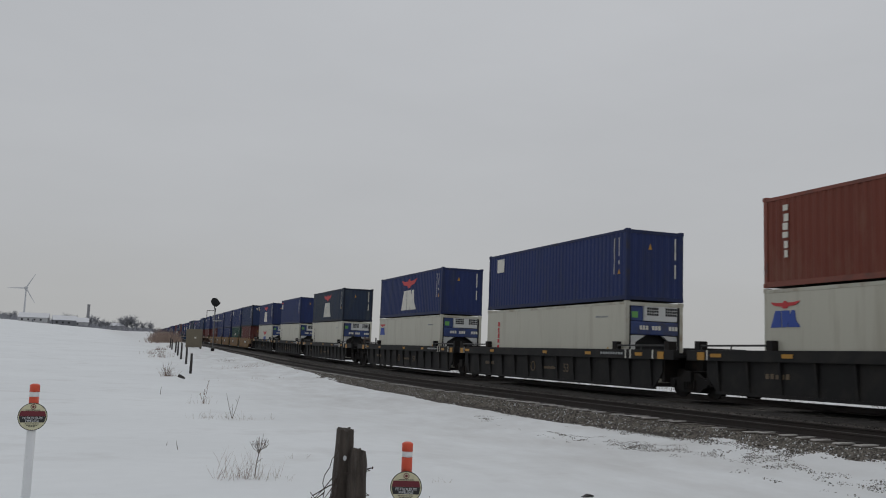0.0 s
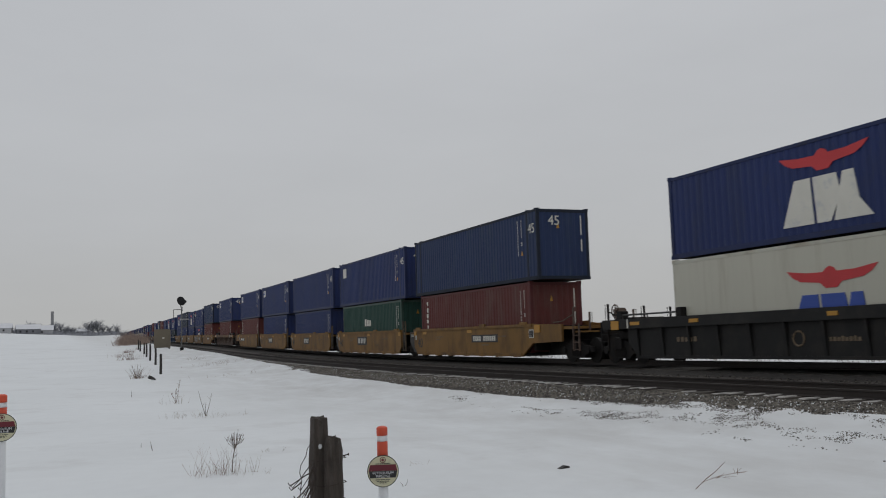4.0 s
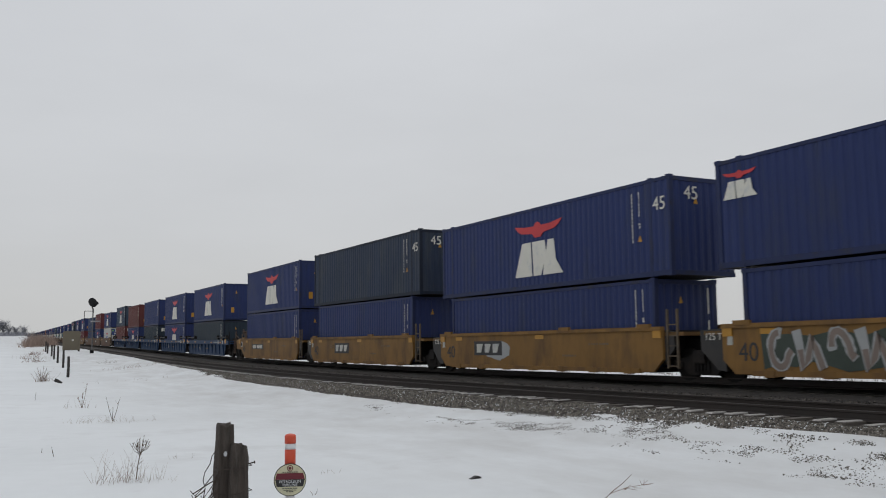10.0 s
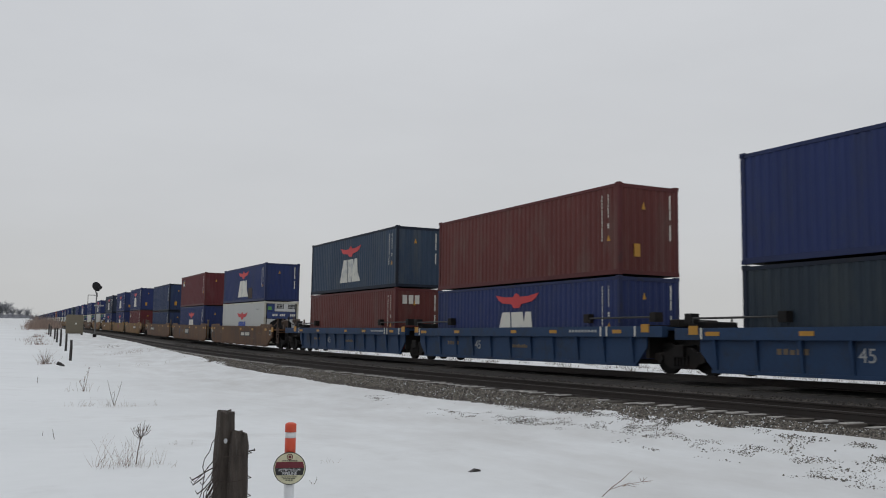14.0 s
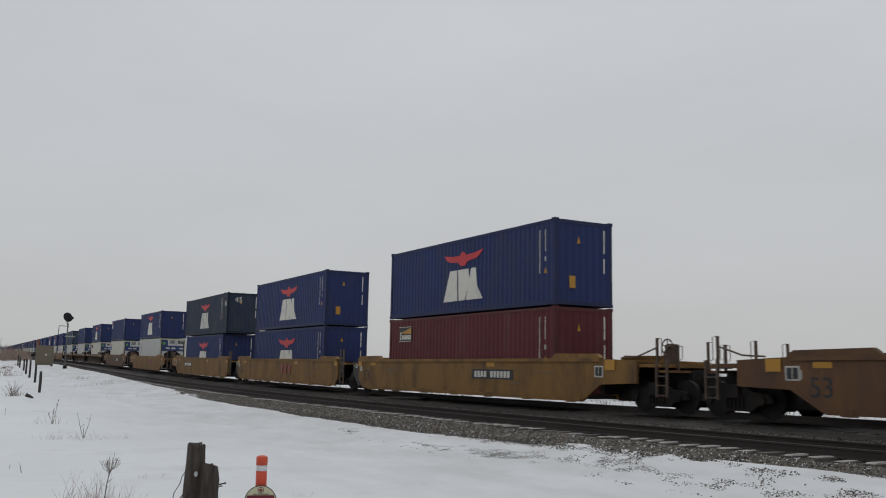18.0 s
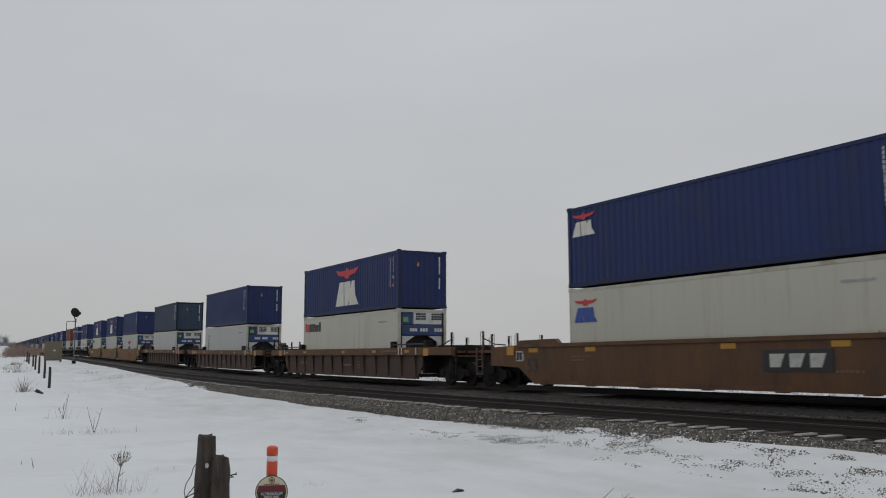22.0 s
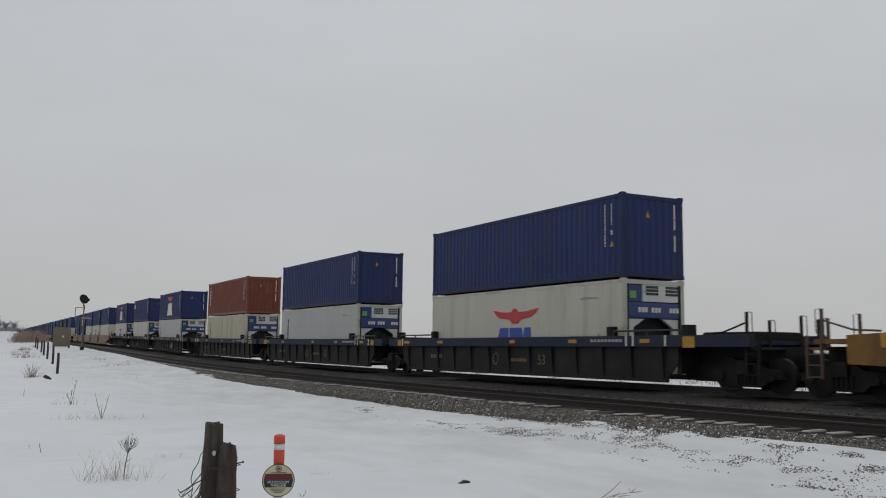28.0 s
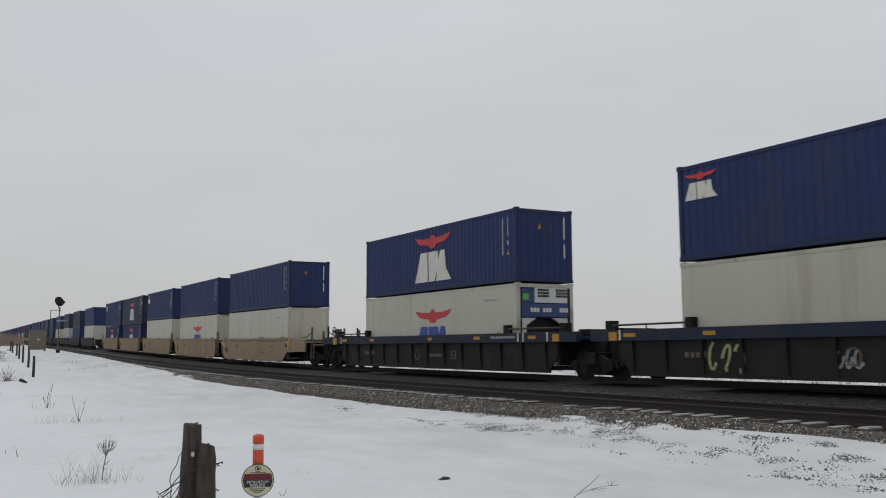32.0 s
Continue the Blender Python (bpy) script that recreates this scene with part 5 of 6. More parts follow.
# the rest of the train, which stays far off: place, car, upper load, lower load
TAIL = []
rng = random.Random(77)
spot, colors = 919.6, ("bl", "bl", "bl", "nv", "bl", "rd", "bl", "mb", "bl", "gb", "bl", "mr")
for k in range(34):
    kind, gap = (("black53", 19.6), ("tan40", 15.4), ("yellow53", 19.8))[(k // 5 + 2 * (k // 11)) % 3]
    spot += gap + (3.0 if k % 5 == 0 else 0.0)
    TAIL.append((spot, kind, rng.choice(colors), rng.choice(("bl", "bl", "wh", "bl", "nv", "rd", "gw"))))
# how far the train has come, second by second
RUN = [(0.0, 0.0), (1.0, 24.14), (2.0, 48.31), (3.0, 72.56), (4.0, 96.99), (4.5, 109.27), (6.5, 158.58), (7.0, 170.95), (8.0, 195.76), (9.0, 220.79), (10.0, 245.91), (11.0, 271.03), (12.0, 296.05), (13.0, 321.06), (15.5, 383.64), (16.0, 396.15), (17.0, 421.16), (18.0, 446.19), (19.0, 471.51), (20.0, 496.93), (21.0, 522.39), (22.0, 547.75), (23.0, 572.98), (24.0, 598.19), (26.5, 661.08), (27.0, 673.61), (28.0, 698.71), (29.0, 723.82), (30.0, 748.96), (31.0, 774.11), (32.0, 799.25)]
# sprayed scrawls on some cars: place along the car, height, width, tallness, paint
SCRAWLS = {
    13: ((2.6, 0.34, 5.2, 1.02, GREY_MARK, 3, -1.456),),
    14: ((2.2, 0.5, 1.6, 0.7, GREY_MARK, 4, -1.456),),
    31: ((0.5, 0.5, 1.4, 0.5, GREY_BROWN, 5, -1.338),),
    39: ((2.4, 1.24, 2.6, 0.2, YELLOW_SCRAWL, 7, -1.476), (-1.4, 1.24, 1.6, 0.2, YELLOW_SCRAWL, 8, -1.476), (-2.6, 0.4, 0.9, 0.6, GREY_MARK, 9, -1.338)),
    40: ((4.5, 0.35, 1.3, 0.75, YELLOW_SCRAWL, 10, -1.338), (1.0, 0.45, 0.7, 0.5, GREY_MARK, 11, -1.338)),
}
# single sprayed strokes: width, paint, points along the car and up it
STROKES = {
    23: ((0.12, BLUE_SCRAWL, ((4.78, 1.10), (4.55, 1.06), (4.5, 0.80), (4.46, 0.55), (4.30, 0.30))),
         (0.16, BLUE_SCRAWL, ((4.22, 1.33), (4.20, 1.15))),
         (0.20, BLUE_SCRAWL, ((3.92, 1.00), (3.74, 0.97))),
         (0.10, BLUE_SCRAWL, ((3.18, 1.02), (3.0, 1.04), (2.92, 0.94), (3.06, 0.88))),
         (0.17, WORN_SCRAWL, ((2.86, 0.90), (2.68, 0.78), (2.62, 0.98))),
         (0.20, WORN_SCRAWL, ((2.36, 0.98), (2.16, 1.0))),
         (0.13, WORN_SCRAWL, ((1.98, 0.80), (2.02, 1.18), (1.85, 1.28), (1.66, 1.2), (1.68, 0.95), (1.9, 0.84)))),
    24: ((0.2, WORN_SCRAWL, ((-0.95, 0.78), (-1.0, 0.98))), (0.24, WORN_SCRAWL, ((-1.5, 0.80), (-1.8, 0.84)))),
}
SIZE = {"4": (12.192, 2.591), "4h": (12.192, 2.896), "5": (13.716, 2.896), "r": (12.192, 2.896), "e": (12.192, 2.896)}
RIDERS = []


def spray_stroke(car, wide, tone, line):
    """One broad sprayed line on a car's smooth side."""
    bm = bmesh.new()
    for n, ((y0, z0), (y1, z1)) in enumerate(zip(line, line[1:])):
        a = math.atan2(z1 - z0, y1 - y0)
        ends = [(y1 + wide / 2 * math.cos(a + b), z1 + wide / 2 * math.sin(a + b)) for b in (-1.57, -0.8, 0, 0.8, 1.57)]
        ends += [(y0 - wide / 2 * math.cos(a + b), z0 - wide / 2 * math.sin(a + b)) for b in (-1.57, -0.8, 0, 0.8, 1.57)]
        prism(bm, ends, "x", -1.456 - 0.0012 * n, -1.447)
    part("sprayed_stroke", bm, tone, car)


def load(spec, upper):
    w = spec.split()
    color, mark, size = w[:3]
    length, height = SIZE[size]
    reefer = size in "re"
    kind_words = "reefer" if reefer else ("45-foot container" if size == "5" else "container")
    label = f"{COLOR_WORDS[color]} {kind_words} {MARK_WORDS[mark]}, {'stacked on top' if upper else 'in a well'}"
    return container(color, length, height, mark, w[3] if len(w) > 3 else "", label, reefer, size == "r"), height


def far_container(color, height, label):
    """A container of the far tail: body, corner posts, end doors."""
    top = new("shipping_container")
    length = 12.192
    paint, frame_paint = PAINT[color], FRAME[FRAME_OF[color]]
    put("side_wall", cached(("far_side", color, height), lambda: mesh_of("side_wall", corrugated(length - 0.2, height - 0.24, 0.55, 0.03), paint)), top, pose(-W / 2 + 0.012, 0, 0.12))
    put("body", cached(("far_body", color, height), lambda: mesh_of("body", block(-W / 2 + 0.05, W / 2 - 0.02, -length / 2 + 0.04, length / 2 - 0.04, 0.02, height - 0.02, 0.02), paint)), top)
    corner = cached(("far_corner", color, height), lambda: mesh_of("corner_post", block(-0.08, 0.08, -0.08, 0.08, 0.0, height, 0.01), frame_paint))
    for sx in (-1, 1):
        for sy in (-1, 1):
            put("corner_post", corner, top, pose(sx * (W / 2 - 0.08), sy * (length / 2 - 0.08), 0))
    beam = cached(("far_beam", color), lambda: mesh_of("top_rail", block(-0.04, 0.04, -length / 2 + 0.1, length / 2 - 0.1, -0.1, 0.01, 0.01), frame_paint))
    put("top_rail", beam, top, pose(-W / 2 + 0.04, 0, height))
    return tagged(top, label, "container", "containers on the train")


def far_car(kind):
    """A well car of the far tail."""
    top = new("well_car")
    well, body, chord, ribbed, floor_z = KINDS[kind]
    half = well / 2
    outline = [(-half, 1.5), (half, 1.5), (half, 0.8), (half - 0.7, 0.27), (-half + 0.7, 0.27), (-half, 0.8)]
    side = cached(("far_sheet", kind), lambda: mesh_of("side_sheet", prism(bmesh.new(), outline, "x", -0.05, 0.04), CAR_PAINT[body]))
    lip = cached(("far_lip", kind), lambda: mesh_of("top_chord", block(-0.09, 0.07, -half, half, 1.36, 1.51, 0.02), CAR_PAINT[chord or body]))
    for s in (-1, 1):
        put("side_sheet", side, top, pose(s * 1.38, 0, 0))
        put("top_chord", lip, top, pose(s * 1.38, 0, 0))
        put("end_sill", cached("far_sill", lambda: mesh_of("end_sill", block(-1.2, 1.2, -0.9, 0.9, 0.5, 1.3, 0.03), STEEL)), top, pose(0, s * (half + 0.7), 0))
        for e in (-0.84, 0.84):
            wheels = cached("far_wheels", lambda: mesh_of("wheelset", tube(bmesh.new(), [(-0.8, 0, 0.46), (0.8, 0, 0.46)], 0.46, 12), STEEL))
            put("wheelset", wheels, top, pose(0, s * (half + 0.8) + e, 0))
    return tagged(top, CAR_LABEL[kind], "rail car", "well cars of the train")


def build_train():
    for i, (place, kind, link, plate, upper, lower) in enumerate(UNITS):
        before = (place - UNITS[i - 1][0]) / 2 if i else 9.8
        after = (UNITS[i + 1][0] - place) / 2 if i + 1 < len(UNITS) else 9.0
        first = i == 0 or UNITS[i - 1][2] == "e"
        car = well_car(kind, (before - 1.42, True) if first and i else (before, False), (after - 1.42, True) if link == "e" else (after, False), plate)
        RIDERS.append((car, place, 0.0))
        for y, z, wide, tall, tone, seed, x in SCRAWLS.get(i, ()):
            (paint_blot if seed in (4, 9) else graffiti)(car, y, z, wide, tall, tone, seed, x)
        for wide, tone, line in STROKES.get(i, ()):
            spray_stroke(car, wide, tone, line)
        base = KINDS[kind][4]
        ob, height = load(lower, False)
        RIDERS.append((ob, place, base))
        ob, _ = load(upper, True)
        RIDERS.append((ob, place, base + height + 0.025))
    for place, kind, upper, lower in TAIL:
        RIDERS.append((far_car(kind), place, 0.0))
        RIDERS.append((far_container(lower, 2.896, f"{COLOR_WORDS[lower]} container far along the train, in a well"), place, 0.35))
        RIDERS.append((far_container(upper, 2.591, f"{COLOR_WORDS[upper]} container far along the train, stacked on top"), place, 3.271))


def motions():
    for ob, place, z in RIDERS:
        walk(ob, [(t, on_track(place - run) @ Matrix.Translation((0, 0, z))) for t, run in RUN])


build_train()


# ---- things in the field ----
def marker_post(x, y, top_z, disc_z, turn, label):
    """A pipeline marker: white post, orange and white cap, round sign."""
    g = land(x, y)
    top = new("pipeline_marker")
    top.matrix_basis = pose(x, y, g, 0, 0, turn)
    h, d = top_z - g, disc_z - g
    white = cached("marker_white", lambda: material("white_plastic_post", (0.72, 0.73, 0.74), 0.45, var=0.05, scale=3.0, dirt=(0.5, 0.5, 0.48), dirt_amount=0.25, dirt_scale=4.0))
    orange = cached("marker_orange", lambda: material("orange_plastic_band", (0.62, 0.075, 0.03), 0.45, var=0.12, scale=4.0))
    cream = cached("marker_cream", lambda: material("cream_sign_face", (0.62, 0.59, 0.40), 0.5, var=0.06, scale=8.0, dirt=(0.35, 0.32, 0.2), dirt_amount=0.3, dirt_scale=9.0))
    dark = cached("marker_rim", lambda: material("dark_sign_rim", (0.05, 0.05, 0.04), 0.5, var=0.2, scale=8.0))
    maroon = cached("marker_maroon", lambda: material("maroon_sign_panel", (0.14, 0.012, 0.022), 0.5, var=0.1, scale=8.0))
    black = cached("marker_black", lambda: material("black_sign_panel", (0.018, 0.018, 0.018), 0.5, var=0.1, scale=8.0))

    def cyl(r, z0, z1, mat, name, dome=False):
        bm = bmesh.new()
        path, radii = [(0, 0, z0), (0, 0, z1)], [r, r]
        if dome:
            path, radii = path + [(0, 0, z1 + 0.012), (0, 0, z1 + 0.02)], radii + [r * 0.8, r * 0.4]
        tube(bm, path, radii, 20)
        for f in bm.faces:
            f.smooth = len(f.verts) == 4
        part(name, bm, mat, top)
    cyl(0.048, -0.3, h - 0.30, white, "post")
    cyl(0.052, h - 0.31, h - 0.145, orange, "orange_band")
    cyl(0.051, h - 0.145, h - 0.09, white, "white_band")
    cyl(0.054, h - 0.09, h - 0.02, orange, "cap", True)
    r = 0.152

    def ring(r0, yy, mat, name, parent, thick=0.006):
        bm = bmesh.new()
        prism(bm, [(r0 * math.cos(k * math.tau / 40), d + r0 * math.sin(k * math.tau / 40)) for k in range(40)], "y", yy - thick, yy)
        return part(name, bm, mat, parent)
    sign = ring(r, -0.052, dark, "sign_rim", top)
    ring(r - 0.008, -0.056, cream, "sign_face", sign)
    bm = bmesh.new()

    def chord_panel(z0, z1, rr):
        w0, w1 = math.sqrt(rr * rr - z0 * z0), math.sqrt(rr * rr - z1 * z1)
        return [(-w0, d + z0), (w0, d + z0), (w1, d + z1), (-w1, d + z1)]
    prism(bm, chord_panel(0.005, 0.062, 0.138), "y", -0.066, -0.060)
    part("maroon_panel", bm, maroon, sign)
    bm = bmesh.new()
    prism(bm, chord_panel(-0.062, 0.004, 0.138), "y", -0.066, -0.060)
    part("black_panel", bm, black, sign)
    for text, z, size in (("PETROLEUM", -0.016, 0.035), ("PIPELINE", -0.047, 0.035)):
        part("sign_words", words(text, size, pose(0, -0.069, d + z, 90, 0, 0) @ Matrix.Diagonal((1.05, 1, 1, 1)), 0.001), white, sign, text.lower() + " in white letters")
    bm = bmesh.new()
    for k in range(7):
        box(bm, -0.072 + 0.021 * k, -0.056 + 0.021 * k, -0.066, -0.061, d + 0.068, d + 0.076)
    for z, n in ((-0.082, 6), (-0.098, 5), (-0.112, 3)):
        for k in range(n):
            box(bm, -0.012 * n + 0.024 * k, -0.012 * n + 0.024 * k + 0.019, -0.066, -0.061, d + z, d + z + 0.007)
    part("fine_print", bm, dark, sign)
    bm = bmesh.new()
    tube(bm, [(0.026 * math.cos(k * math.tau / 12), -0.063, d + 0.108 + 0.026 * math.sin(k * math.tau / 12)) for k in range(13)], 0.004, 5)
    prism(bm, [(0.014 * math.cos(k * math.tau / 8), d + 0.108 + 0.014 * math.sin(k * math.tau / 8)) for k in range(8)], "y", -0.066, -0.060)
    part("emblem", bm, maroon, sign)
    tagged(top, label, "marker post", "pipeline markers")


marker_post(2.87, 8.53, 1.32, 0.895, -18, "white pipeline marker post with orange bands and round sign")
marker_post(-0.60, 11.28, 1.685, 1.325, 3, "taller white pipeline marker post with a round petroleum sign, in snow")


def split_post(x, y, w, d, z0, z1, seed, slant):
    """A rough-hewn wooden post with a ragged top."""
    rng = random.Random(seed)
    bm = bmesh.new()
    n, layers = 20, 14
    rings = []
    for j in range(layers):
        z = z0 + (z1 - z0) * j / (layers - 1)
        ring = []
        for k in range(n):
            a = k * math.tau / n
            e = 0.5
            cx, cy = math.copysign(abs(math.cos(a)) ** e, math.cos(a)), math.copysign(abs(math.sin(a)) ** e, math.sin(a))
            groove = (1.03 - 0.26 * abs(noise.noise((k * 2.1, seed, z * 0.4)))) * ((0.74 if seed == 2 else 0.9) if j == layers - 1 else 1) * (1 + (0.05 if seed == 2 else 0) * (1 - j / layers))
            top_jag = 0.07 * noise.noise((k * 1.7, seed * 3.1, 0)) + slant * cx if j == layers - 1 else 0
            ring.append(bm.verts.new((x + w / 2 * cx * groove + 0.016 * noise.noise((z * 3.3, seed, k * 0.4)), y + d / 2 * cy * groove, z + top_jag)))
        rings.append(ring)
    for r0, r1 in zip(rings, rings[1:]):
        for k in range(n):
            bm.faces.new((r0[k], r0[(k + 1) % n], r1[(k + 1) % n], r1[k]))
    c = bm.verts.new((x, y, z1 + 0.012))
    for k in range(n):
        bm.faces.new((rings[-1][k], rings[-1][(k + 1) % n], c))
    return bm


post = new("wooden_gate_post")
part("tall_post", split_post(2.19, 8.34, 0.16, 0.15, -0.3, 1.45, 1, 0.0), OLD_WOOD, post)
part("short_post", split_post(2.29, 8.24, 0.165, 0.15, -0.3, 1.275, 2, -0.006), OLD_WOOD, post, "shorter split post leaning on the tall one")
WIRE = material("rusty_fence_wire", (0.06, 0.045, 0.038), 0.7, 0.4, var=0.2, scale=9.0)
rng = random.Random(8)
for z in (1.08, 0.86, 0.70):
    bm = bmesh.new()
    tube(bm, [(2.255 + 0.175 * math.cos(a * math.tau / 16), 8.30 + 0.14 * math.sin(a * math.tau / 16), z + 0.01 * math.sin(a)) for a in range(17)], 0.004, 5)
    part("wire_loop", bm, WIRE, post)
for start, bow, foot in ((1.33, 0.10, 0.17), (1.06, 0.03, 0.16), (1.04, 0.12, 0.14), (1.0, 0.16, 0.02), (0.98, 0.05, 0.12), (1.02, 0.09, 0.05), (0.9, 0.14, 0.2), (0.95, 0.02, 0.09), (0.92, 0.2, 0.1), (0.86, 0.12, 0.28), (0.8, 0.25, 0.16), (0.75, 0.3, 0.05), (0.7, 0.1, 0.3), (0.84, 0.05, 0.2)):
    bm = bmesh.new()
    line = []
    for j in range(10):
        f = j / 9
        line.append((2.115 - foot * f - bow * math.sin(math.pi * min(1, 1.3 * f)) * f + 0.014 * rng.uniform(-1, 1), 8.24 - 0.05 * f, start - 0.62 * f))
    tube(bm, line, 0.0045, 4)
    part("loose_wire", bm, WIRE, post)
for x0, z0, x1, z1, sag in ((2.10, 1.02, 1.97, 0.83, 0.02), (2.09, 1.05, 1.90, 0.86, -0.02), (2.10, 0.98, 1.88, 0.88, 0.03), (2.11, 1.0, 2.02, 0.78, 0.02), (2.10, 0.9, 1.93, 0.76, -0.03), (2.0, 0.9, 1.89, 0.84, 0.02), (2.09, 0.86, 2.03, 0.7, 0.03)):
    bm = bmesh.new()
    tube(bm, [(x0, 8.26, z0), ((x0 + x1) / 2 + sag, 8.2, (z0 + z1) / 2 + sag), (x1, 8.2, z1), (x1 - 0.02, 8.2, z1 + 0.03)], 0.006, 4)
    part("loose_wire", bm, WIRE, post)
bm = bmesh.new()
tube(bm, [(2.375, 8.25, 1.10), (2.43, 8.22, 1.115)], 0.006, 5)
tube(bm, [(2.43, 8.22, 1.115), (2.435, 8.22, 1.115)], 0.014, 6)
part("nail", bm, WIRE, post)
bm = bmesh.new()
prism(bm, [(2.175 + 0.016 * math.cos(k), 1.20 + 0.024 * math.sin(k)) for k in range(6)], "y", 8.245, 8.262)
part("insulator", bm, cached("china", lambda: material("pale_insulator", (0.55, 0.56, 0.57), 0.4, var=0.1, scale=9.0)), post, "small pale insulator")
tagged(post, "old split wooden gate post with loose rusty wire, standing in snow", "post")

# the old fence line
for az, dist, tall in ((5.73, 63, 1.32), (5.45, 78, 1.36), (5.15, 88, 1.5), (4.95, 97, 1.4), (4.82, 107, 1.25), (4.6, 118, 1.3), (4.5, 126, 1.3)):
    x, y = dist * math.sin(radians(az)), dist * math.cos(radians(az))
    g = land(x, y)
    bm = bmesh.new()
    tube(bm, [(x, y, g - 0.2), (x + 0.02, y, g + 0.6 * tall), (x + 0.01, y, g + tall)], [0.09, 0.085, 0.075], 8)
    ob = tagged(new("fence_post", mesh_of("fence_post", bm, FENCE_WOOD)), "dark weathered fence post standing in snow", "fence post", "old fence posts")

# relay box
RELAY = material("dull_tan_steel_cabinet", (0.155, 0.132, 0.092), 0.6, var=0.12, scale=1.0, dirt=(0.15, 0.125, 0.09), dirt_amount=0.4)
bx, by = 130 * math.sin(radians(5.86)), 130 * math.cos(radians(5.86))
g = land(bx, by)
ob = new("relay_cabinet")
ob.matrix_basis = pose(bx, by, g - 0.1, 0, 0, -8)
bm = bmesh.new()
prism(bm, [(-1.05, 0.1), (1.05, 0.1), (1.05, 2.42), (0.9, 2.58), (-0.9, 2.58), (-1.05, 2.42)], "y", -0.9, 0.9)
part("body", bm, RELAY, ob)
bm = block(-0.75, 0.75, -0.93, -0.89, 0.25, 1.95, 0.01)
part("door", bm, RELAY, ob)
part("plate", block(0.05, 0.3, -0.945, -0.925, 1.3, 1.5), WHITE_MARK, ob)
for s in (-0.9, 0.9):
    part("foot", block(s - 0.1, s + 0.1, -0.8, 0.8, -0.6, 0.12), STEEL, ob)
tagged(ob, "tan steel railway relay cabinet on a snowy bank", "cabinet")

# searchlight signal
sx, sy = 118 * math.sin(radians(6.97)), 118 * math.cos(radians(6.97))
g = land(sx, sy)
sig = new("railway_signal")
sig.matrix_basis = pose(sx, sy, g, 0, 0, 0)
bm = bmesh.new()
tube(bm, [(0, 0, -0.3), (0, 0, 5.4)], 0.075, 10)
part("mast", bm, cached("mast_paint", lambda: material("grey_mast_paint", (0.12, 0.12, 0.12), 0.5, var=0.2, scale=2.0)), sig)
top_z = 7.68 - g
bm = bmesh.new()
prism(bm, [(-0.05 + 0.50 * math.cos(k * math.tau / 24) - 0.10 * math.sin(k * math.tau / 24), top_z + 0.56 * math.sin(k * math.tau / 24)) for k in range(24)], "y", -0.03, 0.03)
part("target_disc", bm, SLOT, sig, "black oval target disc")
bm = bmesh.new()
tube(bm, [(0.35, 0.0, top_z - 0.1), (0.35, -0.5, top_z - 0.1)], 0.2, 12)
tube(bm, [(-0.12, 0.05, top_z), (-0.12, 0.5, top_z)], 0.25, 12)
part("lamp_housing", bm, SLOT, sig)
bm = bmesh.new()
tube(bm, [(-0.12, 0.2, top_z - 0.5), (0.1, 0.2, top_z - 1.2), (0.05, 0.0, 5.3)], 0.06, 6)
part("bracket", bm, STEEL, sig)
bm = bmesh.new()
for p in ([(-0.95, 0.1, top_z - 2.2), (-0.95, 0.1, top_z - 1.05)], [(-0.95, 0.1, top_z - 1.05), (0.1, 0.1, top_z - 1.05)]):
    tube(bm, p, 0.035, 6)
part("railing", bm, STEEL, sig)
part("platform", block(-0.15, 0.85, -0.3, 0.6, top_z - 2.35, top_z - 2.2), cached("pale_plate", lambda: material("pale_steel_plate", (0.3, 0.3, 0.3), 0.5, var=0.1)), sig)
part("base", block(-0.2, 0.2, -0.2, 0.2, -0.2, 0.35), STEEL, sig)
tagged(sig, "searchlight railway signal with a black target disc on a mast", "signal")



# ---- ties ----
def tie_mesh(seed):
    rng = random.Random(seed)
    bm = block(-1.3, 1.3, -0.115, 0.115, -0.18, 0.0, 0.012)
    for v in bm.verts:
        v.co.z += 0.008 * noise.noise((v.co.x * 2, seed, v.co.y * 9))
    return mesh_of("tie", bm, TIE)


TIES = [tie_mesh(k) for k in range(5)]
track = tagged(new("near_track_ties"), "weathered wooden ties of the empty track, dusted with snow", "track ties", kind="structure")
rng = random.Random(21)
y = 6.0
for k in range(260):
    y += rng.uniform(0.48, 0.54)
    m = on_track(y, NEAR_X + rng.uniform(-0.06, 0.06), 0.652 + rng.uniform(-0.010, 0.018))
    ob = new("tie", TIES[k % 5])
    ob.parent = track
    ob.matrix_basis = m @ pose(0, 0, 0, 0, -0.4 + rng.uniform(-0.3, 0.3), rng.uniform(-1.2, 1.2))
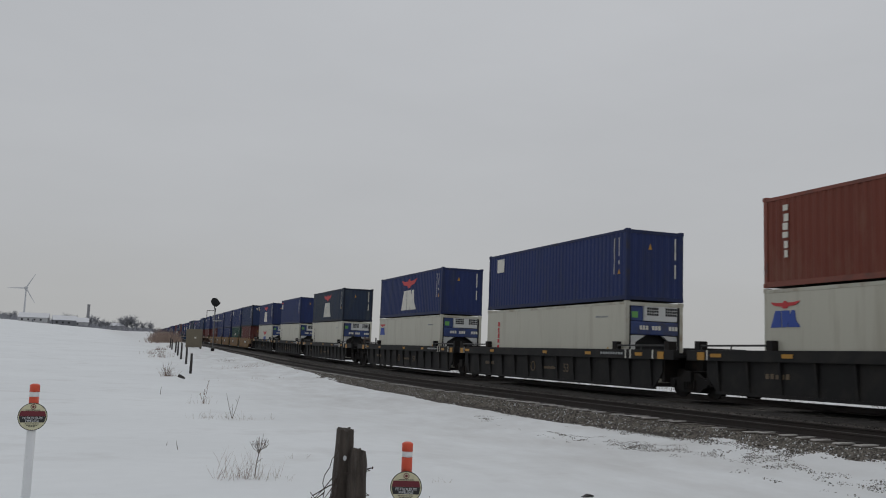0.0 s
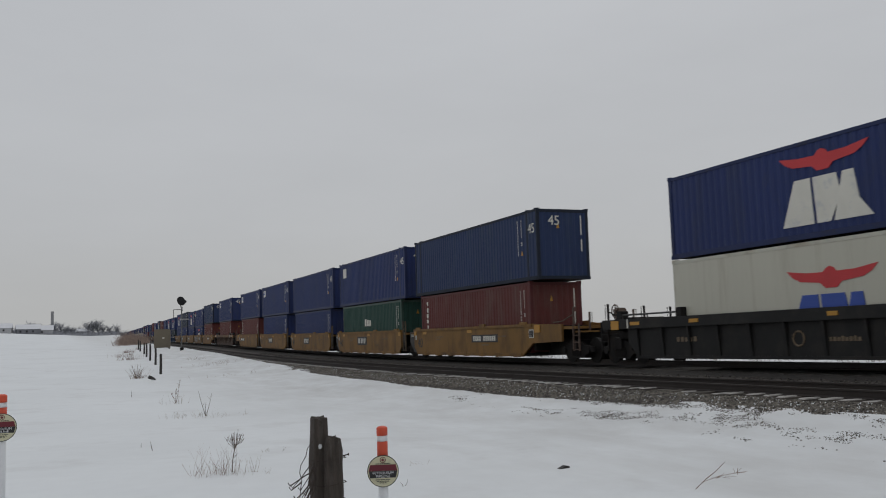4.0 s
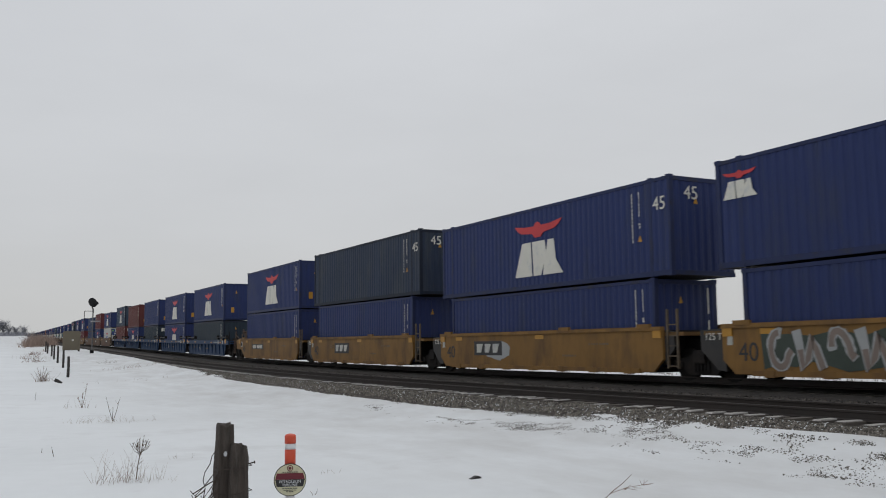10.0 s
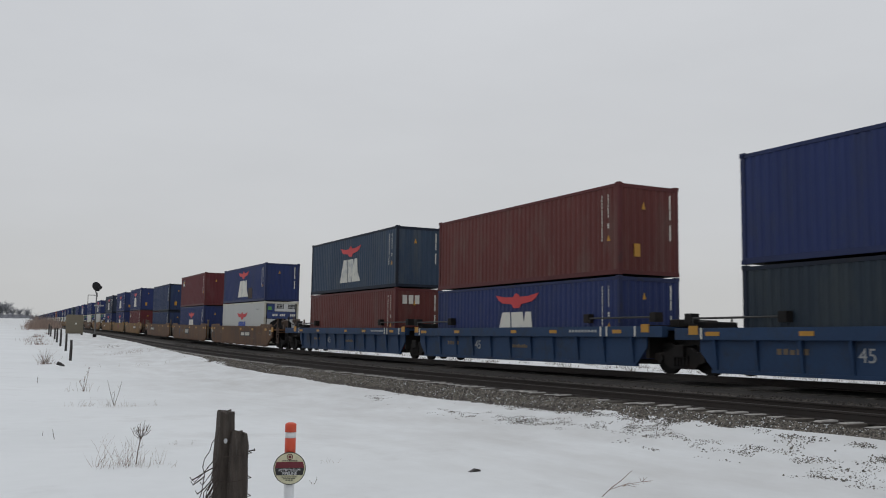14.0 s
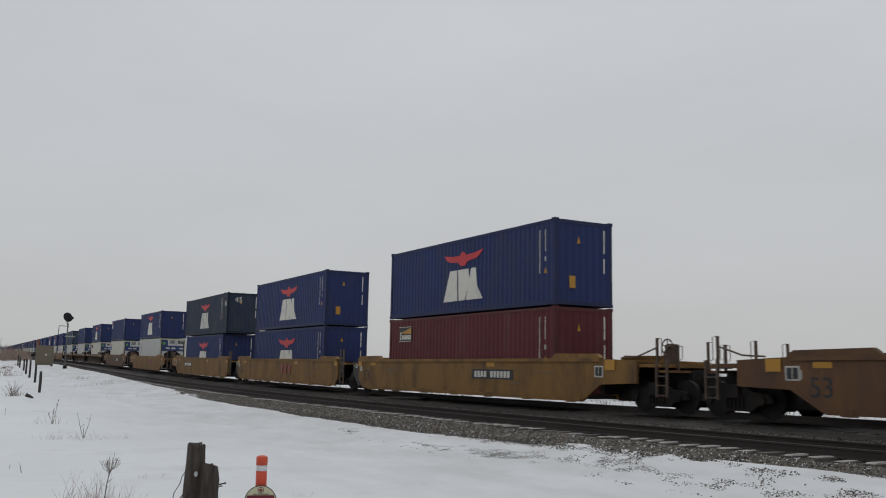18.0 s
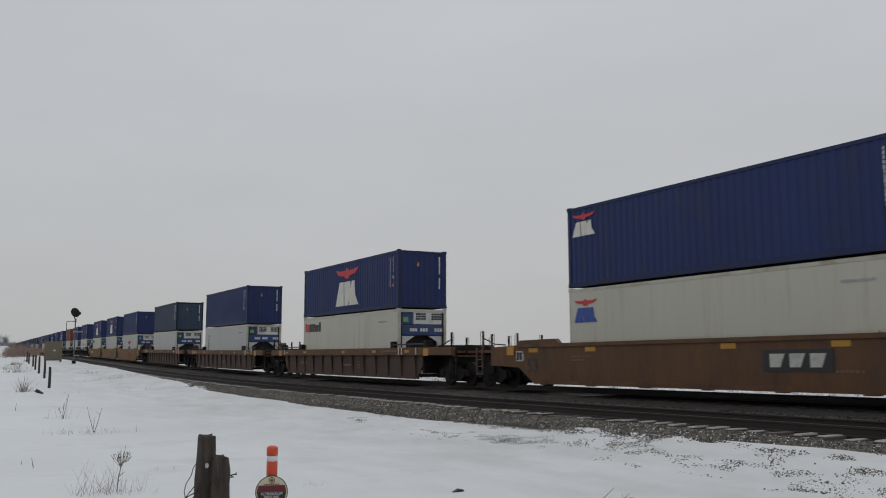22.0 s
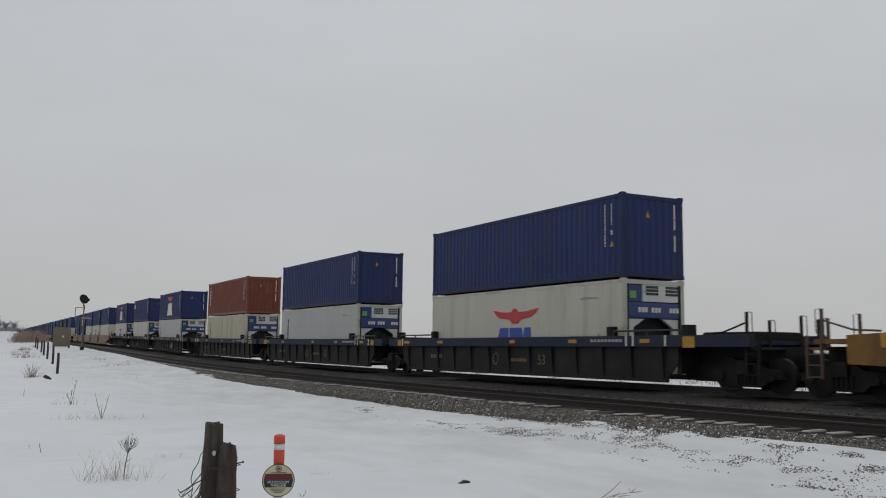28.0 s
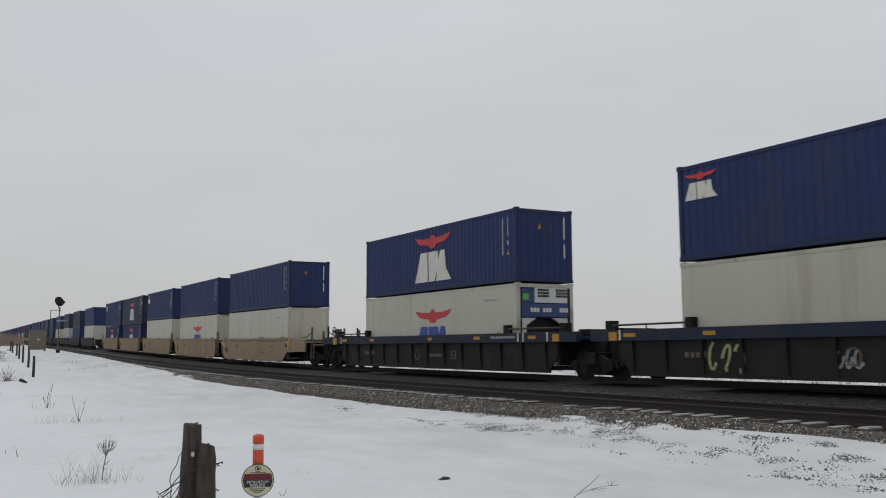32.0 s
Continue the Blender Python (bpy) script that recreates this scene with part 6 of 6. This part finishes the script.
# snow lying on the tie ends outside the rail
verts, faces = [], []
for ob in list(track.children):
    if rng.random() < 0.12:
        continue
    a, b = -1.29 + 0.05 * rng.random(), rng.uniform(-0.92, -0.80)
    w0, w1, lift = rng.uniform(0.07, 0.112), rng.uniform(0.07, 0.112), rng.uniform(0.012, 0.026)
    o = len(verts)
    ring = [(a, -w0), (a, w1), (0.5 * (a + b), w1 * rng.uniform(0.8, 1.1)), (b, w1 * rng.uniform(0.3, 1)), (b, -w0 * rng.uniform(0.3, 1)), (0.5 * (a + b), -w0 * rng.uniform(0.8, 1.1))]
    verts += [tuple(ob.matrix_basis @ Vector((x, yy, 0.002))) for x, yy in ring] + [tuple(ob.matrix_basis @ Vector((0.96 * x, 0.85 * yy, lift))) for x, yy in ring]
    faces += [tuple(o + 6 + i for i in range(6))[::-1]] + [(o + i, o + (i + 1) % 6, o + 6 + (i + 1) % 6, o + 6 + i) for i in range(6)]
me = bpy.data.meshes.new("tie_snow")
me.from_pydata(verts, [], faces)
me.materials.append(DUSTY_SNOW)
tagged(new("tie_snow", me), "thin caps of snow on the ends of the ties", "snow", kind="stuff")
verts, faces = [], []
for k in range(700):
    m = on_track(-20 + 0.5 * k, TRAIN_X, 0.83)
    o = len(verts)
    verts += [tuple(m @ Vector((x, yy, z))) for x in (-1.3, 1.3) for yy in (-0.11, 0.11) for z in (-0.15, 0.0)]
    faces += [tuple(o + i for i in f) for f in ((0, 1, 3, 2), (4, 6, 7, 5), (0, 4, 5, 1), (2, 3, 7, 6), (1, 5, 7, 3))]
me = bpy.data.meshes.new("far_track_ties")
me.from_pydata(verts, [], faces)
me.materials.append(TIE)
tagged(new("far_track_ties", me), "dark wooden ties beneath the passing train", "track ties", kind="stuff")


# ---- dry weeds and grass ----
def plant_material(name, color):
    return material(name, color, 0.85, var=0.25, scale=6.0, island=0.4)


STRAW = plant_material("dry_straw", (0.27, 0.215, 0.165))
STALK = plant_material("dry_brown_stalk", (0.13, 0.095, 0.07))
BRUSH = plant_material("bare_brown_brush", (0.27, 0.20, 0.165))
RUSSET = plant_material("reddish_dry_grass", (0.24, 0.165, 0.130))
# bare wood made pale and bluish: distance haze is put into the colour
HAZY = plant_material("haze_paled_bare_wood", (0.27, 0.275, 0.30))


def stem(bm, rng, base, height, lean, r, joints=5):
    p = Vector(base)
    d = Vector((rng.uniform(-lean, lean), rng.uniform(-lean, lean), 1)).normalized()
    line = [p.copy()]
    for j in range(joints):
        d = (d + Vector((rng.uniform(-0.2, 0.2), rng.uniform(-0.2, 0.2), -0.05))).normalized()
        line.append(line[-1] + d * height / joints)
    tube(bm, line, [r * (1 - 0.7 * k / joints) for k in range(joints + 1)], 3)
    return line


def weed(x, y, height, stems, spread, seed, label, head=False, mat=None):
    """A tuft of dry stalks poking through the snow."""
    rng = random.Random(seed)
    g = land(x, y) - 0.03
    bm = bmesh.new()
    for k in range(stems):
        bx, by = x + rng.gauss(0, 1.25 * spread), y + rng.gauss(0, spread * 0.7)
        line = stem(bm, rng, (bx, by, land(bx, by) - 0.03), height * rng.uniform(0.15, 0.8), 0.6, 0.0014 + 0.00009 * y)
    if head:
        line = stem(bm, rng, (x, y, g), height * 0.72, 0.12, 0.009, 4)
        top = line[-1]
        for k in range(17):
            a = rng.uniform(0, math.tau)
            d = Vector((math.cos(a), 0.5 * math.sin(a), rng.uniform(0.15, 1.6))).normalized()
            q = top + d * rng.uniform(0.09, 0.21)
            tube(bm, [top - Vector((0, 0, rng.uniform(0, 0.08))), (top + q) / 2 + Vector((0, 0, 0.02)), q], [0.005, 0.004, 0.0025], 3)
            for j in range(2):
                e = q + Vector((rng.uniform(-0.04, 0.04), rng.uniform(-0.03, 0.03), rng.uniform(0.0, 0.05)))
                tube(bm, [q, e], [0.003, 0.002], 3)
    ob = new("dry_weed", mesh_of("dry_weed", bm, mat or STRAW))
    return tagged(ob, label, "weed", "dry weeds in the snow")


weed(2.42, 15.6, 0.80, 60, 0.20, 2, "pale reddish dry grass tuft poking through snow", False, RUSSET)
weed(2.85, 15.4, 0.42, 24, 0.16, 3, "thin pale grass blades poking through snow")
weed(4.00, 28.5, 0.42, 40, 0.42, 5, "low row of pale dry grass in snow")
weed(3.35, 28.7, 0.40, 16, 0.16, 6, "short sparse dry grass in snow")
weed(4.70, 28.2, 0.26, 12, 0.22, 4, "short sparse dry grass in snow")
weed(3.95, 35.0, 0.55, 22, 0.22, 8, "short pale stalks in snow")
weed(4.50, 59.0, 1.35, 55, 0.20, 9, "bushy dry brown weeds beside the fence line", False, RUSSET)
weed(4.78, 59.2, 0.95, 10, 0.10, 10, "dark upright dead stalks in snow", False, STALK)
weed(6.35, 91.0, 1.1, 70, 0.36, 11, "rusty-brown grass tuft far along the fence", False, RUSSET)
weed(6.1, 99.0, 0.9, 40, 0.45, 12, "rusty-brown brush tuft far along the fence", False, RUSSET)
weed(5.68, 14.85, 0.22, 8, 0.12, 13, "few thin grass blades in snow")
weed(3.92, 18.2, 0.24, 8, 0.14, 14, "few thin grass blades in snow")
weed(11.0, 70.0, 0.55, 60, 0.9, 15, "faint reddish dry grass at the snowy bank", False, RUSSET)
weed(11.1, 83.0, 0.55, 14, 0.16, 16, "small dry tuft on the snowy bank", False, STALK)
weed(11.8, 82.5, 0.6, 14, 0.16, 18, "small dry tuft on the snowy bank", False, STALK)
weed(9.6, 55.0, 0.35, 24, 1.1, 17, "faint dry grass at the snowy bank")


def stalks(x, y, tips, r, seed, label, mat, seeds=0):
    """A few stiff dead stalks from one root: (sideways, depth, height) of each tip, and seed tufts near the tips."""
    rng = random.Random(seed)
    bm = bmesh.new()
    root = Vector((x, y, land(x, y) - 0.03))
    for a, b, h in tips:
        tip = root + Vector((a, b, h + 0.03))
        mid = root.lerp(tip, 0.5) + Vector((0.02 * rng.uniform(-1, 1), 0, 0.02 * rng.uniform(-1, 1)))
        tube(bm, [root, mid, tip], [r, 0.8 * r, 0.35 * r], 4)
        for k in range(2 if h > 0.45 else 0):
            q = root.lerp(tip, rng.uniform(0.35, 0.85))
            tube(bm, [q, q + Vector((rng.uniform(-0.12, 0.12), rng.uniform(-0.08, 0.08), rng.uniform(0.05, 0.14)))], [0.5 * r, 0.25 * r], 3)
        for k in range(seeds):
            q = root.lerp(tip, rng.uniform(0.62, 1.0))
            tube(bm, [q, q + Vector((rng.uniform(-0.04, 0.04), rng.uniform(-0.04, 0.04), rng.uniform(0.02, 0.06)))], [1.1 * r, 0.5 * r], 4)
    return tagged(new("dead_stalk", mesh_of("dead_stalk", bm, mat)), label, "stalk", "dead stalks")


def goldenrod(x, y, tall, seed, label):
    """An upright stalk that opens at its top into a fan of thin seed branches."""
    rng = random.Random(seed)
    bm = bmesh.new()
    root = Vector((x, y, land(x, y) - 0.03))
    crown = root + Vector((0.06, 0.0, tall + 0.03))
    tube(bm, [root, root.lerp(crown, 0.5) + Vector((-0.012, 0, 0)), crown], [0.009, 0.008, 0.007], 5)
    for k in range(15):
        a = radians(-50 + 100 * k / 14 + rng.uniform(-9, 9))
        reach = rng.uniform(0.14, 0.27)
        fork = root.lerp(crown, rng.uniform(0.80, 1.0))
        tip = crown + Vector((math.sin(a) * reach, rng.uniform(-0.09, 0.09), math.cos(a) * reach * 0.95))
        bow = fork.lerp(tip, 0.5) + Vector((0.16 * math.sin(a) * reach, 0, -0.01))
        tube(bm, [fork, bow, tip], [0.0045, 0.004, 0.003], 4)
        for n in range(5):
            q = bow.lerp(tip, rng.uniform(0.0, 1.0))
            tube(bm, [q, q + Vector((rng.uniform(-0.03, 0.03), rng.uniform(-0.02, 0.02), rng.uniform(0.01, 0.05)))], [0.004, 0.002], 3)
    for k in range(4):
        q = root.lerp(crown, rng.uniform(0.35, 0.75))
        tube(bm, [q, q + Vector((rng.uniform(-0.10, 0.10), rng.uniform(-0.04, 0.04), rng.uniform(0.03, 0.09)))], [0.004, 0.002], 3)
    return tagged(new("dry_goldenrod", mesh_of("dry_goldenrod", bm, STALK)), label, "weed", "dry weeds in the snow")


goldenrod(2.68, 15.75, 0.44, 47, "dry goldenrod stalk with a fan of seed branches, in snow")
stalks(4.50, 59.05, [(-0.42, 0.0, 0.62), (-0.25, 0.1, 0.85), (-0.08, 0.0, 0.55), (0.10, 0.1, 0.95), (0.26, 0.0, 0.8), (0.45, 0.1, 0.66), (0.34, 0.0, 0.5)], 0.017, 48, "spreading brown stalks of a dead bush in snow", STALK)
stalks(4.18, 28.8, [(-0.22, 0.0, 0.76), (0.20, 0.05, 0.70), (0.02, 0.1, 0.4)], 0.011, 41, "forked dead stalk standing in a row of grass", STALK)
stalks(4.02, 35.0, [(0.16, 0.0, 0.86), (0.03, 0.1, 0.5), (-0.15, 0.0, 0.35)], 0.010, 42, "reddish dead stalk with a drooping seed tuft", RUSSET, 9)
stalks(2.95, 41.5, [(0.03, 0.0, 0.34)], 0.012, 43, "single short dead stalk poking out of snow", STALK)
stalks(1.82, 20.1, [(-0.05, 0.0, 0.20)], 0.010, 44, "single short dead stalk poking out of snow", STALK)
stalks(1.66, 20.9, [(0.0, 0.0, 0.09)], 0.008, 45, "tiny stub of a stalk in snow", STALK)
stalks(4.67, 12.85, [(0.07, 0.0, 0.10), (-0.05, 0.0, 0.06)], 0.005, 46, "small bent sprig poking out of snow", STALK)

# a bent twig near the track, a flat scrap of wood, a fallen branch
rng = random.Random(40)
bm = bmesh.new()
gx, gy = 7.88, 10.26
g = land(gx, gy)
line = [(gx, gy, g - 0.02), (gx + 0.13, gy - 0.07, g + 0.12), (gx + 0.26, gy - 0.14, g + 0.23), (gx + 0.37, gy - 0.2, g + 0.35)]
tube(bm, line, [0.007, 0.006, 0.0045, 0.003], 4)
line = [(gx + 0.1, gy - 0.05, g + 0.09), (gx + 0.3, gy - 0.16, g + 0.17), (gx + 0.52, gy - 0.28, g + 0.21)]
tube(bm, line, [0.005, 0.004, 0.003], 4)
for k in range(12):
    p = Vector(line[0]).lerp(Vector(line[2]), rng.uniform(0.35, 1.0))
    tube(bm, [p, p + Vector((rng.uniform(-0.02, 0.13), rng.uniform(-0.08, 0.05), rng.uniform(-0.04, 0.09)))], [0.004, 0.002], 3)
tagged(new("bent_twig", mesh_of("bent_twig", bm, RUSSET)), "thin bent twig lying in the snow", "twig")
bm = bmesh.new()
gx, gy = 7.38, 12.86
g = land(gx, gy)
prism(bm, [(gx - 0.11, g - 0.01), (gx + 0.10, g - 0.01), (gx + 0.09, g + 0.03), (gx + 0.02, g + 0.045), (gx - 0.03, g + 0.02)], "y", gy - 0.04, gy + 0.05)
tagged(new("wood_scrap", mesh_of("wood_scrap", bm, FENCE_WOOD)), "small dark scrap of wood lying on snow", "scrap")
bm = bmesh.new()
gx, gy = 5.11, 55.7
g = land(gx, gy)
tube(bm, [(gx - 0.2, gy, g + 0.22), (gx - 0.03, gy, g + 0.15), (gx + 0.2, gy, g + 0.05)], [0.10, 0.095, 0.04], 7)
tagged(new("fallen_log", mesh_of("fallen_log", bm, FENCE_WOOD)), "short dark log half sunk in the snow", "log")


def twig_heap(name, label, spots, mat, r, category="brush"):
    """Bare brush as many thin crossing twigs, one heap."""
    rng = random.Random(len(spots))
    verts, faces = [], []
    for x, y, w, h, n in spots:
        g = land(x, y) - 0.1
        for k in range(n):
            a, q = rng.gauss(0, w * 0.45), rng.gauss(0, w * 0.45)
            hh = h * rng.uniform(0.35, 1.0) * max(0.35, 1 - 0.5 * abs(a) / w)
            p0 = Vector((x + 0.75 * a, y + q, g + 0.25 * hh * rng.random()))
            p1 = p0 + Vector((rng.gauss(0, 0.28) * hh, rng.gauss(0, 0.28) * hh, hh * rng.uniform(0.5, 0.9)))
            s = Vector((p1.z - p0.z, 0, p0.x - p1.x)).normalized() * r
            s2 = Vector((0, r, 0))
            o = len(verts)
            verts += [tuple(p0 + s), tuple(p0 - s), tuple(p0 + s2), tuple(p1)]
            faces += [(o, o + 1, o + 3), (o + 1, o + 2, o + 3), (o + 2, o, o + 3)]
    me = bpy.data.meshes.new(name)
    me.from_pydata(verts, [], faces)
    me.materials.append(mat)
    return tagged(new(name, me), label, category, kind="stuff")


def at(az, dist):
    return dist * math.sin(radians(az)), dist * math.cos(radians(az))


rng = random.Random(50)
spots = []
for k in range(46):
    x, y = at(rng.uniform(3.55, 4.8), rng.uniform(150, 235))
    spots.append((x, y, rng.uniform(1.2, 2.4), rng.uniform(1.4, 3.7), 60))
twig_heap("roadside_brush", "dense bare reddish-brown brush along the fence line", spots, BRUSH, 0.024)
spots = []
for k in range(7):
    x, y = at(rng.uniform(3.7, 4.5), rng.uniform(104, 130))
    spots.append((x, y, 0.6, 0.7, 22))
twig_heap("brush_tufts", "small dry brush tufts in the snow", spots, RUSSET, 0.014)
# grass poking through the snow beyond the tracks
spots = []
for k in range(620):
    y = 2 + 60 * rng.random() ** 1.3
    spots.append((rng.uniform(25.0, 62) + bend(y), 1.7 * y - 10, 0.9, 0.75, 18))
twig_heap("trackside_grass", "dead grass poking through snow beyond the tracks", spots, STALK, 0.014, "grass")


# ---- the distance ----
def bare_tree(x, y, h, seed):
    rng = random.Random(seed)
    g = land(x, y) - 0.3
    t = new("bare_tree")
    bm = bmesh.new()
    tube(bm, [(x, y, g), (x + 0.02 * h, y, g + 0.3 * h), (x, y, g + 0.55 * h)], [0.035 * h, 0.025 * h, 0.014 * h], 5)
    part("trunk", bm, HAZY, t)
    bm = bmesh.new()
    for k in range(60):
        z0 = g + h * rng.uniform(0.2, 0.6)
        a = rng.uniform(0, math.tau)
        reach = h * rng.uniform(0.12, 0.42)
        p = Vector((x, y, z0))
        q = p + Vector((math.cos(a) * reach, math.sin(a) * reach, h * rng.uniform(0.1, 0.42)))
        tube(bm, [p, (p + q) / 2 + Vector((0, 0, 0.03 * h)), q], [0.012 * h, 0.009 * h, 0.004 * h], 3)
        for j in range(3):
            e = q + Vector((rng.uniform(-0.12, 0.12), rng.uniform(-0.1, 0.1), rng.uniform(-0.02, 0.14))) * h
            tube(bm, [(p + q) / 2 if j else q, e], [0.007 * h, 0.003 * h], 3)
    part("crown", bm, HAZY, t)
    tagged(t, "bare grey tree far across the snow field", "tree", "distant trees")


rng = random.Random(60)
for k in range(34):
    az = rng.uniform(-6.0, 2.2)
    x, y = at(az, rng.uniform(620, 760))
    bare_tree(x, y, rng.uniform(4.0, 7.5), 100 + k)
for az, h in ((-1.35, 8.5), (-0.95, 7), (-0.05, 9), (0.25, 8), (0.6, 6.5), (1.75, 10.0), (2.0, 11.5), (2.25, 11.0), (2.55, 7.5), (2.9, 7), (3.3, 7.5), (3.7, 6.5)):
    x, y = at(az, 640)
    bare_tree(x, y, h, int(500 + 100 * az))
spots = []
for k in range(260):
    x, y = at(rng.uniform(-7.5, 4.5), rng.uniform(600, 820))
    spots.append((x, y, rng.uniform(5, 12), rng.uniform(2.5, 6.0), 60))
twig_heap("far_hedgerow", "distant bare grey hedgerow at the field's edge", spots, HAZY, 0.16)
spots = []
for k in range(90):
    x, y = at(rng.uniform(16, 62), rng.uniform(260, 420))
    spots.append((x, y, rng.uniform(4, 9), rng.uniform(1.2, 4.0), 50))
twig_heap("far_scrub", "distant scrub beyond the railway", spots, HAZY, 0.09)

FAR_WALL = material("distant_pale_siding", (0.42, 0.42, 0.43), 0.8, var=0.1, scale=0.3)
FAR_DARK = material("distant_dark_siding", (0.16, 0.165, 0.18), 0.8, var=0.15, scale=0.3)
FAR_ROOF = material("snowy_roof", (0.66, 0.67, 0.70), 0.8, var=0.05, scale=0.3)


def farmhouse(az, dist, w, d, h, wall, turn, label):
    x, y = at(az, dist)
    ob = new("farm_building")
    ob.matrix_basis = pose(x, y, land(x, y) - 0.3, 0, 0, turn)
    part("wall", block(-w / 2, w / 2, -d / 2, d / 2, 0, h), wall, ob)
    bm = bmesh.new()
    prism(bm, [(-d / 2 - 0.4, h), (0, h + 0.32 * d), (d / 2 + 0.4, h)], "x", -w / 2 - 0.4, w / 2 + 0.4)
    part("roof", bm, FAR_ROOF, ob)
    for k in range(max(2, int(w / 4))):
        part("window", block(-w / 2 + 1.5 + 3.4 * k, -w / 2 + 2.5 + 3.4 * k, -d / 2 - 0.06, -d / 2 + 0.05, h * 0.4, h * 0.75), SLOT, ob)
    part("door", block(-0.5, 0.5, -d / 2 - 0.07, -d / 2 + 0.05, 0, 2.1), FAR_DARK, ob)
    tagged(ob, label, "building", "distant farm buildings")


farmhouse(-5.6, 690, 9, 7, 4.2, FAR_DARK, 10, "distant dark house with a snowy roof")
farmhouse(-3.05, 600, 16, 9, 3.0, FAR_WALL, -5, "distant pale farm shed with a snowy roof")
farmhouse(-1.45, 600, 13, 9, 3.2, FAR_DARK, 6, "distant dark barn with a snowy roof")
farmhouse(-0.85, 610, 15, 9, 2.8, FAR_WALL, 0, "distant long pale barn with a snowy roof")
farmhouse(1.45, 640, 7, 6, 3.0, FAR_DARK, 15, "distant small dark house beside trees")
# a tall concrete stack
x, y = at(-0.19, 800)
bm = bmesh.new()
g = land(x, y)
top_z = 2.15 + 800 * math.tan(radians(2.19))
tube(bm, [(x, y, g - 1), (x, y, top_z - 1.5), (x, y, top_z)], [1.25, 1.15, 1.3], 12)
tagged(new("tall_stack", mesh_of("tall_stack", bm, material("distant_grey_concrete", (0.27, 0.27, 0.28), 0.8, var=0.1, scale=0.2))), "distant tall grey stack above the trees", "stack")
# wind turbine
x, y = at(-3.6, 1500)
g = land(x, y)
hub = 2.15 + 1500 * math.tan(radians(2.93))
turbine = new("wind_turbine")
# tone kept near the sky's: the turbine's colour includes the haze
PALE = material("haze_paled_turbine", (0.50, 0.51, 0.53), 0.6, var=0.05, scale=0.1)
bm = bmesh.new()
tube(bm, [(x, y, g - 2), (x, y, hub)], [1.5, 0.9], 12)
part("tower", bm, PALE, turbine)
bm = bmesh.new()
box(bm, x - 2, x + 2, y - 4, y + 5, hub - 2, hub + 2)
part("nacelle", bm, PALE, turbine)
for a in (62, 182, 302):
    d = Vector((math.cos(radians(a)), 0, math.sin(radians(a))))
    bm = bmesh.new()
    p = Vector((x, y - 5, hub))
    tube(bm, [p, p + d * 5, p + d * 14, p + d * 25], [0.6, 1.0, 0.7, 0.3], 6)
    part("blade", bm, PALE, turbine)
tagged(turbine, "pale three-bladed wind turbine far on the horizon", "wind turbine")

motions()
